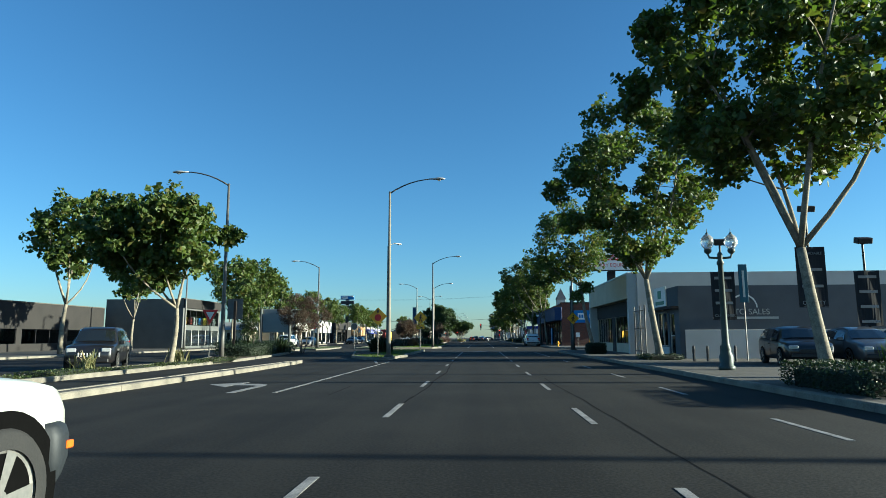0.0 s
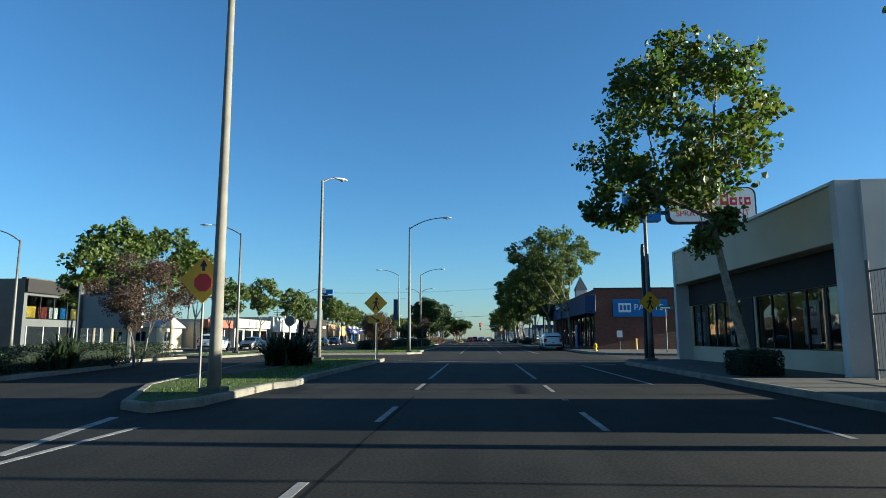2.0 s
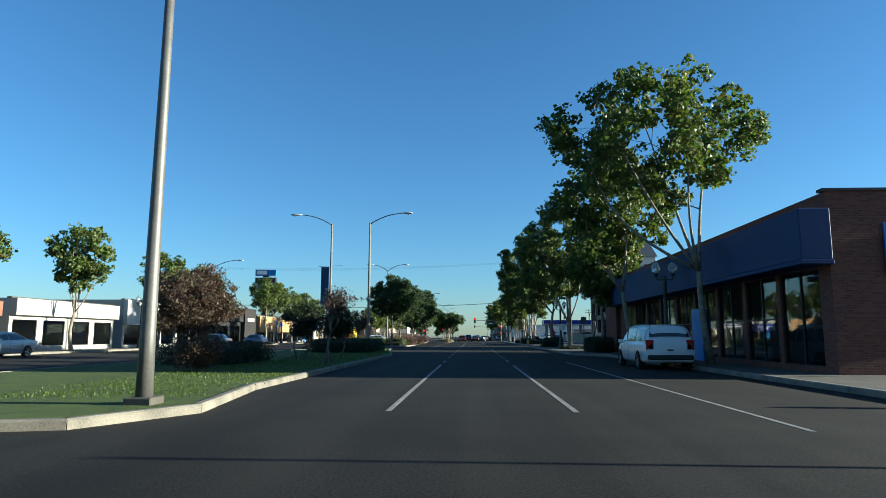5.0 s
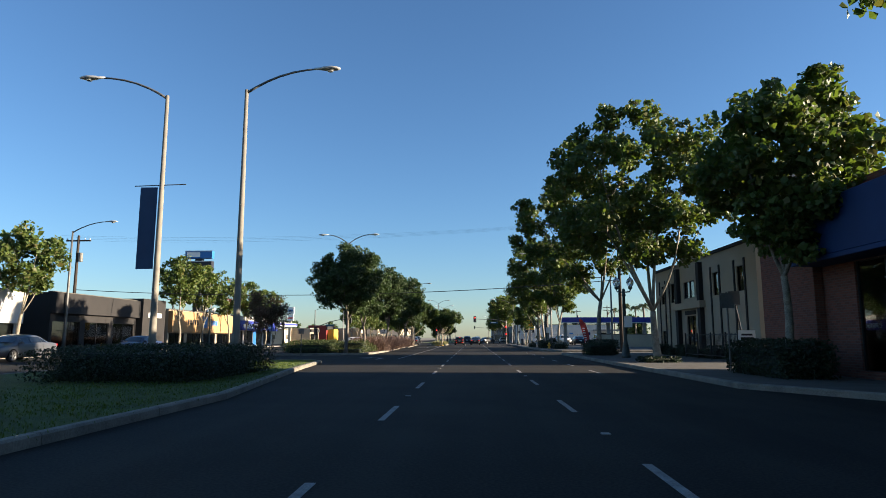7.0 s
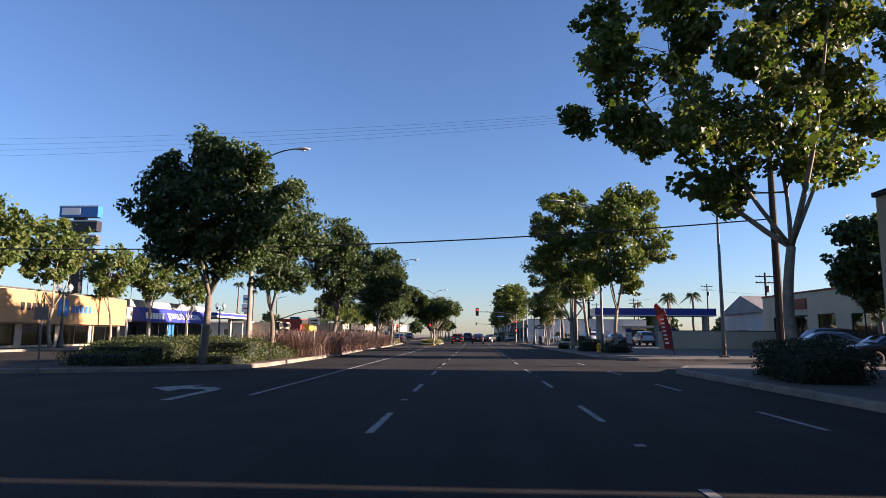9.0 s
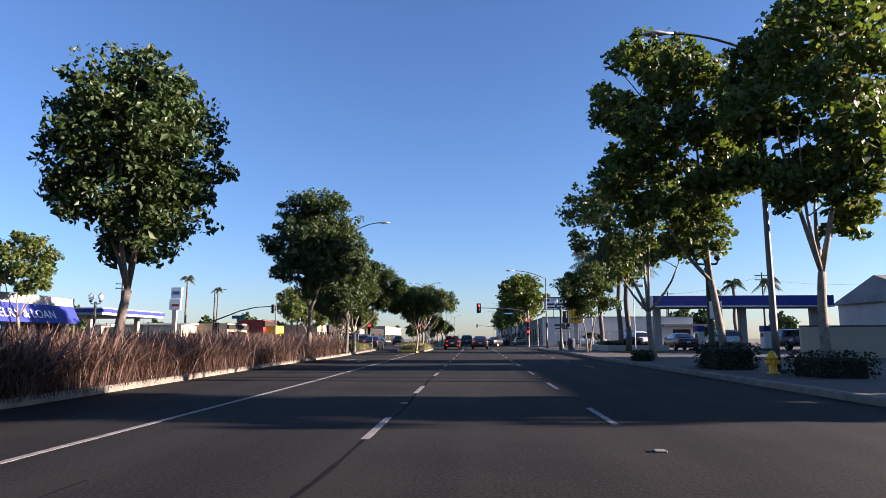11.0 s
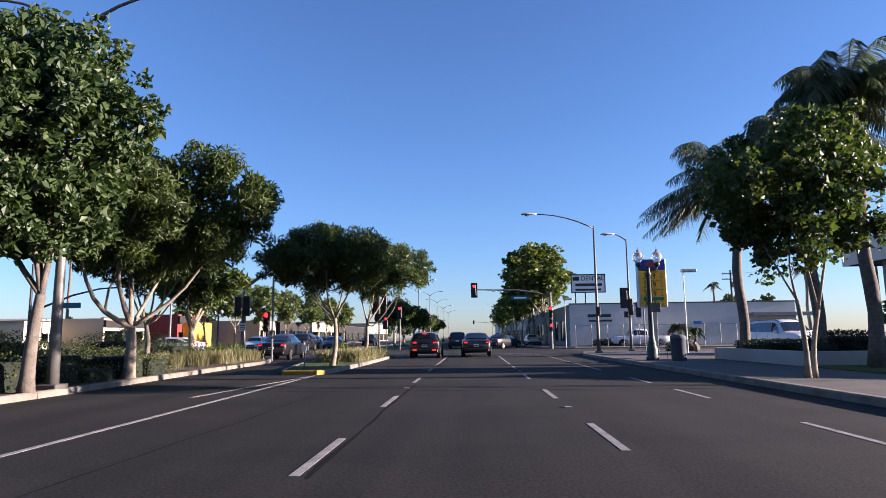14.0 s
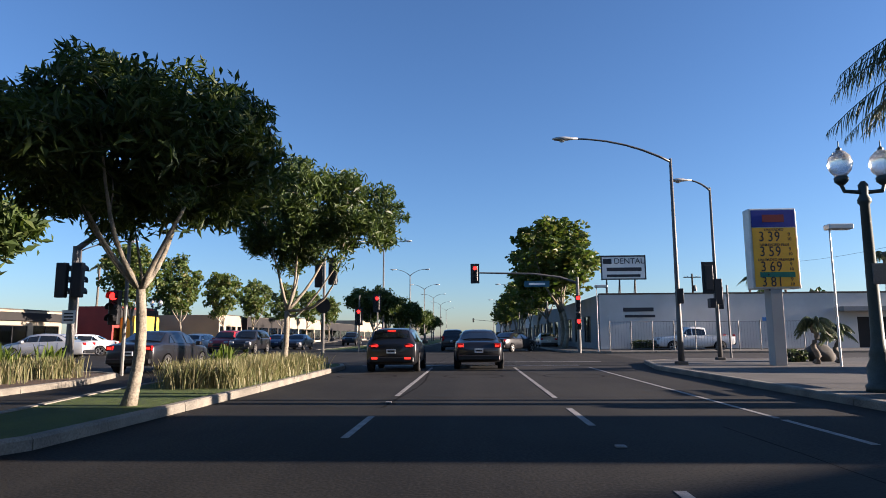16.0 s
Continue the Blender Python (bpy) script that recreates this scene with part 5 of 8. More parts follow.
mast5 = thing("traffic_signal", -32.6, 228.0, 0.1, "steel mast-arm signal with a curved arm across the side street", "traffic signal", "traffic signals")
bm = bmesh.new()
tube(bm, [(0, 0, -0.15), (0, 0, 6.9)], [0.13, 0.08], 10)
part("pole", bm, DARKMETAL, mast5)
bm = bmesh.new()
tube(bm, [(0, 0, 3.3), (1.5, 0, 3.85), (3.2, 0, 4.5), (5.2, 0, 4.95), (8.0, 0, 5.1)], [0.09, 0.08, 0.07, 0.06, 0.05], 8)
part("arm", bm, DARKMETAL, mast5)
bm = bmesh.new()
tube(bm, [(0, 0, 6.8), (0.6, 0, 7.1), (1.5, 0, 7.2)], [0.05, 0.04, 0.035], 7)
part("lamp_arm", bm, DARKMETAL, mast5)
box("street_name_sign", (2.3, 3.9, -0.1, -0.07, 3.55, 3.95), TEAL, mast5, "teal street name sign")
signal_head(mast5, 0.45, -0.1, 2.4)
signal_head(mast5, 7.4, -0.1, 4.75, back=False)
mast = thing("traffic_signal", 7.2, 241.0, 0.15, "steel mast-arm traffic signal showing red", "traffic signal", "traffic signals")
bm = bmesh.new()
tube(bm, [(0, 0, -0.1), (0, 0, 5.0)], [0.14, 0.1], 10)
part("pole", bm, STEEL, mast)
bm = bmesh.new()
tube(bm, [(0, 0, 4.6), (-1.2, 0, 5.0), (-3.0, 0, 5.25), (-6.8, 0, 5.35)], [0.09, 0.08, 0.07, 0.05], 8)
part("mast_arm", bm, STEEL, mast)
signal_head(mast, -6.95, -0.1, 5.3, 0)
signal_head(mast, -0.05, -0.35, 3.2, 0, back=False)
signal_head(mast, -0.05, -0.36, 2.0, 1, back=False)
box("street_name_sign", (-3.6, -1.9, -0.06, -0.03, 4.35, 4.75), TEAL, mast, "teal street name sign")
box("bar", (-3.3, -2.2, -0.07, -0.061, 4.48, 4.62), WHITE, mast, "", 0.0)

mast2 = thing("traffic_signal", -12.6, 217.2, 0.13, "steel mast-arm signal on the median, dark unlit heads", "traffic signal", "traffic signals")
bm = bmesh.new()
tube(bm, [(0, 0, -0.1), (0, 0, 4.0)], [0.13, 0.11], 10)
part("pole", bm, STEEL, mast2)
bm = bmesh.new()
tube(bm, [(0, 0, 3.9), (0.9, 0.1, 4.6), (2.0, 0.2, 4.85), (3.0, 0.2, 4.85)], [0.1, 0.09, 0.07, 0.05], 8)
part("mast_arm", bm, STEEL, mast2)
for q in (-0.28, 0.24):
    signal_head(mast2, q, -0.3, 2.9, None, 1, back=False)
plate(mast2, rect(0.42, 0.42), 1.75, -0.16, WHITE, "notice_plate")
for k in range(3):
    plate(mast2, rect(0.3, 0.05, 0, 0.1 - 0.1 * k), 1.75, -0.166, INK, "bar", t=0.003)
sig3 = thing("traffic_signal", -11.1, 217.6, 0.13, "thin signal post with a red turn arrow", "traffic signal", "traffic signals")
bm = bmesh.new()
tube(bm, [(0, 0, -0.1), (0, 0, 4.4)], 0.06, 8)
part("pole", bm, STEEL, sig3)
signal_head(sig3, -0.3, -0.2, 2.05, 0, back=False)
sig4 = thing("traffic_signal", -5.85, 222.6, 0.13, "signal post on the short island with dark heads", "traffic signal", "traffic signals")
bm = bmesh.new()
tube(bm, [(0, 0, -0.1), (0, 0, 4.2)], 0.055, 8)
part("pole", bm, STEEL, sig4)
signal_head(sig4, -0.25, 0.1, 3.6, None, 1, back=False)
signal_head(sig4, 0.3, 0.1, 3.7, None, 1, back=False)
plate(sig4, disc(0.3, 16), 2.3, -0.1, DARKMETAL, "round_sign_back")
for k in range(2):
    s = thing("traffic_signal", (-8.6, -7.2)[k], 246.0, 0.13, "far signal post on the median showing red", "traffic signal", "traffic signals")
    bm = bmesh.new()
    tube(bm, [(0, 0, -0.1), (0, 0, 4.2)], 0.06, 8)
    part("pole", bm, STEEL, s)
    signal_head(s, 0, -0.25, (2.6, 3.6)[k], 0)
signal_head(lamp_k, -0.35, -0.3, 3.5, None, 1)
signal_head(lamp_k, 0.0, -0.3, 2.9, None, 1, back=False)
box("pedestrian_signal", (-0.45, -0.2, -0.5, -0.15, 2.2, 2.6), BLACK, lamp_k)
box("control_box", (-0.12, 0.12, -0.3, -0.12, 2.2, 2.75), BLACK, lamp_j, "dark pedestrian signal box")
sig5 = thing("traffic_signal", 12.4, 229.0, 0.0, "thin far signal post with dark heads", "traffic signal", "traffic signals")
bm = bmesh.new()
tube(bm, [(0, 0, -0.1), (0, 0, 3.6)], 0.05, 8)
part("pole", bm, STEEL, sig5)
signal_head(sig5, -0.35, 0, 3.0, None, 1, back=False)
farsig = thing("traffic_signal", 7.5, 420.0, 0.15, "distant mast-arm traffic signal", "traffic signal", "traffic signals")
bm = bmesh.new()
tube(bm, [(0, 0, -0.1), (0, 0, 6), (-7, 0, 6.6)], [0.14, 0.1, 0.06], 8)
part("pole", bm, STEEL, farsig)
signal_head(farsig, -7, -0.1, 6.4, None)
ps = sign_post("parking_sign", 8.3, 120.1, "grey back of a parking sign on a thin post", 2.65, 0.15)
plate(ps, rect(0.42, 0.5), 2.35, -0.05, STEEL, "plate")


# ---- buildings on the right-hand side ----
def roof_slab(parent, x0, x1, y0, y1, z, t=0.2, material=None):
    return box("roof", (x0, x1, y0, y1, z - t, z), material or ROOFING, parent, "", 0.0)


def closed_room(parent, x0, x1, y0, y1, z0=0.15):
    """A plain floor inside a shop."""
    return box("floor_slab", (x0, x1, y0, y1, z0, z0 + 0.03), DARKWALL, parent, "", 0.0)


# low slate car shop with white base and office windows
b = thing("car_shop", label="low slate-grey car workshop with white base wall", category="building")
w = Run((10.3, 39.3), (26, 39.3))
w.wall("wall", 0.1, 3.9, [], SLATEWALL, b)
w.strip("base_wall", 0.25, w.len, 0.1, 1.62, 0.003, 0.05, WHITEWALL, b, "white painted base wall")
f = Run((10.3, 43.8), (10.3, 39.3))
f.wall("wall", 0.1, 3.9, [(0.35, 2.35, 0.75, 2.6), (2.7, 3.65, 0.15, 2.5)], SLATEWALL, b)
f.window(0.35, 2.35, 0.75, 2.6, 2, b, LAMPHEAD)
f.window(2.7, 3.65, 0.15, 2.5, 1, b, LAMPHEAD, 2, name="door")
f.strip("base_wall", 0.0, 2.6, 0.1, 0.72, 0.003, 0.05, WHITEWALL, b)
f.strip("awning", 0.0, 4.5, 2.72, 2.85, 0.0, 0.4, DARKWALL, b)
f.strip("sign_board", 0.2, 2.5, 2.95, 4.05, 0.01, 0.08, WHITE, b, "white sign board with grey lettering bars")
for k, (a, c, z0, z1) in enumerate([(0.5, 2.2, 3.05, 3.25), (1.0, 1.7, 3.4, 3.85)]):
    f.strip("bar", a, c, z0, z1, 0.081, 0.09, SIGNGREEN, b, bevel=0)
Run((26, 39.3), (26, 43.8)).wall("wall", 0.1, 3.9, [], SLATEWALL, b)
Run((26, 43.8), (10.3, 43.8)).wall("wall", 0.1, 3.9, [], SLATEWALL, b)
roof_slab(b, 10.5, 25.8, 39.5, 43.6, 3.5)
closed_room(b, 10.55, 25.7, 39.6, 43.6)
# arched emblem and lettering strip on the slate wall
bm = bmesh.new()
for k in range(12):
    a0, a1 = math.pi * k / 12, math.pi * (k + 1) / 12
    vs = []
    for a, r in ((a0, 0.62), (a1, 0.62), (a1, 0.7), (a0, 0.7)):
        vs.append(bm.verts.new((13.6 + r * math.cos(a), 39.27, 2.75 + r * math.sin(a))))
    bm.faces.new(vs)
part("arch_emblem", bm, WHITE, b, "thin white arch emblem")
lettering("AUTO SALES", 0.42, at(13.7, 39.27, 2.52, FACE_S), LAMPHEAD, b)
box("bar", (12.0, 15.3, 39.26, 39.27, 2.16, 2.28), LAMPHEAD, b, "", 0)

# lot poles with dark banners and floodlight boxes, bollards and a narrow blue sign
def lot_banner(x, y, w, z0, z1, top, words, label):
    home = thing("lot_banner", x, y, 0.15, label, "banner", "banners of the car lot")
    bm = bmesh.new()
    tube(bm, [(0, 0, -0.05), (0, 0, top - 0.15)], [0.07, 0.05], 8)
    part("pole", bm, DARKMETAL, home)
    for z in (z0 - 0.1, z1 - 0.2):
        bm = bmesh.new()
        tube(bm, [(-w / 2, -0.06, z), (w / 2, -0.06, z)], 0.02, 6)
        part("banner_rod", bm, STEEL, home)
    n = 10
    bm = bmesh.new()
    rows = [[bm.verts.new((-w / 2 + w * i / n, -0.09 - 0.02 * math.sin(i * 0.9 + z), z - 0.15)) for i in range(n + 1)] for z in (z0, (z0 + z1) / 2, z1)]
    for a, c in zip(rows, rows[1:]):
        for i in range(n):
            bm.faces.new((a[i], a[i + 1], c[i + 1], c[i]))
    part("cloth", bm, BANNER, home, "black cloth banner")
    for k, wd in enumerate(words):
        zz = z1 - 0.3 - (z1 - z0 - 0.5) * k / max(1, len(words) - 1)
        if wd.isalpha():
            lettering(wd, min(0.34, w * 1.32 / len(wd)), at(0, -0.125, zz - 0.15, FACE_S), GREYWALL, home)
        else:
            box("bar", (-w * 0.36, w * 0.36, -0.128, -0.122, zz - 0.2, zz - 0.08), GREYWALL, home, "", 0)
    bm = bmesh.new()
    bx(bm, -0.32, 0.32, -0.3, 0.12, top - 0.3, top - 0.02, 0.03)
    bmesh.ops.rotate(bm, cent=(0, 0, top - 0.15), matrix=Euler((radians(14), 0, 0)).to_matrix(), verts=bm.verts)
    part("floodlight", bm, DARKMETAL, home, "dark box floodlight")


BANNER = mat("black_banner_cloth", (0.016, 0.017, 0.02), (0.01, 0.01, 0.012), 0.85, 2, 60, 0.1)
lot_banner(11.05, 35.2, 1.06, 2.0, 4.2, 5.6, ("-", "-", "-", "CUSTOMER"), "dark lot banner on a pole with floodlight")
lot_banner(15.0, 35.2, 1.3, 2.55, 5.3, 7.1, ("AFFORDABLE", "-", "-", "QUALITY"), "tall dark lot banner on a pole with floodlight")
lot_banner(17.4, 35.2, 1.1, 1.7, 4.2, 5.6, ("-", "-", "SE HABLA", "-"), "dark lot banner on a pole with floodlight")
b = thing("narrow_sign", 12.4, 36.2, 0.15, "narrow upright teal sign on a thin post", "sign")
bm = bmesh.new()
tube(bm, [(0, 0.05, -0.05), (0, 0.05, 4.3)], 0.03, 6)
part("post", bm, STEEL, b)
box("board", (-0.2, 0.2, -0.02, 0.02, 2.7, 4.5), TEAL, b, "", 0.005)
box("bar", (-0.05, 0.05, -0.03, -0.021, 2.95, 4.2), LAMPHEAD, b, "", 0)
for k in range(4):
    b = thing("bollard", 9.7 + 0.62 * k, 35.5, 0.15, "short dark steel bollard before the lot", "bollard", "bollards of the car lot")
    bm = bmesh.new()
    lathe(bm, [(0.06, -0.02), (0.06, 0.66), (0.04, 0.71), (0.01, 0.72)], 8)
    part("post", bm, DARKMETAL, b)

# white paint shop with long cream fascia
b = thing("paint_shop", label="white shop building with deep cream fascia and dark windows", category="building")
s = Run((10.4, 48.2), (27, 48.2), 0.3)
s.wall("wall", 0.1, 5.5, [], WHITEWALL, b)
fr = Run((10.45, 63.1), (10.45, 48.5), 0.25)
fr.wall("wall", 0.1, 5.4, [(0.4, 6.3, 0.8, 2.75), (7.6, 13.7, 0.8, 2.75)], CREAMWALL, b)
fr.strip("transom_band", 0.02, 14.58, 2.76, 3.8, 0.004, 0.03, DARKWALL, b, "dark transom band over the windows")
fr.strip("pier", 6.4, 7.5, 0.12, 2.75, 0.003, 0.05, DARKWALL, b)
fr.window(0.4, 6.3, 0.8, 2.75, 6, b, DARKMETAL)
fr.window(7.6, 13.7, 0.8, 2.75, 5, b, DARKMETAL)
fr.strip("fascia", 0.0, 14.6, 3.82, 5.42, 0.0, 0.62, CREAMWALL, b, "deep cream fascia over the shop front", 0.02)
fr.strip("parapet_cap", 0.0, 14.6, 5.42, 5.52, -0.1, 0.68, LAMPHEAD, b)
for u in (14.6, 0.0):
    bm = bmesh.new()
    fr.block(bm, u - 0.16, u + 0.16, 0.1, 5.53, -0.1, 0.66, 0.01)
    part("fin_wall", bm, WHITEWALL, b)
nn = Run((27, 63.3), (10.4, 63.3), 0.25)
nn.wall("wall", 0.1, 5.4, [], CREAMWALL, b)
Run((27, 48.2), (27, 63.3)).wall("wall", 0.1, 5.4, [], CREAMWALL, b)
roof_slab(b, 10.7, 26.8, 48.5, 63.0, 5.0)
closed_room(b, 10.75, 26.7, 48.55, 63.0)
box("partition", (16.0, 16.1, 48.6, 63.0, 0.2, 4.8), GREYWALL, b)
for py in (62.0, 58.0, 51.8):
    box("window_poster", (10.63, 10.64, py - 0.5, py + 0.5, 1.0, 2.4), WHITE, b, "white window poster with coloured bars", 0)
    box("bar", (10.622, 10.628, py - 0.35, py + 0.35, 1.9, 2.2), SIGNBLUE, b, "", 0)
    box("bar", (10.622, 10.628, py - 0.3, py + 0.3, 1.3, 1.5), INK, b, "", 0)
# gate posts and chain-link gap by the paint shop
g = thing("metal_gate", label="narrow chain-link gate between the two shops", category="gate")
for gy in (45.0, 46.2, 47.6):
    bm = bmesh.new()
    tube(bm, [(10.0, gy, 0.1), (10.0, gy, 3.2)], 0.045, 7)
    part("post", bm, STEEL, g)
for gz in (0.4, 1.8, 2.9):
    bm = bmesh.new()
    tube(bm, [(10.0, 45.0, gz), (10.0, 47.6, gz)], 0.025, 6)
    part("rail", bm, STEEL, g)
bm = bmesh.new()
for k in range(19):
    tube(bm, [(10.0, 45.0 + 0.137 * k, 0.3), (10.0, 45.0 + 0.137 * k, 2.9)], 0.006, 3, False)
part("mesh", bm, STEEL, g)

# the tall pole sign behind the paint shop
b = thing("pole_sign", 12.4, 66.0, 0.0, "tall shop pole sign with white and blue boards", "sign")
bm = bmesh.new()
bx(bm, -0.35, 0.35, -0.3, 0.3, 0, 7.4, 0.03)
part("column", bm, DARKWALL, b)
bm = bmesh.new()
out = []
for cx, cz, a0 in ((2.3, 8.95, 0), (-1.6, 8.95, 90), (-1.6, 7.85, 180), (2.3, 7.85, 270)):
    out += [(cx + 0.42 * math.cos(radians(a0 + k * 18)), cz + 0.42 * math.sin(radians(a0 + k * 18))) for k in range(6)]
plate(b, out, 0, -0.55, DARKMETAL, "sign_case", t=0.6)
plate(b, [(x * 0.965 + 0.012, (z - 8.4) * 0.94 + 8.4) for x, z in out], 0, -0.56, WHITE, "sign_face")
lettering("SPRAY EQUIPMENT", 0.46, at(0.35, -0.575, 7.93, FACE_S), REDINK, b)
for k, (c, wd, h) in enumerate([(-1.25, 0.5, 0.62), (-0.72, 0.16, 0.45), (-0.38, 0.36, 0.42), (0.03, 0.3, 0.52), (0.42, 0.36, 0.42), (1.02, 0.44, 0.62), (1.5, 0.38, 0.42), (1.9, 0.16, 0.45), (2.25, 0.34, 0.42)]):
    plate(b, rect(wd, h, c, h / 2), 8.38, -0.572, REDINK, "letter_shape", t=0.006)
    plate(b, rect(wd * 0.42, h * 0.34, c + 0.02, h * 0.5), 8.38, -0.578, WHITE, "letter_shape", t=0.004)
box("blue_sign_box", (-4.3, -2.35, -0.3, 0.3, 7.6, 9.35), SIGNBLUE, b, "blue rectangular sign box with white panel")
box("white_panel", (-3.7, -2.85, -0.315, -0.302, 8.1, 8.85), WHITE, b, "", 0)
box("bar", (-3.55, -3.0, -0.325, -0.316, 8.35, 8.6), SIGNBLUE, b, "", 0)
box("bracket", (-2.4, -1.4, -0.1, 0.1, 8.0, 8.2), STEEL, b)

# brick paint store with blue fascia
PX, PY0, PY1, PH = 10.8, 90.7, 122.4, 5.75
b = thing("brick_store", label="red brick shop with deep blue fascia and tall dark windows", category="building")
e = Run((PX, PY0), (19.6, PY0), 0.25)
e.wall("wall", 0.1, PH, [], BRICKWALL, b)
e2 = Run((19.6, PY0), (27, PY0), 0.25)
e2.wall("wall", 0.1, PH, [(0.4, 7.0, 0.9, 3.2)], BRICKWALL, b)
e2.window(0.4, 7.0, 0.9, 3.2, 3, b, DARKMETAL, 2)
e2.strip("fascia", 0.0, 7.4, 3.6, 5.8, 0.003, 0.2, BLUEFASCIA, b)
e.strip("parapet_cap", -0.1, 8.8, PH, PH + 0.1, -0.3, 0.06, DARKMETAL, b)
f = Run((PX, PY1), (PX, PY0), 0.25)
bays = [(5.2 + 2.9 * k, 5.2 + 2.9 * k + 2.6, 0.35, 3.45) for k in range(9)]
f.wall("wall", 0.1, PH, bays, BRICKWALL, b)
for a, c, z0, z1 in bays:
    f.window(a, c, z0, z1, 2, b, DARKMETAL, 2 if (a * 10) % 3 < 1 else 1)
f.strip("door_frame", 19.4, 20.8, 0.15, 2.6, 0.01, 0.12, SIGNBLUE, b, "bright blue door surround")
bm = bmesh.new()
f.block(bm, 3.7, 31.9, 3.6, 5.2, 0.0, 0.95, 0.03)
part("fascia", bm, BLUEFASCIA, b, "deep blue metal fascia over the windows")
f.strip("fascia_lip", 3.6, 31.95, 3.47, 3.6, 0.0, 0.99, BLUEFASCIA, b)
f.strip("brick_pier", 0.0, 3.55, 0.1, PH + 0.1, 0.01, 0.3, BRICKWALL, b)
Run((27, PY1), (PX, PY1)).wall("wall", 0.1, PH, [], BRICKWALL, b)
Run((27, PY0), (27, PY1)).wall("wall", 0.1, PH, [], BRICKWALL, b)
roof_slab(b, PX + 0.2, 26.8, PY0 + 0.2, PY1 - 0.2, 5.4)
closed_room(b, PX + 0.3, 26.7, PY0 + 0.3, PY1 - 0.3)
box("partition", (15.0, 15.1, PY0 + 0.4, PY1 - 0.4, 0.2, 5.1), GREYWALL, b)
sg = thing("wall_sign", label="blue wall sign with white lettering on the brick wall", category="sign")
box("sign_panel", (12.4, 17.4, PY0 - 0.12, PY0 - 0.05, 3.15, 4.75), SIGNBLUE, sg)
lettering("PAINTS", 0.82, at(15.65, PY0 - 0.13, 3.98, FACE_S), WHITE, sg)
box("emblem", (12.9, 14.05, PY0 - 0.13, PY0 - 0.121, 3.55, 4.4), WHITE, sg, "white emblem block", 0)
for k in range(3):
    box("bar", (13.02 + 0.34 * k, 13.26 + 0.34 * k, PY0 - 0.136, PY0 - 0.131, 3.75, 4.2), SIGNBLUE, sg, "", 0)
nb = sign_post("notice", 12.6, 89.2, "small white notice on a short post", 1.5, 0.15)
plate(nb, rect(0.5, 0.6), 1.4, -0.05, WHITE, "board")
bol = thing("bollard", 14.2, 89.8, 0.15, "yellow steel bollard by the brick wall", "bollard")
bm = bmesh.new()
lathe(bm, [(0.09, 0), (0.09, 0.95), (0.05, 1.02), (0.01, 1.03)], 10)
part("post", bm, SIGNYELLOW, bol)
nm = sign_post("street_name_post", 13.4, 77.5, "green street name sign on a wooden post", 3.3, 0.15, 0.05)
plate(nm, rect(1.1, 0.22), 3.2, -0.06, SIGNGREEN, "name_plate")
plate(nm, rect(0.7, 0.1), 3.2, -0.066, WHITE, "bar", t=0.003)

# small steeple behind the trees
b = thing("steeple", 15.7, 129.85, 0.1, "white church tower with dark pointed roof", "church tower")
box("tower", (-0.8, 0.8, -0.8, 0.8, 0, 8.4), WHITEWALL, b)
bm = bmesh.new()
vs = [bm.verts.new(p) for p in ((-0.95, -0.95, 8.4), (0.95, -0.95, 8.4), (0.95, 0.95, 8.4), (-0.95, 0.95, 8.4), (0, 0, 10.6))]
for q in ((0, 1, 4), (1, 2, 4), (2, 3, 4), (3, 0, 4), (3, 2, 1, 0)):
    bm.faces.new([vs[i] for i in q])
part("spire", bm, SLATEWALL, b)
for sx in (-0.801,):
    box("louvre", (-0.25, 0.25, -0.83, -0.801, 6.6, 7.7), DARKWALL, b)

# tan meeting hall with brown timber strips and a gable
b = hall = thing("meeting_hall", label="tan stucco hall with brown timber strips and gable", category="building")
HY0, HY1, HX, HH, HS = 126.2, 140.6, 11.5, 5.2, 1.22
f = Run((HX, HY1), (HX, HY0), 0.25)
wins = [(1.1, 1.8, 3.2, 4.3), (3.0, 3.7, 3.2, 4.3), (5.3, 7.0, 3.3, 4.2), (9.6, 10.3, 3.2, 4.3), (12.4, 13.1, 3.2, 4.3), (1.1, 1.8, 0.6, 1.6)]
f.wall("wall", 0.1, HH, wins + [(5.6, 7.0, 0.15, 2.35)], TANWALL, b)
for q in wins:
    f.window(*q, 2 if q[1] - q[0] > 1 else 1, b, DARKWALL)
f.window(5.6, 7.0, 0.15, 2.35, 2, b, DARKWALL, name="door")
for u in (0.9, 2.0, 2.8, 3.9, 9.4, 10.5, 12.2, 13.3):
    f.strip("timber_strip", u - 0.07, u + 0.07, 0.5, 4.6, 0.003, 0.05, DARKWALL, b)
for u in (4.6, 8.1):
    f.strip("pilaster", u - 0.2, u + 0.2, 0.1, 5.0, 0.003, 0.22, DARKWALL, b)
f.strip("cornice", 4.2, 8.5, 2.7, 3.05, 0.003, 0.3, TANWALL, b)
f.strip("number_board", 5.5, 7.1, 2.4, 2.62, 0.01, 0.06, DARKWALL, b)
bm = bmesh.new()
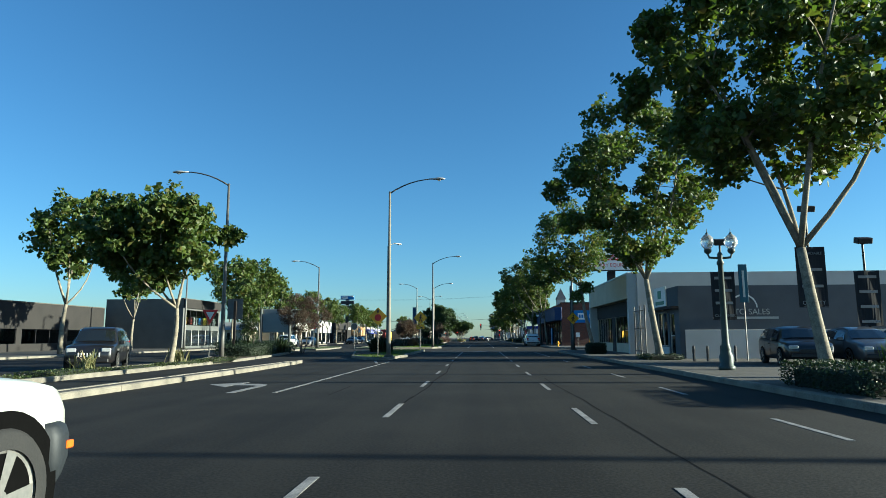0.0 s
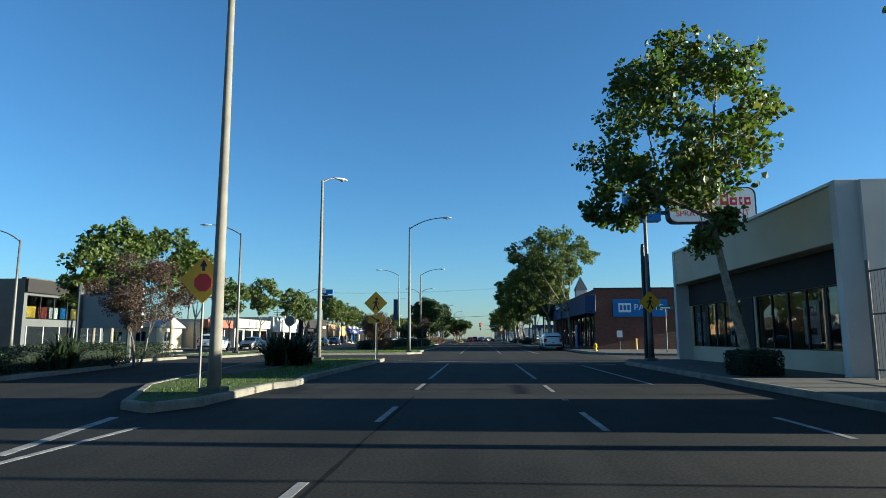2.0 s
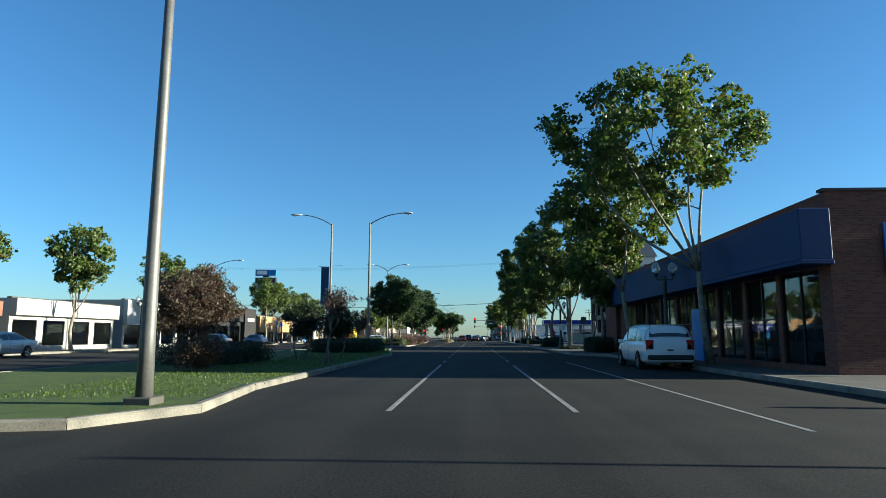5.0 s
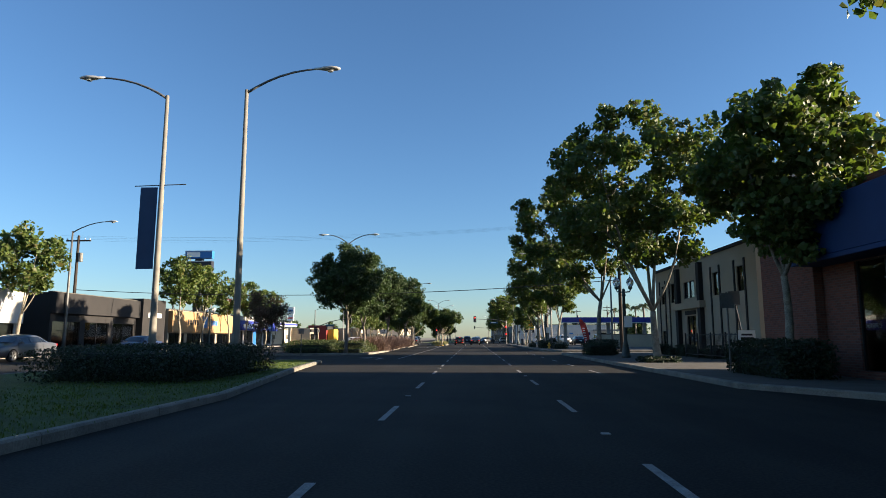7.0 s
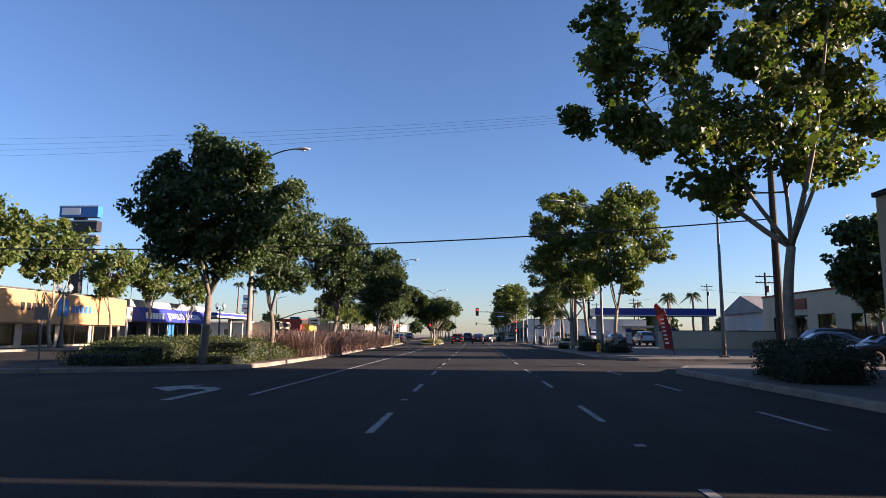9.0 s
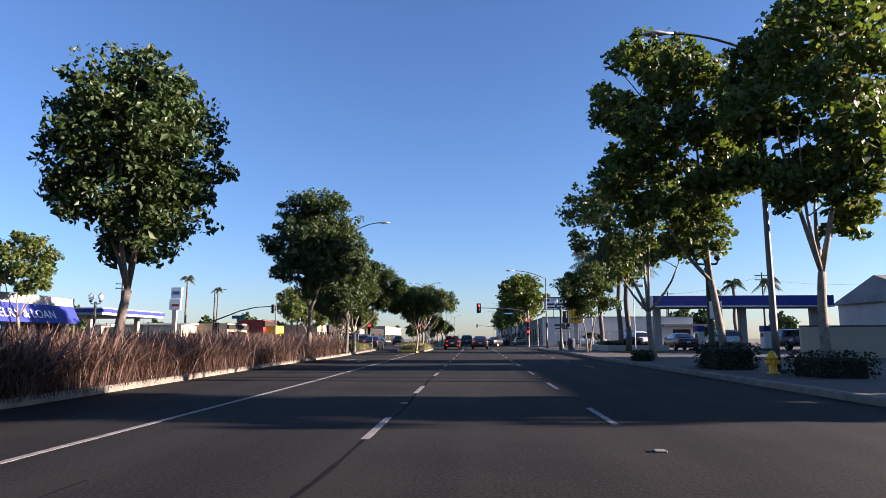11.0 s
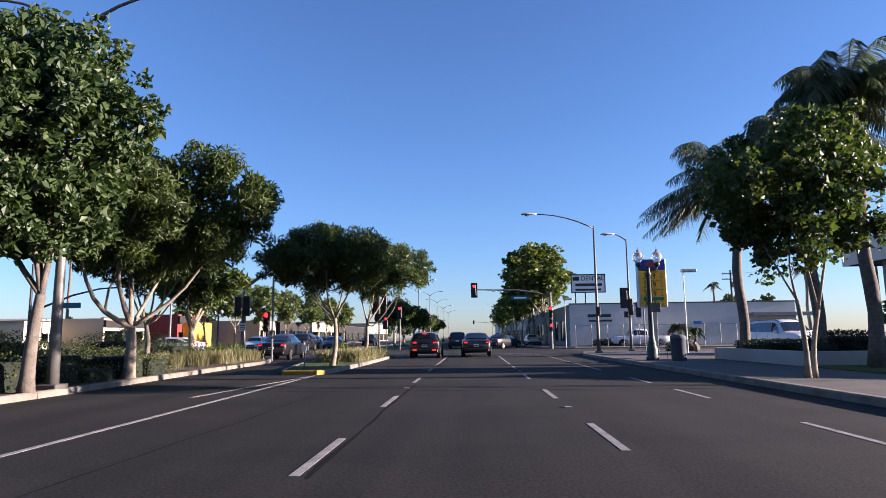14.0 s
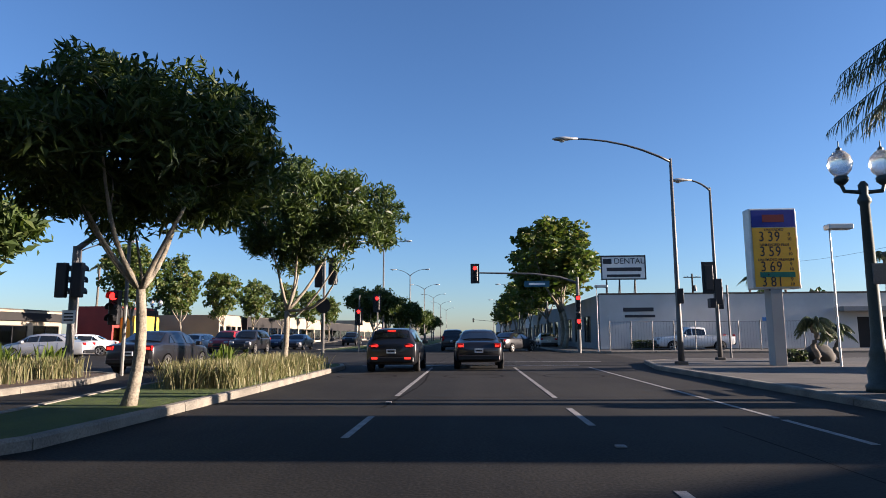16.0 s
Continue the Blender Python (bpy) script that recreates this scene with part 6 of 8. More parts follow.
for out, dep in ((0.0, -0.3),):
    a = [(HX - 0.0, HY1 - u, z) for u, z in ((3.9, HH - 0.05), (8.8, HH - 0.05), (6.35, HH + 0.85))]
    lo = [bm.verts.new(p) for p in a]
    hi = [bm.verts.new((p[0] + 0.3, p[1], p[2])) for p in a]
    bm.faces.new(lo)
    bm.faces.new(hi[::-1])
    for i in range(3):
        j = (i + 1) % 3
        bm.faces.new((lo[j], lo[i], hi[i], hi[j]))
part("gable", bm, TANWALL, b)
f.strip("eaves_board", 0, 3.9, HH, HH + 0.14, -0.3, 0.12, DARKWALL, b)
f.strip("eaves_board", 8.8, 14.4, HH, HH + 0.14, -0.3, 0.12, DARKWALL, b)
for sgn in (-1, 1):
    bm = bmesh.new()
    p, q = (HX - 0.1, HY1 - 6.35, HH + 0.92), (HX - 0.1, HY1 - 6.35 + sgn * 2.6, HH + 0.02)
    tube(bm, [p, q], 0.07, 4)
    part("verge_board", bm, DARKWALL, b)
e = Run((HX, HY0), (25, HY0), 0.25)
e.wall("wall", 0.1, HH, [], TANWALL, b)
Run((25, HY1), (HX, HY1)).wall("wall", 0.1, HH, [], TANWALL, b)
Run((25, HY0), (25, HY1)).wall("wall", 0.1, HH, [], TANWALL, b)
roof_slab(b, HX + 0.2, 24.8, HY0 + 0.2, HY1 - 0.2, 5.0)
closed_room(b, HX + 0.3, 24.7, HY0 + 0.3, HY1 - 0.3)
hall.matrix_basis = Matrix.Translation((0, 105.4 * (1 - HS), 1.25 * (1 - HS) + 0.12)) @ Matrix.Scale(HS, 4)

# cream restaurant set back behind its lot
b = thing("restaurant", label="cream stucco restaurant with red sign boards", category="building")
f = Run((27, 187), (27, 163), 0.25)
ops = [(2.0, 3.6, 0.2, 3.0), (5.5, 8.0, 1.0, 3.1), (9.5, 12.0, 1.0, 3.1), (14, 17, 1.0, 3.0), (18.5, 21, 1.0, 3.0)]
f.wall("wall", 0.1, 4.9, ops, CREAMWALL, b)
for q in ops:
    f.window(*q, 2, b, DARKWALL)
f.strip("parapet_cap", 0, 24, 4.9, 5.05, -0.3, 0.08, TILEROOF, b)
f.strip("sign_board", 4.6, 8.0, 3.6, 4.45, 0.01, 0.12, TILEROOF, b, "dull red sign board")
f.strip("sign_board", 15.0, 19.0, 3.5, 4.4, 0.01, 0.12, TILEROOF, b, "dull red sign board")
lettering("PIZZA", 0.6, at(26.86, 170.0, 3.95, FACE_W), WHITE, b)
e = Run((27, 163), (40, 163), 0.25)
e.wall("wall", 0.1, 4.9, [(2, 5, 1.0, 3.0), (7, 10, 1.0, 3.0)], CREAMWALL, b)
e.window(2, 5, 1.0, 3.0, 2, b, DARKWALL)
e.window(7, 10, 1.0, 3.0, 2, b, DARKWALL)
Run((40, 187), (27, 187)).wall("wall", 0.1, 4.9, [], CREAMWALL, b)
Run((40, 163), (40, 187)).wall("wall", 0.1, 4.9, [], CREAMWALL, b)
roof_slab(b, 27.2, 39.8, 163.2, 186.8, 4.5)
box("roof_unit", (31, 33, 172, 174, 4.5, 5.5), LAMPHEAD, b)
low = Run((16.5, 184.5), (26.9, 184.5), 0.2)
wl = thing("boundary_wall", label="low beige block wall beside the lot", category="wall", kind="structure")
low.wall("wall", 0.1, 1.75, [], CREAMWALL, wl)
low.strip("coping", 0, 10.4, 1.75, 1.82, -0.23, 0.03, CONCRETE, wl)


def house(x, y, w, d, h, rise, wallm, roofm, label, ridge_x=True):
    """A small pitched-roof house: walls, roof, window and door."""
    home = thing("house", x, y, 0.0, label, "house")
    r1 = Run((-w / 2, -d / 2), (w / 2, -d / 2), 0.2)
    r1.wall("wall", 0, h, [(w * 0.15, w * 0.35, 1.0, 2.1), (w * 0.6, w * 0.8, 1.0, 2.1)], wallm, home)
    r1.window(w * 0.15, w * 0.35, 1.0, 2.1, 2, home, WHITE)
    r1.window(w * 0.6, w * 0.8, 1.0, 2.1, 2, home, WHITE)
    for p, q in (((w / 2, -d / 2), (w / 2, d / 2)), ((w / 2, d / 2), (-w / 2, d / 2)), ((-w / 2, d / 2), (-w / 2, -d / 2))):
        rr = Run(p, q, 0.2)
        rr.wall("wall", 0, h, [(rr.len * 0.3, rr.len * 0.55, 1.0, 2.1)], wallm, home)
        rr.window(rr.len * 0.3, rr.len * 0.55, 1.0, 2.1, 2, home, WHITE)
    bm = bmesh.new()
    o = 0.4
    if ridge_x:
        vs = [(-w / 2 - o, -d / 2 - o, h), (w / 2 + o, -d / 2 - o, h), (w / 2 + o, d / 2 + o, h), (-w / 2 - o, d / 2 + o, h), (-w / 2 - o, 0, h + rise), (w / 2 + o, 0, h + rise)]
        fs = ((0, 1, 5, 4), (2, 3, 4, 5), (0, 4, 3), (1, 2, 5), (3, 2, 1, 0))
    else:
        vs = [(-w / 2 - o, -d / 2 - o, h), (w / 2 + o, -d / 2 - o, h), (w / 2 + o, d / 2 + o, h), (-w / 2 - o, d / 2 + o, h), (0, -d / 2 - o, h + rise), (0, d / 2 + o, h + rise)]
        fs = ((0, 4, 5, 3), (1, 2, 5, 4), (0, 1, 4), (2, 3, 5), (3, 2, 1, 0))
    v = [bm.verts.new(p) for p in vs]
    for q in fs:
        bm.faces.new([v[i] for i in q])
    part("roof", bm, roofm, home)
    return home


house(36.5, 202.0, 10, 12, 4.0, 2.1, WHITEWALL, ROOFING, "white house with dark gabled roof behind the lot")
house(47, 206, 10, 10, 3.4, 1.8, WHITEWALL, TILEROOF, "white bungalow with brown roof")

# filling station
b = thing("filling_station_canopy", label="blue-edged filling station canopy on grey columns", category="canopy")
CX0, CX1, CY0, CY1, CZ0, CZ1 = 14.4, 29.0, 204.0, 207.6, 3.72, 4.66
# the slab's dark brown paints in the shade under the canopy
box("canopy_roof", (CX0 + 0.1, CX1 - 0.1, CY0 + 0.1, CY1 - 0.1, CZ0 + 0.05, CZ1 - 0.1), DARKWALL, b, "canopy slab with its underside's shade put in as dark brown", 0.02)
for q, m in (((CX0 + 0.06, CX1 - 0.06, CY0, CY0 + 0.09, CZ0, CZ1), NAVY), ((CX0, CX0 + 0.05, CY0, CY1, CZ0, CZ1), WHITE), ((CX1 - 0.05, CX1, CY0, CY1, CZ0, CZ1), NAVY), ((CX0 + 0.06, CX1 - 0.06, CY1 - 0.09, CY1, CZ0, CZ1), NAVY)):
    box("fascia", q, m, b, "", 0.0)
box("fascia_lip", (CX0, CX1, CY0 - 0.05, CY0 - 0.002, CZ0, CZ0 + 0.12), LAMPHEAD, b, "", 0.0)
for cx in (15.2, 22.3, 28.2):
    box("column", (cx - 0.27, cx + 0.27, 205.5, 206.1, 0.1, CZ0 + 0.06), DULLWALL, b, "", 0.03)


def fuel_pump(x, y):
    home = thing("fuel_pump", x, y, 0.15, "white and blue fuel pump under the canopy", "fuel pump", "fuel pumps")
    box("kerb_island", (-0.6, 0.6, -1.2, 1.2, 0, 0.15), CONCRETE, home)
    box("body", (-0.28, 0.28, -0.45, 0.45, 0.15, 1.6), WHITE, home, "", 0.04)
    box("head_panel", (-0.3, 0.3, -0.47, 0.47, 1.6, 2.1), NAVY, home, "", 0.03)
    box("display", (-0.29, 0.29, -0.25, 0.25, 1.15, 1.45), DARKMETAL, home, "", 0.0)


for px, py in ((19.2, 207.3), (24.8, 207.3)):
    fuel_pump(px, py)


planter = thing("planter", label="low tan block planter round the palm trunks", category="planter")
for q in ((10.5, 15.4, 203.3, 203.55), (10.5, 14.4, 210.6, 210.85), (10.5, 10.75, 203.56, 210.59), (15.15, 15.4, 203.56, 203.9)):
    box("block_wall", (*q, 0.1, 0.62), DULLWALL, planter, "", 0.02)
box("soil", (10.76, 14.1, 203.56, 210.59, 0.1, 0.5), SOIL, planter, "dark planting soil", 0.0)
strip = box("lawn_strip", (10.4, 14.6, 198.4, 203.28, 0.1, 0.185), LAWN)
tagged(strip, "narrow strip of rough lawn before the planter", "lawn", "", "structure")


def lot_lamp(x, y, h, label, head=0.45):
    home = thing("lot_lamp", x, y, 0.15, label, "lamp post", "lot lamps")
    bm = bmesh.new()
    tube(bm, [(0, 0, -0.05), (0, 0, h)], [0.04, 0.03], 8)
    part("pole", bm, LAMPHEAD, home)
    box("lamp_box", (-0.1, head * 1.6, -0.2, 0.2, h - 0.08, h + 0.1), LAMPHEAD, home, "", 0.03)


lot_lamp(11.2, 197.2, 4.8, "pale lot lamp post with flat box head")
lot_lamp(12.3, 219.7, 4.7, "pale lot lamp post beside the price sign")
lot_lamp(8.6, 233.5 + 8.2, 4.4, "pale lot lamp post past the crossing")

# price sign
b = thing("price_sign", label="tall yellow fuel price sign on a grey pedestal", category="sign")
box("pedestal", (10.45, 10.85, 220.3, 220.8, 0.1, 2.8), DULLWALL, b)
box("case", (9.85, 11.5, 220.25, 220.75, 2.8, 5.65), LAMPHEAD, b, "", 0.03)
box("face", (9.93, 11.42, 220.22, 220.249, 2.87, 4.95), SIGNYELLOW, b, "yellow price panel", 0)
box("face_top", (9.93, 11.42, 220.22, 220.249, 4.98, 5.58), NAVY, b, "blue head panel", 0)
box("bar", (10.3, 11.05, 220.21, 220.219, 5.15, 5.42), REDWALL, b, "", 0)
for k, num in enumerate(("3.39", "3.59", "3.69", "3.81")):
    z = 4.62 - 0.53 * k
    for ch, off in zip(num, (-0.27, -0.115, 0.04, 0.27)):
        lettering(ch, 0.5, at(10.5 + off, 220.205, z if ch != "." else z - 0.15, FACE_S) @ Matrix.Diagonal((0.8, 1.0, 1.0, 1.0)), INK, b)
    lettering("9", 0.17, at(11.18, 220.205, z + 0.09, FACE_S), INK, b)
    lettering("10", 0.15, at(11.18, 220.205, z - 0.08, FACE_S), INK, b)
for k, wd in enumerate(("UNLEADED", "UNLEADED PLUS", "UNLEADED PREMIUM")):
    lettering(wd, 0.13, at(10.67, 220.205, 4.87 - 0.53 * k, FACE_S), INK, b)
box("green_panel", (10.1, 11.3, 220.21, 220.219, 3.2, 3.38), SIGNGREEN, b, "", 0)
bin_ = thing("litter_bin", 8.4, 209.0, 0.15, "dark round litter bin on the pavement", "litter bin")
bm = bmesh.new()
lathe(bm, [(0.27, 0), (0.3, 0.05), (0.3, 0.85), (0.33, 0.88), (0.3, 0.98), (0.18, 1.05)], 14)
part("body", bm, SLATEWALL, bin_, "", True)
bench = thing("bench", 9.1, 211.6, 0.15, "low dark slatted metal bench on the pavement", "bench")
for k in range(4):
    box("seat_slat", (-0.22 + 0.11 * k, -0.13 + 0.11 * k, -0.7, 0.7, 0.42, 0.45), DARKMETAL, bench, "", 0.006)
for k in range(3):
    box("back_slat", (0.22, 0.25, -0.7, 0.7, 0.52 + 0.13 * k, 0.6 + 0.13 * k), DARKMETAL, bench, "", 0.006)
for sy in (-0.6, 0.6):
    bm = bmesh.new()
    tube(bm, [(-0.2, sy, 0.0), (-0.2, sy, 0.42), (0.2, sy, 0.42), (0.27, sy, 0.9)], 0.02, 6)
    tube(bm, [(0.2, sy, 0.0), (0.2, sy, 0.42)], 0.02, 6)
    part("leg", bm, DARKMETAL, bench)

# long white building past the crossing, with roof sign and fence
b = thing("white_building", label="long white painted block building with roof sign", category="building")
w = Run((9.8, 247), (32, 247), 0.3)
w.wall("wall", 0.1, 4.3, [(19.2, 21.8, 0.2, 2.5)], WHITEWALL, b)
w.strip("shutter", 19.2, 21.8, 0.2, 2.5, -0.2, -0.15, DARKWALL, b)
w.strip("parapet_cap", 0, 22.2, 4.3, 4.42, -0.34, 0.05, CONCRETE, b)
w.strip("canopy", 17.6, 24.0, 2.9, 3.25, 0.0, 1.2, GREYWALL, b)
f = Run((9.8, 300), (9.8, 247), 0.3)
f.wall("wall", 0.1, 4.3, [(5 * k + 1, 5 * k + 4.2, 0.6, 2.8) for k in range(10)], GREYWALL, b)
for k in range(10):
    f.window(5 * k + 1, 5 * k + 4.2, 0.6, 2.8, 2, b, DARKMETAL)
Run((32, 247), (32, 300)).wall("wall", 0.1, 4.3, [], WHITEWALL, b)
Run((32, 300), (9.8, 300)).wall("wall", 0.1, 4.3, [], WHITEWALL, b)
roof_slab(b, 10.1, 31.7, 247.3, 299.7, 4.0)
box("sign_board", (10.2, 13.6, 247.6, 247.75, 5.55, 7.4), WHITE, b, "white roof sign board with black border")
for q in ((10.15, 13.65, 247.58, 247.6, 7.3, 7.42), (10.15, 13.65, 247.58, 247.6, 5.5, 5.6), (10.15, 10.25, 247.58, 247.6, 5.5, 7.4), (13.55, 13.65, 247.58, 247.6, 5.5, 7.4)):
    box("border", q, INK, b, "", 0)
lettering("DENTAL", 0.62, at(12.35, 247.57, 6.95, FACE_S), INK, b)
box("bar", (10.35, 11.0, 247.57, 247.59, 6.75, 7.15), INK, b, "", 0)
box("bar", (10.6, 13.3, 247.57, 247.59, 6.18, 6.46), INK, b, "", 0)
box("bar", (10.6, 13.2, 247.57, 247.59, 5.72, 5.92), INK, b, "", 0)
for lx in (10.6, 11.6, 12.8):
    bm = bmesh.new()
    tube(bm, [(lx, 247.7, 4.0), (lx, 247.7, 5.6)], 0.05, 6)
    tube(bm, [(lx + 0.2, 249.2, 4.0), (lx, 247.8, 5.6)], 0.04, 6)
    part("sign_leg", bm, DARKMETAL, b)
for q in ((11.6, 13.9, 3.0, 3.3), (11.7, 14.0, 2.55, 2.75), (22.0, 22.8, 2.2, 2.5)):
    box("bar", (q[0], q[1], 246.96, 246.99, q[2], q[3]), SIGNBLUE if q[0] > 20 else INK, b, "", 0)
fence = thing("chain_link_fence", label="tall chain-link fence before the white building", category="fence")
for k in range(11):
    bm = bmesh.new()
    tube(bm, [(9.8 + 1.5 * k, 243.6, 0.1), (9.8 + 1.5 * k, 243.6, 2.2)], 0.035, 6)
    part("post", bm, STEEL, fence)
for z in (0.25, 2.15):
    bm = bmesh.new()
    tube(bm, [(9.8, 243.6, z), (24.8, 243.6, z)], 0.02, 5)
    part("rail", bm, STEEL, fence)
bm = bmesh.new()
for k in range(75):
    tube(bm, [(9.8 + 0.2 * k, 243.6, 0.25), (9.8 + 0.2 * k, 243.6, 2.15)], 0.006, 3, False)
part("mesh", bm, STEEL, fence)


def shop(side, x, y0, y1, h, depth, wallm, label, bays=3, fascia=None, fz=None, win=(0.5, 2.6), glass=None):
    """A plain shop with a glazed front towards the road; side -1 faces -x, +1 faces +x."""
    home = thing("shop", label=label, category="building")
    f = Run((x, y1), (x, y0), 0.25) if side < 0 else Run((x, y0), (x, y1), 0.25)
    L = y1 - y0
    step = L / bays
    ops = [(step * k + 0.35, step * (k + 1) - 0.35, *win) for k in range(bays)]
    f.wall("wall", 0.1, h, ops, wallm, home)
    for q in ops:
        f.window(*q, max(1, int((q[1] - q[0]) / 1.5)), home, DARKMETAL)
    if fascia is not None:
        f.strip("fascia", 0, L, fz[0], fz[1], 0.003, fz[2], fascia, home)
    f.strip("parapet_cap", 0, L, h, h + 0.1, -0.3, 0.06, CONCRETE, home)
    back = x + depth if side < 0 else x - depth
    lo, hi = min(x, back), max(x, back)
    Run((lo, y0), (hi, y0)).wall("wall", 0.1, h, [], wallm, home)
    Run((hi, y1), (lo, y1)).wall("wall", 0.1, h, [], wallm, home)
    (Run((hi, y0), (hi, y1)) if side < 0 else Run((lo, y1), (lo, y0))).wall("wall", 0.1, h, [], wallm, home)
    roof_slab(home, lo + 0.2, hi - 0.2, y0 + 0.2, y1 - 0.2, h - 0.3)
    closed_room(home, lo + 0.3, hi - 0.3, y0 + 0.3, y1 - 0.3)
    return home, f


for k, (y0, y1, h, m, txt) in enumerate([(302, 320, 5.5, WHITEWALL, "white"), (321, 340, 4.6, CREAMWALL, "cream"), (342, 372, 6.0, GREYWALL, "grey"), (374, 410, 5.0, TANWALL, "tan"), (425, 470, 6.5, WHITEWALL, "white")]):
    shop(-1, 10.2, y0, y1, h, 14, m, "distant low %s shop row" % txt, 4)

# ---- buildings on the left-hand side ----
FX = -32.6
hm, f = shop(1, -33.4, 75.4, 85.5, 5.7, 9, SHOPGREY, "grey two-storey shop with posters in its windows", 1, DARKWALL, (4.7, 5.7, 0.25), (2.75, 4.5))
for k in range(7):
    box("window_poster", (-33.62, -33.61, 76.0 + 1.28 * k, 77.0 + 1.28 * k, 2.85, 3.7), (YELLOWWALL, REDWALL, WHITE, SIGNBLUE)[k % 4], hm, "bright window poster", 0)
f.strip("ground_window_band", 0.4, 9.8, 0.4, 2.2, 0.003, 0.03, TINT, hm, "dark ground floor glazing")
for k in range(6):
    f.strip("mullion", 0.4 + 1.85 * k, 0.5 + 1.85 * k, 0.4, 2.2, 0.031, 0.06, LAMPHEAD, hm)
shop(1, -42, 55, 74.5, 4.6, 12, DARKWALL, "low dark grey workshop behind the trees", 3, None, None, (0.8, 2.2))
shop(1, -40, 30, 53, 3.6, 12, DARKWALL, "low dark brown building behind a fence", 3, None, None, (0.8, 2.0))
hm = thing("blank_billboard", label="pale blank panel on two dark posts beside the median", category="billboard")
box("panel", (-19.0, -15.9, 59.8, 59.95, 1.75, 3.75), DULLWALL, hm)
for px in (-18.9, -16.4):
    bm = bmesh.new()
    tube(bm, [(px, 59.7, 0.0), (px, 59.7, 3.8)], 0.12, 8)
    part("post", bm, SHOPGREY, hm)
house(-38.5, 102, 6, 6, 2.5, 1.2, CREAMWALL, ROOFING, "small cream cottage with grey gabled roof")
hm, f = shop(1, -33.5, 105.5, 113, 3.3, 9, CREAMWALL, "small cream shop with red tile awning", 2)
f.strip("tile_awning", -0.2, 7.7, 2.6, 3.6, 0.0, 1.0, TILEROOF, hm, "sloping red tile awning")
shop(1, FX, 114, 127, 3.9, 10, DULLWALL, "white shop row in full sun", 4, DULLWALL, (2.7, 3.9, 0.5), (0.5, 2.4))
shop(1, FX, 128.5, 142.6, 4.6, 10, DULLWALL, "white shop row with dark openings", 4, WHITEWALL, (2.3, 4.6, 0.4), (0.4, 2.4))
shop(1, FX, 146, 158.5, 4.8, 10, DARKWALL, "dark brown shop with flat roof", 3, DARKWALL, (3.2, 4.8, 0.4), (0.4, 2.6))
hm = thing("corner_block", label="tall dark corner wall with a small white sign", category="building")
box("wall", (-38, -32.2, 159.0, 163.5, 0.1, 5.1), DARKWALL, hm)
box("sign_plate", (-32.19, -32.15, 160.0, 162.6, 3.3, 3.75), WHITE, hm, "white sign plate", 0)
hm, f = shop(1, FX, 165, 182.2, 4.3, 10, TANWALL, "tan shop row with broad sign fascia", 4, OCHREWALL, (1.9, 4.2, 0.5), (0.3, 1.8))
f.strip("sign_panel", 7.6, 8.9, 2.5, 3.8, 0.505, 0.53, SIGNBLUE, hm, "blue-green square sign panel")
for k in range(5):
    f.strip("letter_shape", 9.3 + 0.55 * k, 9.68 + 0.55 * k, 2.8, 3.35, 0.505, 0.53, SIGNBLUE, hm)
for k in range(5):
    f.strip("letter_shape", 3.6 + 0.6 * k, 4.0 + 0.6 * k, 2.8, 3.35, 0.505, 0.53, DARKWALL, hm)
hm, f = shop(1, FX, 183.2, 200, 4.3, 10, DULLWALL, "white jewelry shop with long navy awning", 4, DULLWALL, (3.7, 4.35, 0.25), (0.4, 2.3))
bm = bmesh.new()
f.block(bm, 1.0, 16.4, 2.35, 3.7, 0.0, 1.2, 0.0)
for v in bm.verts:
    if v.co.z > 3 and v.co.x > FX + 0.6:
        v.co.x -= 0.75
part("awning", bm, NAVY, hm, "navy blue cloth awning")
lettering("JEWELRY & LOAN", 0.95, Matrix.Translation((FX + 1.0, 193.0, 2.95)) @ Euler((radians(62), 0, radians(90))).to_matrix().to_4x4(), WHITE, hm)
for k in range(6):
    f.strip("letter_shape", 1.6 + 0.62 * k, 2.05 + 0.62 * k, 2.6, 3.2, 0.9, 1.06, WHITE, hm)
f.strip("blue_door", 8.1, 9.3, 0.2, 2.3, 0.01, 0.1, SIGNBLUE, hm)
# flags on the roof
for k, fy in enumerate((178.5, 181.2, 185.5, 190.0)):
    fl = thing("roof_flag", FX - 1.0, fy, 4.3, "striped flag flying from a roof pole", "flag", "roof flags")
    bm = bmesh.new()
    tube(bm, [(0, 0, -0.3), (0, 0, 2.4)], 0.025, 6)
    part("pole", bm, STEEL, fl)
    for s in range(7):
        bm = bmesh.new()
        n = 8
        rows = [[bm.verts.new((0.03 + 0.22 * i, 0.12 * math.sin(i * 1.1 + s * 0.1), 2.3 - 0.13 * s - dz - 0.035 * i)) for i in range(n)] for dz in (0, 0.13)]
        for i in range(n - 1):
            bm.faces.new((rows[0][i], rows[0][i + 1], rows[1][i + 1], rows[1][i]))
        part("stripe", bm, FLAGRED if s % 2 == 0 else WHITE, fl)
    box("canton", (0.03, 0.75, -0.16, -0.14, 1.8, 2.3), NAVY, fl, "", 0)
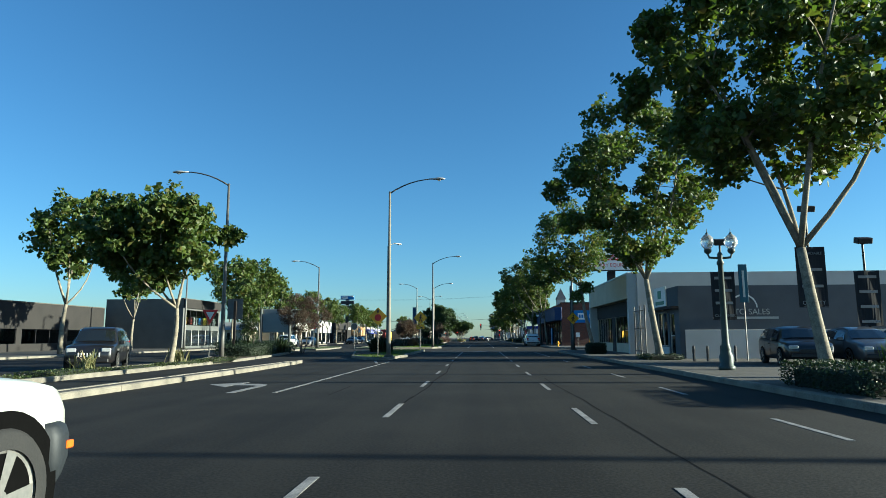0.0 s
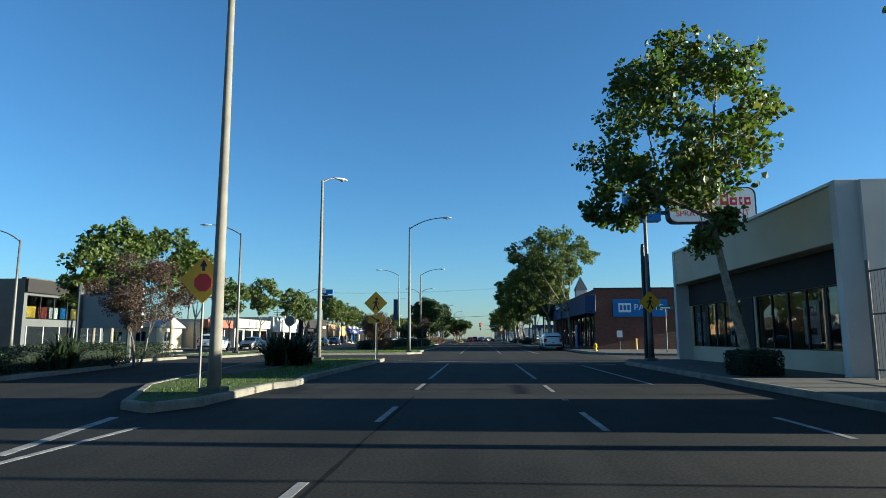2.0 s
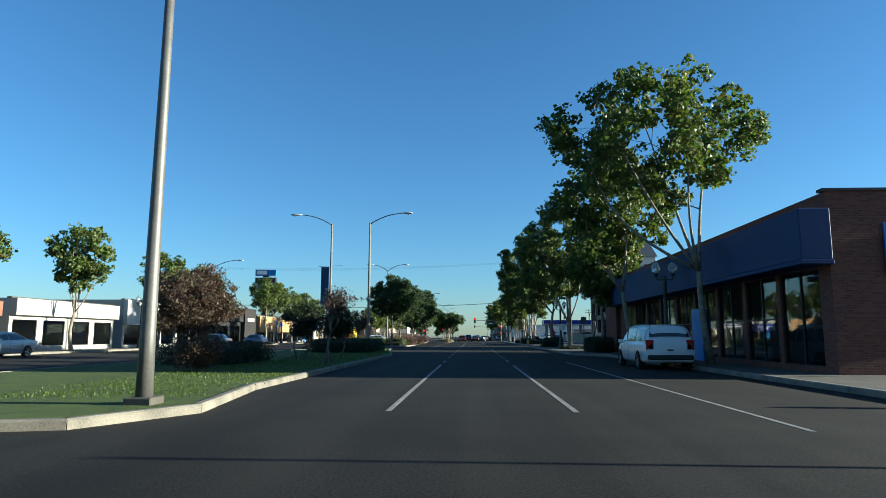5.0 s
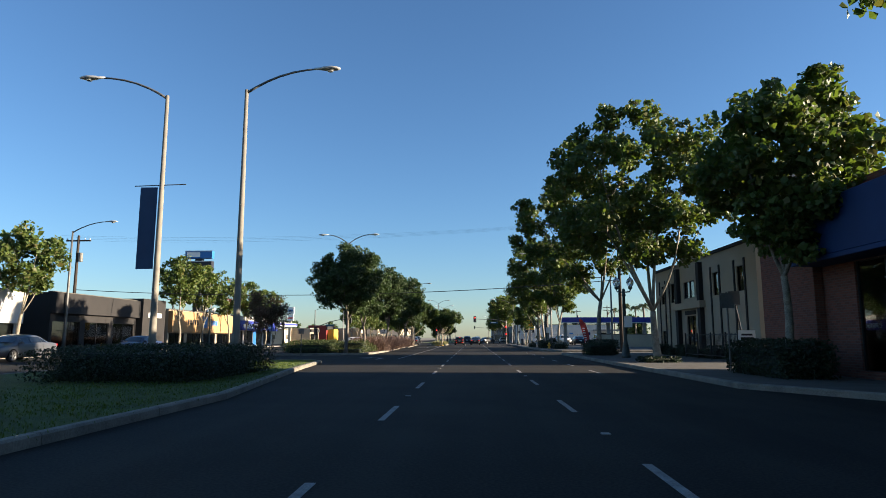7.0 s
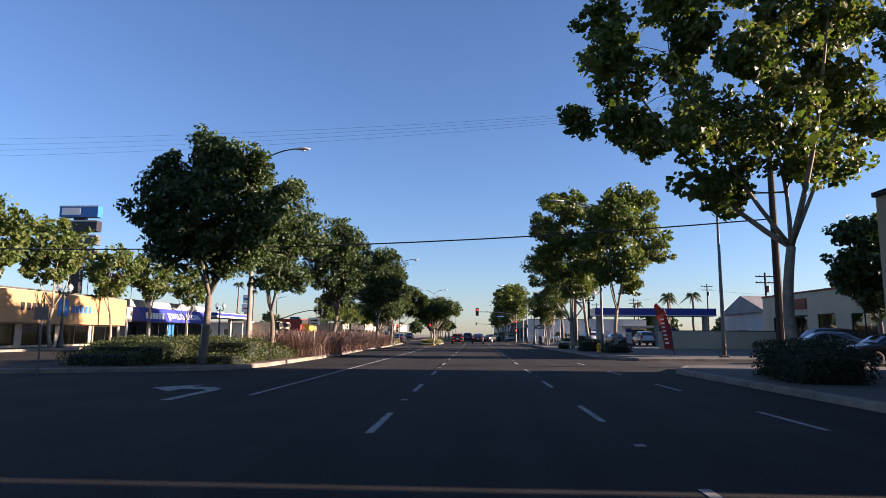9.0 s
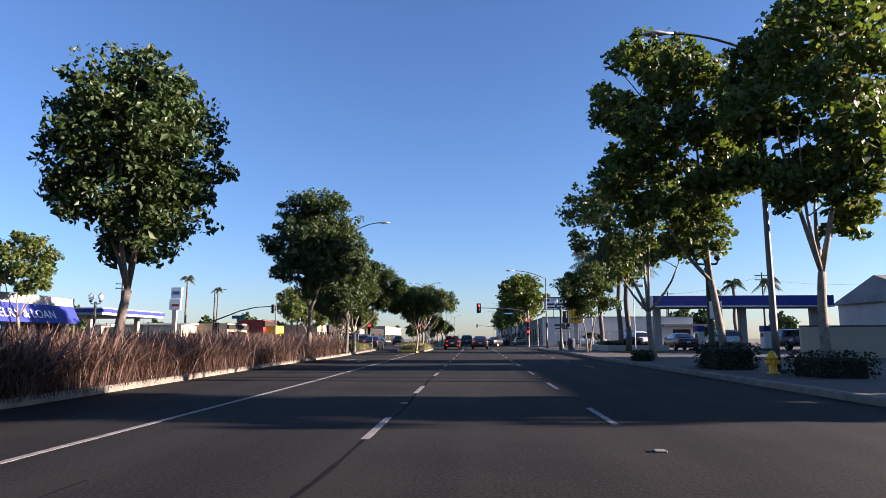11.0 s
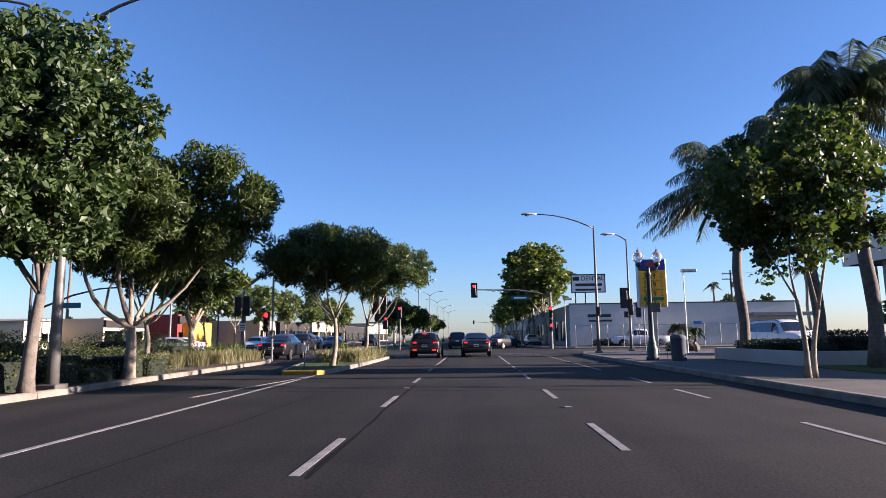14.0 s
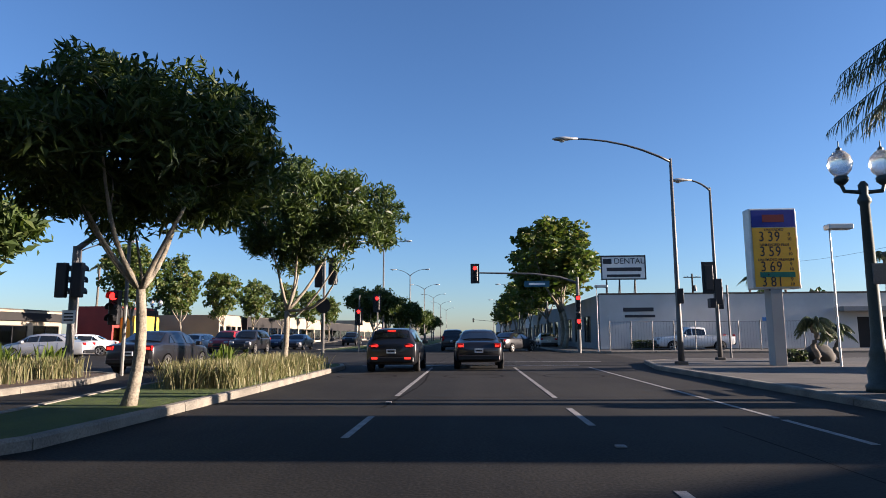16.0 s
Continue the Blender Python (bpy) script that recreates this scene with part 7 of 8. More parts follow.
# tower of stacked sign boards
b = thing("billboard_tower", -37.2, 182.3, 0.1, "tall tower of stacked blue-grey sign boards", "billboard")
bm = bmesh.new()
bx(bm, -0.5, 0.5, -0.3, 0.3, 0, 12.0, 0.02)
part("column", bm, DARKMETAL, b)
for z0, z1, m in ((11.85, 12.9, SIGNBLUE), (10.5, 11.5, INK), (9.25, 10.15, SLATEWALL), (7.9, 8.9, SLATEWALL)):
    box("sign_board", (-1.85, 1.85, -0.4, 0.4, z0, z1), m, b)
    box("board_edge", (-1.9, 1.9, -0.42, -0.405, z1 - 0.08, z1 + 0.02), LAMPHEAD, b, "", 0)
box("panel_light", (-1.6, 0.2, -0.43, -0.41, 12.05, 12.7), WHITE, b, "pale faded panel", 0)
# filling station on the far side
b = thing("filling_station", label="small white filling station with blue-striped canopy", category="canopy")
box("canopy_roof", (-46, -33, 205, 216, 3.3, 3.95), WHITEWALL, b)
box("fascia", (-32.99, -32.9, 204.9, 216.1, 3.55, 3.85), NAVY, b, "", 0)
box("fascia", (-46, -32.9, 204.9, 204.99, 3.55, 3.85), NAVY, b, "", 0)
for cx in (-35, -44):
    for cy in (206.5, 214.5):
        box("column", (cx - 0.2, cx + 0.2, cy - 0.2, cy + 0.2, 0.1, 3.3), CREAMWALL, b)
b = thing("roof_sign", -38.0, 229.0, -0.05, "tall white motel pole sign", "sign")
box("column", (-0.35, 0.2, -0.15, 0.15, 0, 6.0), CREAMWALL, b)
box("sign_box", (-0.75, 0.65, -0.2, 0.2, 4.9, 6.2), WHITE, b)
box("sign_box", (-0.6, 0.75, -0.2, 0.2, 6.3, 7.7), WHITE, b)
box("bar", (-0.45, 0.5, -0.22, -0.201, 5.3, 5.6), REDINK, b, "", 0)
box("bar", (-0.4, 0.5, -0.22, -0.201, 6.8, 7.2), SIGNBLUE, b, "", 0)
house(-48, 247, 9, 9, 3.3, 0.35, CREAMWALL, ROOFING, "cream bungalow with grey roof across the side street")
house(-60, 246, 10, 9, 3.2, 0.35, CREAMWALL, ROOFING, "cream bungalow with grey roof across the side street")
shop(1, -38.6, 247.6, 256, 3.6, 8, TANWALL, "low tan shop across the side street", 2, DARKWALL, (2.7, 3.4, 0.3), (0.5, 2.3))
hm, f = shop(1, -38.7, 264.6, 274, 4.6, 4.8, REDWALL, "red painted restaurant with yellow corner", 2, DARKWALL, (3.4, 4.4, 0.3), (0.5, 2.3))
box("yellow_wing", (-38.6, -37.0, 266.0, 271.5, 0.1, 3.6), YELLOWWALL, hm, "yellow painted wing")
shop(1, -48, 257, 263, 3.7, 10, TANWALL, "low tan building with red trim", 3, REDWALL, (3.2, 3.7, 0.2), (0.5, 2.3))
for k, (y0, y1, h, m, txt) in enumerate([(276, 284, 4.0, TANWALL, "tan"), (286, 305, 4.0, DARKWALL, "dark brown"), (307, 330, 4.5, TANWALL, "tan"), (332, 368, 4.2, DARKWALL, "dark brown"), (372, 420, 5.6, TANWALL, "tan")]):
    shop(1, FX + 1, y0, y1, h, 12, m, "distant %s shop row on the far side" % txt, 4)
# feather flag
fl = thing("feather_flag", 12.0, 165.5, 0.15, "tall red feather flag leaning by the kerb", "flag")
bm = bmesh.new()
tube(bm, [(0, 0, 0), (-0.15, 0, 1.6), (-0.5, 0, 2.8), (-1.0, 0, 3.15)], [0.025, 0.02, 0.015, 0.01], 6)
part("pole", bm, DARKMETAL, fl)
bm = bmesh.new()
lp = [(0.0, 0.25), (-0.12, 1.5), (-0.42, 2.6), (-1.0, 3.14)]
rp = [(-0.55, 0.35), (-0.72, 1.4), (-0.98, 2.3), (-1.12, 3.0)]
a = [bm.verts.new((x, 0.02 * math.sin(i * 2), z)) for i, (x, z) in enumerate(lp)]
c = [bm.verts.new((x, 0.05 * math.cos(i * 2), z)) for i, (x, z) in enumerate(rp)]
for i in range(3):
    bm.faces.new((a[i], a[i + 1], c[i + 1], c[i]))
bmesh.ops.solidify(bm, geom=bm.faces[:], thickness=0.008)
part("cloth", bm, FLAGRED, fl)
for k in range(7):
    plate(fl, rect(0.22, 0.1, -0.42 - 0.045 * k, 0.7 + 0.24 * k), 0, -0.07, WHITE, "bar", t=0.004)


# ---- vehicles ----
KINDS = {
    # stations: (y, z of sill, z of belt, half width at belt, z of roof, half width of roof)
    "sedan": (4.7, 0.32, [(-2.35, .45, .78, .70, .80, .60), (-2.25, .30, .95, .82, .97, .66), (-1.6, .24, 1.02, .89, 1.06, .70), (-0.85, .22, 1.0, .90, 1.42, .58), (0.1, .22, .97, .90, 1.46, .60), (0.75, .22, .95, .90, 1.36, .60), (1.35, .22, .93, .89, .98, .74), (2.0, .24, .82, .85, .86, .68), (2.28, .30, .70, .74, .72, .60), (2.35, .42, .60, .62, .62, .52)]),
    "suv": (4.6, 0.36, [(-2.3, .50, .95, .78, 1.0, .66), (-2.22, .36, 1.08, .88, 1.15, .70), (-2.0, .30, 1.10, .91, 1.64, .66), (-0.9, .28, 1.08, .92, 1.74, .68), (0.2, .28, 1.06, .92, 1.74, .68), (0.6, .28, 1.05, .92, 1.64, .66), (1.15, .28, 1.04, .91, 1.10, .76), (1.95, .30, .98, .88, 1.02, .70), (2.22, .36, .86, .80, .88, .62), (2.3, .46, .72, .70, .74, .58)]),
    "hatch": (4.2, 0.33, [(-2.1, .45, .85, .74, .9, .64), (-2.04, .32, 1.0, .84, 1.12, .66), (-1.85, .26, 1.0, .88, 1.44, .60), (-0.8, .24, .99, .89, 1.5, .62), (0.1, .24, .97, .89, 1.5, .62), (0.6, .24, .96, .89, 1.4, .60), (1.1, .24, .95, .88, 1.0, .74), (1.75, .26, .86, .85, .9, .68), (2.02, .32, .74, .76, .76, .6), (2.1, .44, .62, .64, .64, .54)]),
    "van": (5.0, 0.34, [(-2.5, .50, .92, .84, 1.0, .72), (-2.45, .34, 1.04, .93, 1.2, .78), (-2.2, .28, 1.04, .97, 1.66, .72), (-1.0, .26, 1.03, .98, 1.74, .76), (0.4, .26, 1.02, .98, 1.73, .76), (0.9, .26, 1.02, .97, 1.62, .72), (1.65, .26, 1.0, .95, 1.06, .80), (2.2, .28, .86, .90, .9, .72), (2.45, .34, .74, .80, .76, .62), (2.5, .45, .62, .70, .64, .56)]),
    "pickup": (5.4, 0.38, [(-2.7, .60, 1.0, .86, 1.02, .82), (-2.65, .50, 1.12, .92, 1.13, .88), (-0.72, .36, 1.12, .94, 1.13, .90), (-0.66, .34, 1.12, .94, 1.70, .66), (0.3, .34, 1.12, .94, 1.78, .68), (0.7, .34, 1.1, .94, 1.70, .66), (1.25, .34, 1.09, .93, 1.15, .80), (2.3, .36, 1.04, .91, 1.08, .76), (2.6, .42, .95, .86, .97, .72), (2.7, .52, .8, .78, .82, .66)]),
}


def wheel(parent, x, y, r, w=0.22):
    s = 1 if x > 0 else -1
    bm = bmesh.new()
    n = 36
    prof = [(r * 0.70, -w / 2), (r * 0.93, -w / 2), (r, -w / 2 + 0.03), (r, w / 2 - 0.03), (r * 0.93, w / 2), (r * 0.70, w / 2)]
    rings = [[bm.verts.new((x + a, y + q * math.cos(2 * math.pi * k / n), r + q * math.sin(2 * math.pi * k / n))) for k in range(n)] for q, a in prof]
    for q0, q1 in zip(rings, rings[1:]):
        for k in range(n):
            bm.faces.new((q0[k], q0[(k + 1) % n], q1[(k + 1) % n], q1[k]))
    wl = part("wheel", bm, RUBBER, parent, "", True)
    bm = bmesh.new()
    xf = x + s * (w / 2 - 0.025)
    hub = [bm.verts.new((xf + s * 0.012, y + 0.16 * r * math.cos(2 * math.pi * k / 10), r + 0.16 * r * math.sin(2 * math.pi * k / 10))) for k in range(10)]
    bm.faces.new(hub)
    for k in range(5):
        a = 2 * math.pi * k / 5
        pts = []
        for q, da in ((0.12, -0.5), (0.70, -0.16), (0.70, 0.16), (0.12, 0.5)):
            pts.append(bm.verts.new((xf + s * 0.006, y + q * r * math.cos(a + da), r + q * r * math.sin(a + da))))
        bm.faces.new(pts)
    a0 = [bm.verts.new((xf, y + 0.65 * r * math.cos(2 * math.pi * k / n), r + 0.65 * r * math.sin(2 * math.pi * k / n))) for k in range(n)]
    a1 = [bm.verts.new((xf + s * 0.01, y + 0.735 * r * math.cos(2 * math.pi * k / n), r + 0.735 * r * math.sin(2 * math.pi * k / n))) for k in range(n)]
    for k in range(n):
        bm.faces.new((a0[k], a0[(k + 1) % n], a1[(k + 1) % n], a1[k]))
    part("rim", bm, RIM, wl)
    bm = bmesh.new()
    bm.faces.new([bm.verts.new((xf - s * 0.03, y + 0.70 * r * math.cos(2 * math.pi * k / n), r + 0.70 * r * math.sin(2 * math.pi * k / n))) for k in range(n)])
    part("brake_disc", bm, BLACK, wl)


def eased(st, n=4):
    """Stations laid smoothly between the given ones, without overshoot."""
    ys = [s[0] for s in st]
    out = []
    k = len(st)
    slopes = []
    for c in range(1, 6):
        d = [(st[i + 1][c] - st[i][c]) / (ys[i + 1] - ys[i]) for i in range(k - 1)]
        m = [d[0]] + [0.0 if d[i - 1] * d[i] <= 0 else 2 * d[i - 1] * d[i] / (d[i - 1] + d[i]) for i in range(1, k - 1)] + [d[-1]]
        slopes.append(m)
    for i in range(k - 1):
        h = ys[i + 1] - ys[i]
        steps = n if h > 0.3 else 4
        for j in range(steps):
            f = j / steps
            a, b = (1 + 2 * f) * (1 - f) ** 2, f * f * (3 - 2 * f)
            p, q = f * (1 - f) ** 2 * h, f * f * (f - 1) * h
            out.append((ys[i] + h * f, *[a * st[i][c] + b * st[i + 1][c] + p * slopes[c - 1][i] + q * slopes[c - 1][i + 1] for c in range(1, 6)]))
    return out + [st[-1]]


def car(kind, x, y, heading, paintm, label, brake=False, z=0.0, name=None, rails=False, trim=None, grille=False):
    """A car on the ground at its middle; heading in degrees, 0 drives towards +y."""
    L, wr, st = KINDS[kind]
    home = thing(name or {"sedan": "sedan", "suv": "sport_utility_car", "hatch": "hatchback", "van": "minivan", "pickup": "pickup_truck"}[kind], x, y, z, label, "car", rz=heading)
    bm = bmesh.new()
    secs = []
    for sy, zs, zb, hw, zr, hr in eased(st):
        up = zr - zb
        pts = [(hw * 0.86, zs), (hw * 0.985, zs + 0.10), (hw, zs + (zb - zs) * 0.55), (hw * 0.985, zb - 0.06), (hw * 0.955, zb)]
        pts += [(hr + (hw * 0.93 - hr) * 0.06 + 0.015, zr - min(0.06, up * 0.3)), (hr * 0.86, zr), (hr * 0.45, zr + 0.02)]
        ring_ = pts + [(-a, b) for a, b in reversed(pts)]
        secs.append([bm.verts.new((a, sy, b)) for a, b in ring_])
    n = len(secs[0])
    for q0, q1 in zip(secs, secs[1:]):
        for k in range(n):
            bm.faces.new((q0[k], q0[(k + 1) % n], q1[(k + 1) % n], q1[k]))
    bm.faces.new(secs[0][::-1])
    bm.faces.new(secs[-1])
    body = part("body", bm, paintm, home, "", True)
    # glazing: a pane between two stations lies a little outside the shell
    cab = [s for s in st if s[4] - s[2] > 0.3]
    i0, i1 = st.index(cab[0]), st.index(cab[-1])

    def pt(s, f, side):
        sy, zs, zb, hw, zr, hr = s
        lo, hi = hw * 0.955, hr + (hw * 0.93 - hr) * 0.06 + 0.015
        return Vector((side * (lo + (hi - lo) * f + 0.02), sy, zb + (zr - 0.06 - zb) * f))

    for side in (-1, 1):
        for a, c in zip(st[i0:i1], st[i0 + 1:i1 + 1]):
            bm = bmesh.new()
            g = 0.04
            q = [pt(a, 0.10, side), pt(c, 0.10, side), pt(c, 0.90, side), pt(a, 0.90, side)]
            for k in (0, 3):
                q[k].y += g
            for k in (1, 2):
                q[k].y -= g
            bm.faces.new([bm.verts.new(p) for p in q])
            part("side_window", bm, TINT, body)
        # quarter panes at the slopes
        for a, c, t0 in ((st[i1], st[i1 + 1], 0.86), (st[i0], st[i0 - 1], 0.86)):
            p0, p1 = pt(a, 0.12, side), pt(a, t0, side)
            far = pt(c, 0.0, side)
            mid = p0.lerp(far, 0.55)
            mid.x = side * (abs(mid.x) + 0.01)
            bm = bmesh.new()
            bm.faces.new([bm.verts.new(p) for p in (p0, mid, p1)])
            part("quarter_window", bm, TINT, body)

    def slope(a, c, nm):
        """The screen between a roof station a and the station c at its foot."""
        bm = bmesh.new()
        rows = []
        for f in (0.10, 0.5, 0.90):
            hw = (a[5] * 0.97) * (1 - f) + (c[5] * 0.98) * f
            yy = a[0] + (c[0] - a[0]) * f
            zz = a[4] + (c[4] - a[4]) * f + 0.022
            rows.append([bm.verts.new((hw * s_, yy, zz + (0.012 if abs(s_) < 0.9 else -0.02))) for s_ in (-1, -0.5, 0.5, 1)])
        off = 0.02 if c[0] > a[0] else -0.02
        for r_ in rows:
            for v in r_:
                v.co.y += off
        for q0, q1 in zip(rows, rows[1:]):
            for k in range(3):
                bm.faces.new((q0[k], q0[k + 1], q1[k + 1], q1[k]))
        part(nm, bm, TINT, body)

    slope(st[i1], st[i1 + 1], "windscreen")
    slope(st[i0], st[i0 - 1], "rear_window")
    # wheels, each before a flat near-black disc painting the shade of its arch
    wr = 0.39 if trim is not None else wr
    wy = (-L * 0.295, L * (0.325 if trim is not None else 0.31))
    hwm = max(s[3] for s in st)
    ar = 1.24 if trim is not None else 1.17
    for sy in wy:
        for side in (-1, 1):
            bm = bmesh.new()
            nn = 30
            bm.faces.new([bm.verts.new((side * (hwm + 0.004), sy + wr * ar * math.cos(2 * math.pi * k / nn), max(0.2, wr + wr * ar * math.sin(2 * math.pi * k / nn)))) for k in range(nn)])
            part("wheel_arch_shade", bm, WELL_SHADE, body)
            wheel(home, side * (hwm - 0.08), sy, wr)
    # lamps, plates, bumpers
    ry, fy = st[0][0], st[-1][0]
    zb = st[1][2]
    for side in (-1, 1):
        h = 0.34 if kind in ("suv", "van", "pickup") else 0.13
        k0 = {"suv": 0.76, "pickup": 0.82, "van": 0.66, "hatch": 0.48, "sedan": 0.66}[kind]
        if kind == "hatch":
            bm = bmesh.new()
            bmesh.ops.create_uvsphere(bm, u_segments=14, v_segments=8, radius=1.0)
            bmesh.ops.transform(bm, matrix=Matrix.LocRotScale((side * st[1][3] * 0.70, ry + 0.05, zb - 0.1), None, (0.19, 0.09, 0.085)), verts=bm.verts)
            part("tail_light", bm, TAIL, body, "oval red tail light", True)
            box("fog_light", (side * st[1][3] * 0.55, side * st[1][3] * 0.8, ry - 0.06, ry - 0.045, st[0][1] + 0.0, st[0][1] + 0.07), BRAKE if brake else TAIL, body, "", 0.0)
            if brake:
                box("brake_lamp", (side * st[1][3] * 0.6, side * st[1][3] * 0.8, ry - 0.05, ry - 0.03, zb - 0.13, zb - 0.08), BRAKE, body, "", 0.0)
        else:
            box("tail_light", (side * st[1][3] * k0, side * st[1][3] * 0.97, ry + 0.0, ry + 0.16, zb - 0.1 - h / 2, zb - 0.06 + h / 2), TAIL, body, "", 0.02)
            if brake:
                box("brake_lamp", (side * st[1][3] * (k0 + 0.06), side * st[1][3] * 0.9, ry - 0.012, ry - 0.002, zb - 0.12, zb - 0.05), BRAKE, body, "", 0.0)
        if trim is not None:
            box("side_marker", (side * (hwm - 0.06), side * (hwm + 0.004), fy - 0.235, fy - 0.165, 0.575, 0.625), AMBER, body, "small amber side marker", 0.005)
        fz = st[-2][2]
        inset = 0.09 if trim is not None else 0.0
        box("headlight", (side * (st[-2][3] * 0.55 - inset), side * (st[-2][3] * 0.98 - inset * 1.6), fy - 0.2 - inset / 2, fy - inset / 3, fz - 0.12, fz + 0.04 - inset), LENS, body, "", 0.03)
        box("mirror", (side * (hwm - 0.04), side * (hwm + 0.16), st[i1][0] + 0.12, st[i1][0] + 0.28, st[i1][2] - 0.02, st[i1][2] + 0.14), trim or paintm, body, "", 0.03)
        box("door_handle", (side * (hwm + 0.002), side * (hwm + 0.03), -0.3, -0.12, st[4][2] - 0.16, st[4][2] - 0.12), paintm, body, "", 0.008)
        for sy in (st[i1][0] + 0.35, 0.02, -L * 0.2):
            bm = bmesh.new()
            bx(bm, side * (hwm + 0.001), side * (hwm + 0.004), sy - 0.006, sy + 0.006, st[4][1] + 0.12, st[4][2] - 0.02)
            part("door_seam", bm, BLACK, body)
    box("rear_bumper", (-st[1][3] * 0.92, st[1][3] * 0.92, ry - 0.05, ry + 0.1, st[0][1] - 0.1, st[0][1] + 0.08), trim or BLACK, body, "", 0.03)
    if trim is not None:
        # a wrap-round bumper that narrows under its lip
        bm = bmesh.new()
        plan = [(hwm + 0.012, fy - 0.40), (hwm + 0.012, fy - 0.28), (hwm - 0.03, fy - 0.17), (hwm - 0.14, fy - 0.05), (hwm - 0.34, fy + 0.02), (0.0, fy + 0.05)]
        plan = plan + [(-a, b) for a, b in reversed(plan[:-1])]
        levels = []
        for zz, k, dy in ((0.36, 0.965, -0.06), (0.42, 0.985, -0.03), (0.52, 1.0, 0.0), (0.66, 1.0, 0.0), (0.72, 0.985, -0.015), (0.75, 0.95, -0.05)):
            levels.append([bm.verts.new((a * k, max(fy - 0.40, b + dy) if i not in (0, len(plan) - 1) else b + (0.10 if zz < 0.4 else 0.04 if zz < 0.5 else 0.0), zz)) for i, (a, b) in enumerate(plan)])
        n = len(plan)
        for q0, q1 in zip(levels, levels[1:]):
            for k in range(n):
                bm.faces.new((q0[k], q0[(k + 1) % n], q1[(k + 1) % n], q1[k]))
        bm.faces.new(levels[0][::-1])
        bm.faces.new(levels[-1])
        part("front_bumper", bm, trim, body, "thick grey plastic bumper", True)
    else:
        box("front_bumper", (-st[-2][3] * 0.9, st[-2][3] * 0.9, fy - 0.1, fy + 0.04, st[-1][1] - 0.12, st[-1][1] + 0.04), BLACK, body, "", 0.03)
    for k in range(8 if grille else 0):
        box("grille_bar", (-0.40 + 0.105 * k, -0.345 + 0.105 * k, fy + 0.0, fy + 0.03, st[-1][1] + 0.10, st[-1][2] + 0.0), RIM, body, "", 0.006)
    box("grille", (-0.42, 0.42, fy - 0.03, fy + 0.012, st[-1][1] + 0.06, st[-1][2] + 0.02), BLACK, body, "", 0.01)
    box("number_plate", (-0.16, 0.16, ry - 0.025, ry - 0.005, (zb + st[0][1]) / 2 - 0.08, (zb + st[0][1]) / 2 + 0.07), WHITE, body, "", 0.0)
    box("bar", (-0.12, 0.12, ry - 0.03, ry - 0.026, (zb + st[0][1]) / 2 - 0.035, (zb + st[0][1]) / 2 + 0.025), INK, body, "", 0.0)
    if brake:
        box("high_brake_light", (-0.14, 0.14, st[i0][0] - 0.10, st[i0][0] - 0.04, st[i0][4] - 0.05, st[i0][4] - 0.01), BRAKE, body, "", 0.0)
    if rails:
        for side in (-1, 1):
            bm = bmesh.new()
            tube(bm, [(side * 0.6, st[i0][0] + 0.1, st[i0][4]), (side * 0.6, st[i0][0] + 0.3, st[i0][4] + 0.09), (side * 0.6, st[i1][0] - 0.3, st[i0][4] + 0.1), (side * 0.6, st[i1][0], st[i1][4])], 0.018, 6)
            part("roof_rail", bm, DARKMETAL, body)
    return home


P_BLACK = paint("black_car_paint", (0.012, 0.012, 0.014))
P_WHITE = paint("white_car_paint", (0.72, 0.72, 0.70))
P_CREAM = paint("cream_white_car_paint", (0.56, 0.57, 0.50))
P_SILVER = paint("silver_car_paint", (0.42, 0.43, 0.44), 0.3, 0.6, 0.4)
P_GREY = paint("grey_car_paint", (0.10, 0.105, 0.115), 0.3, 0.6, 0.3)
P_RED = paint("red_car_paint", (0.30, 0.02, 0.02))
P_BLUE = paint("dark_blue_car_paint", (0.02, 0.03, 0.07))

car("suv", -3.58, 7.58, 0, P_CREAM, "white off-road car with grey lower trim in the next lane", trim=TRIM, name="off_road_car")
car("suv", -16.2, 32.0, 202, P_BLACK, "black sport utility car parked beyond the planted strip", rails=True, grille=True)
car("hatch", -2.75, 221.5, 0, P_BLACK, "black hatchback waiting with brake lights lit", True, rails=True)
car("sedan", 0.25, 223.3, 0, P_BLACK, "dark sedan waiting with brake lights lit", True)
car("suv", -1.6, 252, 0, P_BLACK, "black sport utility car driving away")
car("sedan", 3.1, 247.5, -35, P_BLACK, "dark grey sedan turning through the crossing")
car("sedan", -11.5, 221.0, 0, P_BLACK, "dark sedan waiting in the turn lane", True)
car("van", 7.38, 98.2, 0, P_WHITE, "white minivan parked at the kerb", rails=True)
car("suv", 16.4, 217.0, 190, P_WHITE, "white sport utility car on the forecourt", z=0.15, rails=True)
car("pickup", 16.0, 244.9, 90, P_WHITE, "white pickup truck parked by the white wall", z=0.0)
for i, (x, k, p, t) in enumerate([(12.6, "hatch", P_BLACK, "black"), (15.0, "sedan", P_GREY, "dark grey"), (17.4, "sedan", P_BLUE, "dark blue"), (19.8, "sedan", P_SILVER, "silver"), (22.3, "suv", P_GREY, "grey")]):
    car(k, x, 32.2, 170 + 4 * i, p, "%s used car parked before the slate wall" % t, z=0.15)
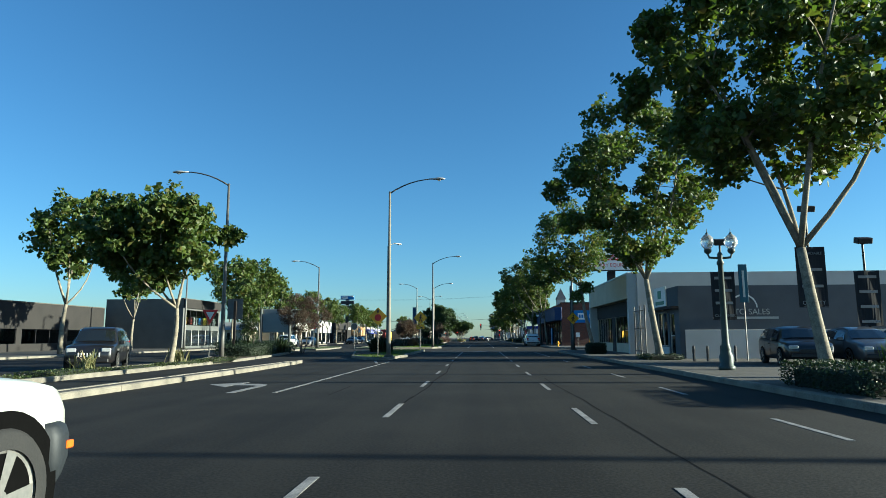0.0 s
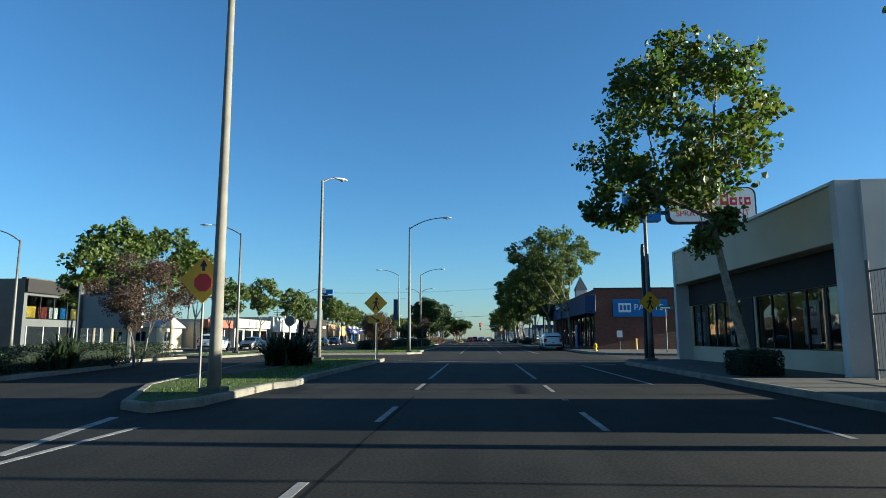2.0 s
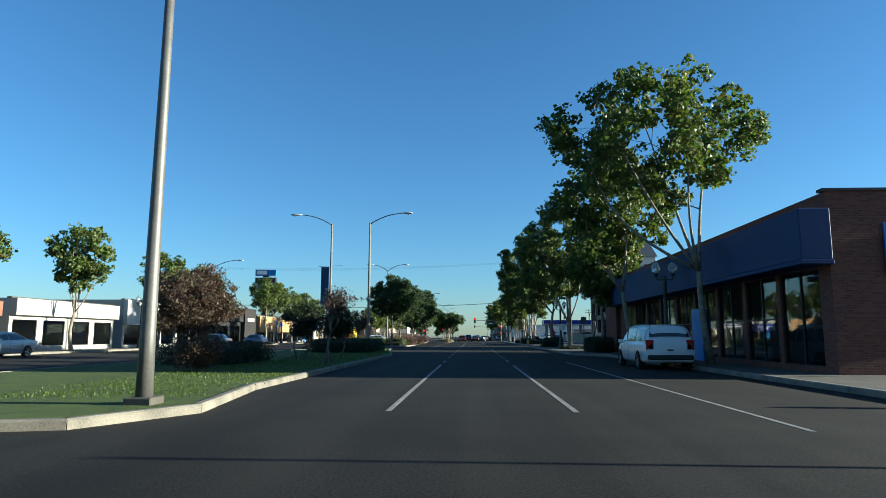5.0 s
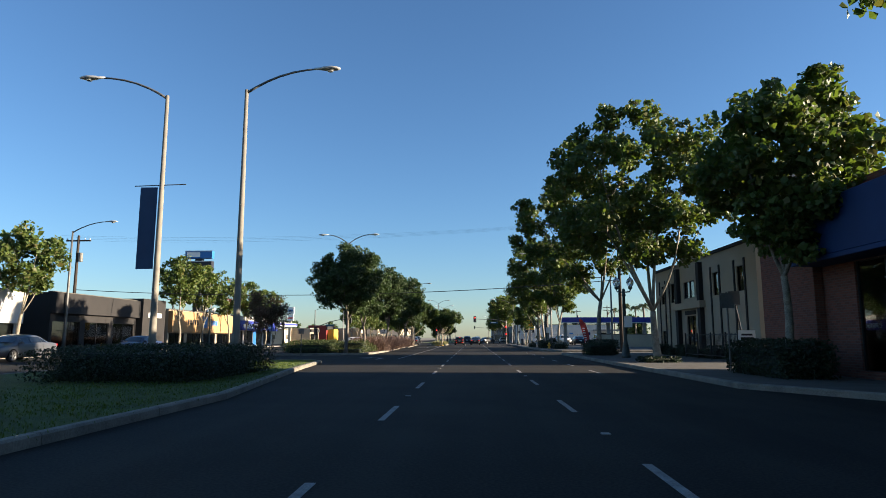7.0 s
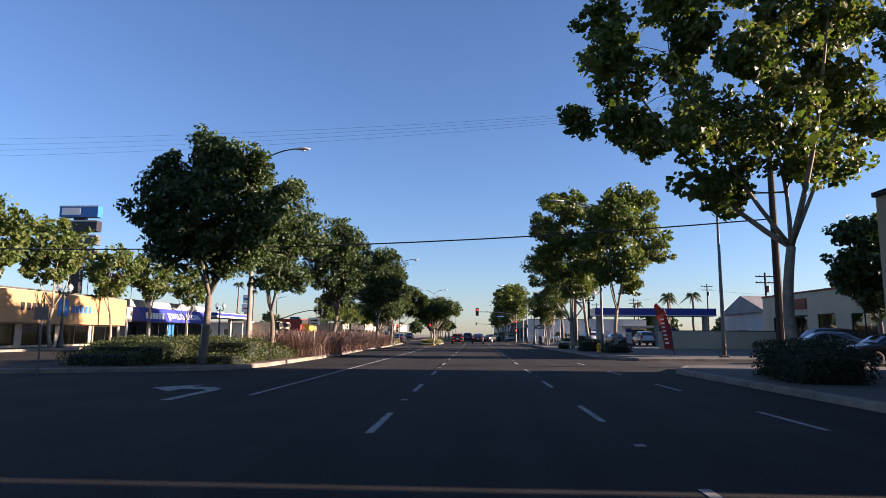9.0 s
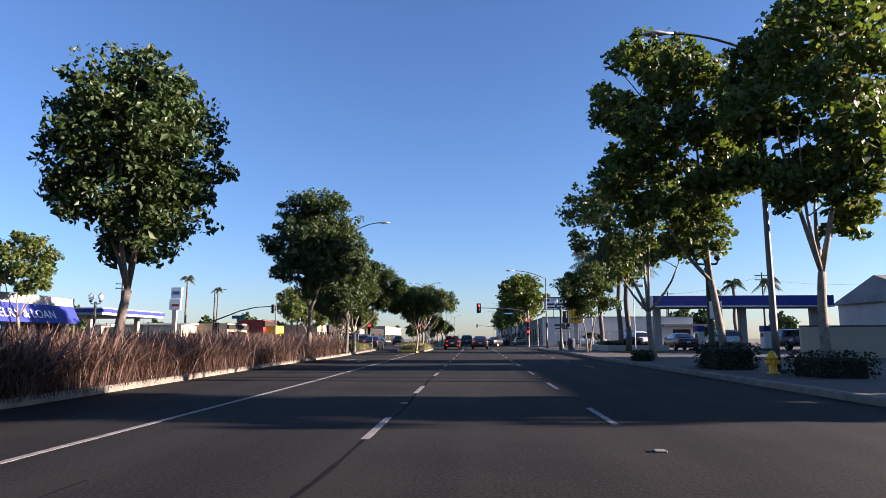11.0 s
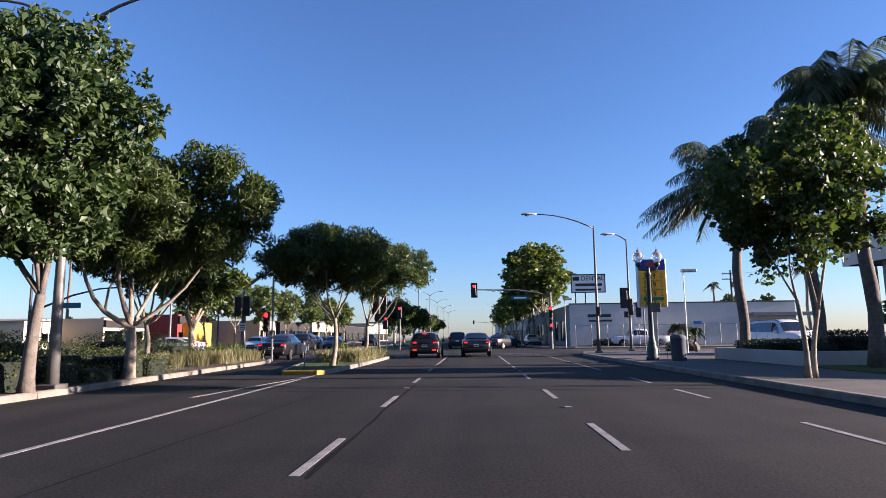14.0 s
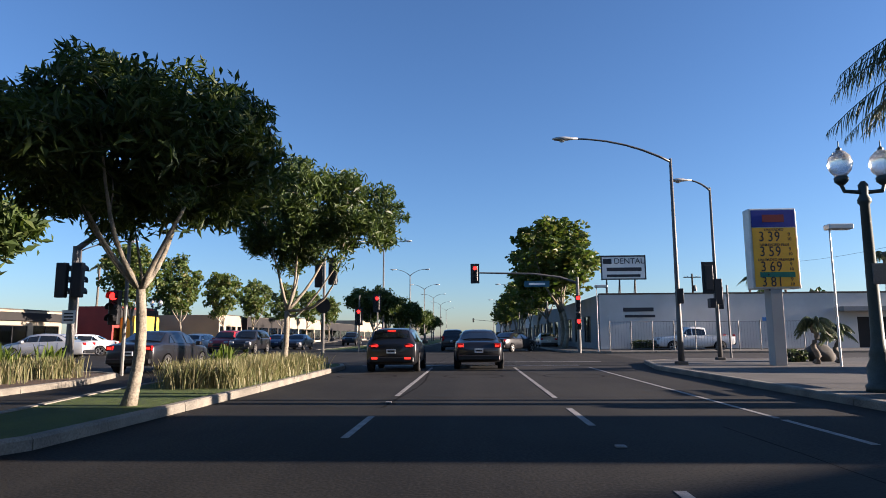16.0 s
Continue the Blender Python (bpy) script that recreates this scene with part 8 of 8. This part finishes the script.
for x, y, h, k, p, t in [(-27.2, 95, 0, "suv", P_WHITE, "white sport utility car parked on the far side"), (-27.2, 106, 180, "sedan", P_SILVER, "silver sedan on the far side"), (-25.8, 133.5, 180, "sedan", P_GREY, "grey sedan on the far side"),
                          (-27.5, 150, 180, "sedan", P_BLUE, "dark blue sedan parked on the far side"), 
                          (-27.2, 241.0, 110, "sedan", P_WHITE, "white sedan crossing the side street"), (-24.8, 234.0, 100, "sedan", P_SILVER, "silver sedan in the side street"), (-17.0, 246, 180, "suv", P_BLACK, "black sport utility car waiting opposite"),
                          (-19.8, 249, 180, "suv", P_RED, "red sport utility car waiting opposite"), (-23, 250, 180, "hatch", P_WHITE, "white hatchback waiting opposite"), (-19.8, 262, 180, "sedan", P_BLUE, "dark blue sedan in the opposite lanes"), (-16.5, 258, 180, "sedan", P_GREY, "grey sedan in the opposite lanes"),
                          (-16.5, 285, 180, "pickup", P_BLACK, "black pickup truck opposite"), (-22.5, 278, 180, "sedan", P_RED, "red sedan in the opposite lanes"), (1.0, 292, 0, "van", P_WHITE, "white van far ahead"), (-2.0, 330, 0, "sedan", P_RED, "red sedan far ahead"),
                          (7.4, 262, 0, "sedan", P_SILVER, "silver sedan parked far ahead"), (19.5, 156.5, 90, "sedan", P_BLACK, "black sedan in the side street"), (22.0, 167.0, 80, "sedan", P_GREY, "grey sedan in the restaurant lot"), (24.0, 171.5, 90, "suv", P_BLACK, "black car in the restaurant lot"), (21.6, 152.2, 90, "sedan", P_BLUE, "dark blue car beside the hall"),
                          (21.0, 207.2, 0, "suv", P_SILVER, "silver car at the pumps"), (17.6, 207.6, 0, "sedan", P_BLACK, "black car at the pumps"), (26.6, 207.0, 0, "pickup", P_GREY, "grey truck at the pumps")]:
    car(k, x, y, h, p, t, z=0.15 if x > 8.6 and not 150 < y < 160 else 0.0)


# ---- planting ----
def leafy(name, boxes, n, size, leaf, label, category="hedge", kind="", seed=1, slim=0.7):
    """Clipped or loose growth that fills rounded boxes (x0, x1, y0, y1, z0, z1) with small leaves."""
    g = np.random.default_rng(seed)
    home = thing(name, label=label, category=category, kind=kind)
    vol = np.array([(b[1] - b[0]) * (b[3] - b[2]) * (b[5] - b[4]) for b in boxes])
    pick = g.choice(len(boxes), n, p=vol / vol.sum())
    bb = np.array(boxes)[pick]
    u = g.uniform(-1, 1, (n, 3))
    ax = g.integers(0, 3, n)
    shell = g.random(n) < 0.7
    u[np.arange(n)[shell], ax[shell]] = np.sign(u[np.arange(n)[shell], ax[shell]]) * g.uniform(0.86, 1.04, shell.sum())
    ln = np.maximum(1e-6, np.abs(u).max(1) / np.linalg.norm(u, ord=6, axis=1))
    u = u * ln[:, None]
    c = np.stack([(bb[:, 0] + bb[:, 1]) / 2, (bb[:, 2] + bb[:, 3]) / 2, (bb[:, 4] + bb[:, 5]) / 2], 1)
    hsz = np.stack([(bb[:, 1] - bb[:, 0]) / 2, (bb[:, 3] - bb[:, 2]) / 2, (bb[:, 5] - bb[:, 4]) / 2], 1)
    wob = 1 + 0.12 * np.sin(c[:, :1] * 3 + u * 5.1 + np.arange(n)[:, None] % 7)
    leaves("foliage", c + u * hsz * wob, size, g, leaf, home, slim=slim, away=u)
    # a solid near-black green box fills the middle of each leafy box
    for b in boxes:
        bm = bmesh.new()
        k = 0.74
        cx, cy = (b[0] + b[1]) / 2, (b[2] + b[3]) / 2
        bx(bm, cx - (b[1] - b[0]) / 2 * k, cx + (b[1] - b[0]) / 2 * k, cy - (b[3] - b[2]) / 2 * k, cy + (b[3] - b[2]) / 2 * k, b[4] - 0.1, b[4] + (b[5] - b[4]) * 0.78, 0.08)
        part("core_box", bm, HEDGECORE, home)
    return home


leafy("hedge", [(6.95, 8.4, 17.5, 21.4, 0.15, 0.72), (8.4, 13.5, 18.8, 21.0, 0.15, 0.7)], 14000, 0.065, LEAF_HEDGE, "low clipped dark hedge beside the pavement", seed=3)
leafy("hedge", [(7.2, 8.4, 48.9, 50.3, 0.15, 0.85)], 7000, 0.06, LEAF_HEDGE, "clipped dark box hedge round a tree foot", seed=4)
leafy("hedge", [(8.0, 9.9, 37.2, 39.3, 0.15, 0.42)], 900, 0.09, LEAF_HEDGE, "low dark planting round a tree foot", seed=5)
leafy("hedge", [(7.3, 9.2, 140.8, 142.9, 0.15, 0.95), (7.9, 9.9, 142.7, 145.0, 0.15, 1.15)], 9500, 0.075, LEAF_HEDGE, "dark rounded hedge round a tree foot", seed=6)
leafy("hedge", [(8.3, 9.9, 116.5, 120.8, 0.15, 1.2)], 9000, 0.08, LEAF_HEDGE, "dark bushy hedge round young trees", seed=7)
leafy("hedge", [(7.8, 9.5, 128.6, 130.4, 0.15, 0.42)], 900, 0.10, LEAF_HEDGE, "low dark planting round a tree foot", seed=8)
leafy("hedge", [(7.4, 9.0, 171.8, 173.9, 0.15, 1.0), (8.4, 10.0, 167.4, 169.4, 0.15, 0.8)], 2600, 0.10, LEAF_HEDGE, "dark hedge round tree feet", seed=9)
leafy("hedge", [(12.8, 13.8, 131.2 + 2.6 * i, 132.8 + 2.6 * i, 0.15, 0.6 + 0.25 * (i % 2)) for i in range(6)], 7000, 0.085, LEAF_HEDGE, "dark low shrubs along the tan hall", seed=31)
leafy("hedge", [(7.0, 7.8, 180.0, 181.2, 0.15, 0.6)], 900, 0.10, LEAF_HEDGE, "low dark planting round a tree foot", seed=10)
leafy("hedge", [(-11.8, -7.1, 114.5, 121.0, 0.12, 1.05), (-12.6, -9.4, 95.2, 100.6, 0.12, 1.0)], 34000, 0.075, LEAF_HEDGE, "low clipped dark hedges on the lawn median", seed=11)
leafy("hedge", [(-16.6, -14.2, 44.5, 50.0, 0.12, 0.9), (-17.0, -15.4, 50.0, 58.5, 0.12, 0.95)], 14000, 0.08, LEAF_HEDGE, "low dark hedge on the planted median", seed=12)
leafy("hedge", [(-24.5, -19.0, 62, 70, 0.1, 1.0)], 12000, 0.09, LEAF_HEDGE, "dark shrub bank beside the far lanes", seed=13)
leafy("flowering_shrubs", [(-14.4 + 0.35 * i, -11.6 + 0.27 * i, 146.4 + 1.1 * i, 148.0 + 1.1 * i, 0.12, 0.6 + 0.3 * ((i * 7) % 4) / 3) for i in range(10)] + [(-15.6, -12.4, 149.5 + 2 * i, 151.7 + 2 * i, 0.12, 0.9 + 0.2 * (i % 2)) for i in range(4)] + [(-11.0, -8.75, 148.4 + 1.6 * i, 150.1 + 1.6 * i, 0.12, 0.5 + 0.2 * ((i * 3) % 4)) for i in range(5)], 40000, 0.085, LEAF_SHRUB, "loose green flowering shrubs on the median", "shrub", "stuff", 14)
leafy("ground_cover", [(-14.1, -12.95, 4 + 4 * i, 7.6 + 4 * i, 0.12, 0.2 + 0.04 * (i % 3)) for i in range(9)], 9000, 0.06, LEAF_SHRUB, "low patchy ground cover on the planted median", "ground cover", "stuff", 16)
leafy("shrub_bank", [(-15.3, -12.6, 188.0 + 2.6 * i, 190.8 + 2.6 * i, 0.12, 0.9 + 0.3 * ((i * 5) % 3)) for i in range(10)] + [(-11.2, -9.9, 194.0 + 1.6 * i, 195.7 + 1.6 * i, 0.12, 0.55 + 0.2 * ((i * 2) % 3)) for i in range(6)] + [(-12.6, -11.2, 192.0, 204.0, 0.12, 1.0)], 42000, 0.075, LEAF_SHRUB, "dark leafy shrub bank under the median trees", "shrub", "stuff", 19)
leafy("planter_shrubs", [(11.0 + 0.8 * i, 11.9 + 0.8 * i, 203.8 + 0.9 * (i % 2), 205.0 + 1.2 * (i % 3), 0.45, 0.85 + 0.2 * (i % 3)) for i in range(4)] + [(11.0, 13.6, 206.8, 210.2, 0.45, 0.95)], 9000, 0.085, LEAF_HEDGE, "low dark shrubs in the block planter", "shrub", "stuff", 33)
leafy("street_bushes", [(12.0, 14.0, 246.0 - 0.2, 246.6, 0.1, 0.8), (12.3, 13.2, 223.4, 224.2, 0.15, 0.6)], 1500, 0.14, LEAF_SHRUB, "small bushes near the price sign", "shrub", "stuff", 18)


def blades(name, spots, n_each, length, leaf, label, seed, spread=0.35, width=0.014, arch=0.6, category="ornamental grass", plume=0.0):
    """Tufts of arching blades, all in one mesh."""
    g = np.random.default_rng(seed)
    N = len(spots) * n_each
    base = np.repeat(np.array(spots, float), n_each, 0)
    base[:, :2] += g.normal(size=(N, 2)) * spread * 0.35
    a = g.uniform(0, 2 * np.pi, N)
    L = length * g.uniform(0.6, 1.15, N)
    out = np.stack([np.cos(a), np.sin(a), 0 * a], 1)
    side = np.stack([-np.sin(a), np.cos(a), 0 * a], 1) * width * g.uniform(0.7, 1.3, N)[:, None]
    lean = g.uniform(0.15, 1.0, N) * arch
    P = []
    for f in (0.0, 0.4, 0.75, 1.0):
        c = base + out * (lean * L * f ** 1.7)[:, None]
        c[:, 2] += L * f * (1 - 0.42 * lean * f)
        wd = {0.0: 1.0, 0.4: 1.0, 0.75: 0.8 + plume, 1.0: 0.15}[f]
        P += [c - side * wd, c + side * wd]
    verts = np.stack(P, 1).reshape(-1, 3)
    k = np.arange(N)[:, None] * 8
    faces = np.concatenate([k + np.array([[0, 1, 3, 2]]), k + np.array([[2, 3, 5, 4]]), k + np.array([[4, 5, 7, 6]])], 0)
    me = mesh_of(name, verts.tolist(), faces.tolist(), leaf)
    return tagged(new(name, me), label, category, "", "stuff")


rg = random.Random(8)


def edge_x(y):
    """The road-side kerb of the red grass median."""
    pts = [(150, -8.1), (162, -8.2), (178, -9.0), (188, -9.1), (196, -9.3), (206, -9.8), (214.5, -10.2)]
    for (y0, x0), (y1, x1) in zip(pts, pts[1:]):
        if y <= y1:
            return x0 + (x1 - x0) * (y - y0) / (y1 - y0)
    return -10.2


red_spots = [(edge_x(y) - 0.75 - 0.8 * r + rg.uniform(-0.2, 0.2), y + rg.uniform(-0.35, 0.35), 0.12) for y in np.arange(156.5, 193.6, 0.85) for r in range(3)]
blades("fountain_grass", red_spots, 300, 1.36, GRASS_RED, "thick row of reddish-brown fountain grass along the kerb", 21, 1.25, 0.0058, 1.25, plume=0.3)
blades("grass_plumes", red_spots, 70, 1.5, PLUME, "pale nodding seed plumes over the fountain grass", 29, 1.2, 0.009, 1.1, plume=1.4)
blades("tan_grass", [(rg.uniform(-7.2, -5.3), rg.uniform(211.3, 219.3), 0.12) for _ in range(60)], 200, 0.62, GRASS_DRY, "tan seeding ornamental grass on the short island", 22, 0.6, 0.006, 0.6, plume=0.6)
blades("tan_grass", [(rg.uniform(-14.2, -10.9), rg.uniform(203.5, 215.5), 0.12) for _ in range(60)], 110, 0.65, GRASS_DRY, "tan ornamental grass under the median trees", 23, 0.6, 0.007, 0.5, plume=0.6)
blades("strap_leaf_plants", [(-12.9, 214.8, 0.12), (-13.5, 215.5, 0.12), (-6.4, 214.0, 0.12), (-12.6, 216.2, 0.12), (-13.9, 212.0, 0.12)], 60, 0.95, GRASS_GREEN, "green strap-leaved clumps on the median", 24, 0.5, 0.035, 0.6, "plant")
blades("dry_strap_plants", [(-14.0, 34.5, 0.12), (-13.6, 27.0, 0.12), (-13.4, 21.0, 0.12)], 46, 0.8, GRASS_DRY, "dry brown strap-leaved clumps on the median", 26, 0.5, 0.03, 0.7, "plant")
blades("agave_clumps", [(-8.2 + rg.uniform(-0.6, 0.6), 57.0 + rg.uniform(-0.8, 0.8), 0.12) for _ in range(8)] + [(-15.6, 47.5, 0.2), (-14.9, 53, 0.2), (-17.0, 49.0, 0.2)], 85, 1.4, LEAF_HEDGE, "dark spiky agave clumps in a bed", 25, 0.5, 0.04, 1.25, "plant")
blades("yellow_grass", [(rg.uniform(10.2, 13.2), rg.uniform(19.0, 22.5), 0.15) for _ in range(34)], 150, 1.15, GRASS_GREEN, "green and yellow spiky grass behind the low hedge", 26, 0.6, 0.014, 0.5)
LAWNS = [[(-9.2, 82.5), (-5.6, 83.0), (-5.6, 112), (-7.3, 123.5), (-7.95, 128.5), (-8.2, 130.8), (-8.9, 131.9), (-11.5, 131.5)], [(-7.9, 46.4), (-6.3, 42.4), (-5.55, 43), (-5.5, 50), (-5.5, 65.6), (-8.4, 65.6)]]


def inside(x, y, outline):
    return sum((y0 > y) != (y1 > y) and x < x0 + (y - y0) * (x1 - x0) / (y1 - y0) for (x0, y0), (x1, y1) in zip(outline, outline[1:] + outline[:1])) % 2 == 1


lawn_spots = []
for lawn in LAWNS:
    xs, ys = [p[0] for p in lawn], [p[1] for p in lawn]
    for _ in range(int(9 * (max(ys) - min(ys)) * (max(xs) - min(xs)))):
        p = (rg.uniform(min(xs), max(xs)), rg.uniform(min(ys), max(ys)))
        if inside(*p, lawn) and not inside(*p, AGAVE_BED):
            lawn_spots.append((*p, 0.13))
blades("lawn_blades", lawn_spots, 11, 0.05, GRASS_GREEN, "short mown lawn blades", 27, 0.8, 0.008, 0.8, "lawn")


# ---- palms ----
def palm(x, y, h, n, label, seed, reach=2.6, z=0.15, droop=1.0):
    g = random.Random(seed)
    home = thing("palm_tree", x, y, z, label, "palm tree", "palms")
    bm = bmesh.new()
    pts = [(0.06 * math.sin(i), 0.05 * math.cos(i * 1.3), h * i / 10) for i in range(11)]
    tube(bm, pts, [(0.26 if i == 0 else 0.2 - 0.004 * i + 0.012 * (i % 2)) * min(1.0, 0.3 + h / 6) for i in range(11)], 10)
    part("trunk", bm, BARK_DARK, home, "", True)
    bm = bmesh.new()
    k = min(1.0, 0.25 + h / 6)
    lathe(bm, [(0.2 * k, h - 0.5 * k), (0.3 * k, h - 0.2 * k), (0.24 * k, h + 0.1 * k), (0.08 * k, h + 0.35 * k)], 9)
    part("crown_shaft", bm, BARK_DARK, home)
    for i in range(n):
        a = i * 2.399 + g.uniform(-0.2, 0.2)
        lift = g.uniform(-0.45, 1.45)
        L = reach * g.uniform(0.8, 1.1)
        dx, dy = math.cos(a), math.sin(a)
        line = []
        for k in range(9):
            f = k / 8
            r = L * (f - 0.12 * f * f * droop)
            line.append(Vector((dx * r * (0.55 + 0.45 * (1 - lift * 0.6)), dy * r * (0.55 + 0.45 * (1 - lift * 0.6)), h + 0.15 + L * (0.75 * lift * f - (0.55 + 0.35 * lift) * f * f * droop))))
        bm = bmesh.new()
        tube(bm, line, [0.03 - 0.003 * k for k in range(9)], 4, caps=False)
        for k in range(56):
            f = 0.12 + 0.88 * k / 55
            i0 = min(7, int(f * 8))
            c = line[i0].lerp(line[i0 + 1], f * 8 - i0)
            d = (line[i0 + 1] - line[i0]).normalized()
            for s in (-1, 1):
                out = (Vector((-dy, dx, 0)) * s * 0.8 + d * 0.55 + Vector((g.uniform(-0.25, 0.25), g.uniform(-0.25, 0.25), -0.75 * droop - g.uniform(0, 0.6)))).normalized()
                ll = 0.23 * reach * math.sin(math.pi * min(0.95, 0.18 + 0.75 * f)) * g.uniform(0.8, 1.15)
                w = d * 0.013
                q = c + out * ll + Vector((0, 0, -0.3 * ll))
                m = c + out * ll * 0.5
                bm.faces.new([bm.verts.new(p) for p in (c - w, m - w, q, m + w, c + w)])
        part("frond", bm, LEAF_PALM, home)
    return home


palm(11.8, 201.8, 8.2, 72, "tall feather palm beside the forecourt", 1, 3.3, droop=0.75)
palm(11.9, 205.0, 7.8, 66, "tall feather palm beside the forecourt", 2, 3.3, droop=0.75)
palm(11.2, 209.4, 7.4, 58, "feather palm with arching fronds on the pavement", 3, 4.0, droop=0.7)
palm(12.4, 221.4, 1.35, 20, "small young palm beside the price sign", 4, 0.95)
palm(13.6, 222.2, 1.1, 20, "small young palm beside the price sign", 5, 0.9)
for k, (x, y, h) in enumerate(((41, 262, 9), (30, 226.5, 7.5), (33, 224, 7.5), (-52, 262, 12), (-62, 300, 13), (44, 300, 10))):
    palm(x, y, h, 14, "distant palm above the roofs", 20 + k, 1.9, z=-0.05)
rock = thing("boulder", 13.9, 226.2 - 2.2, 0.15, "rounded tan landscape boulder", "boulder")
bm = bmesh.new()
bmesh.ops.create_icosphere(bm, subdivisions=3, radius=0.55)
for v in bm.verts:
    v.co *= 1 + 0.25 * noise.noise(v.co * 2.1)
    v.co.z = v.co.z * 0.75 + 0.3
part("stone", bm, CONCRETE, rock, "", True)
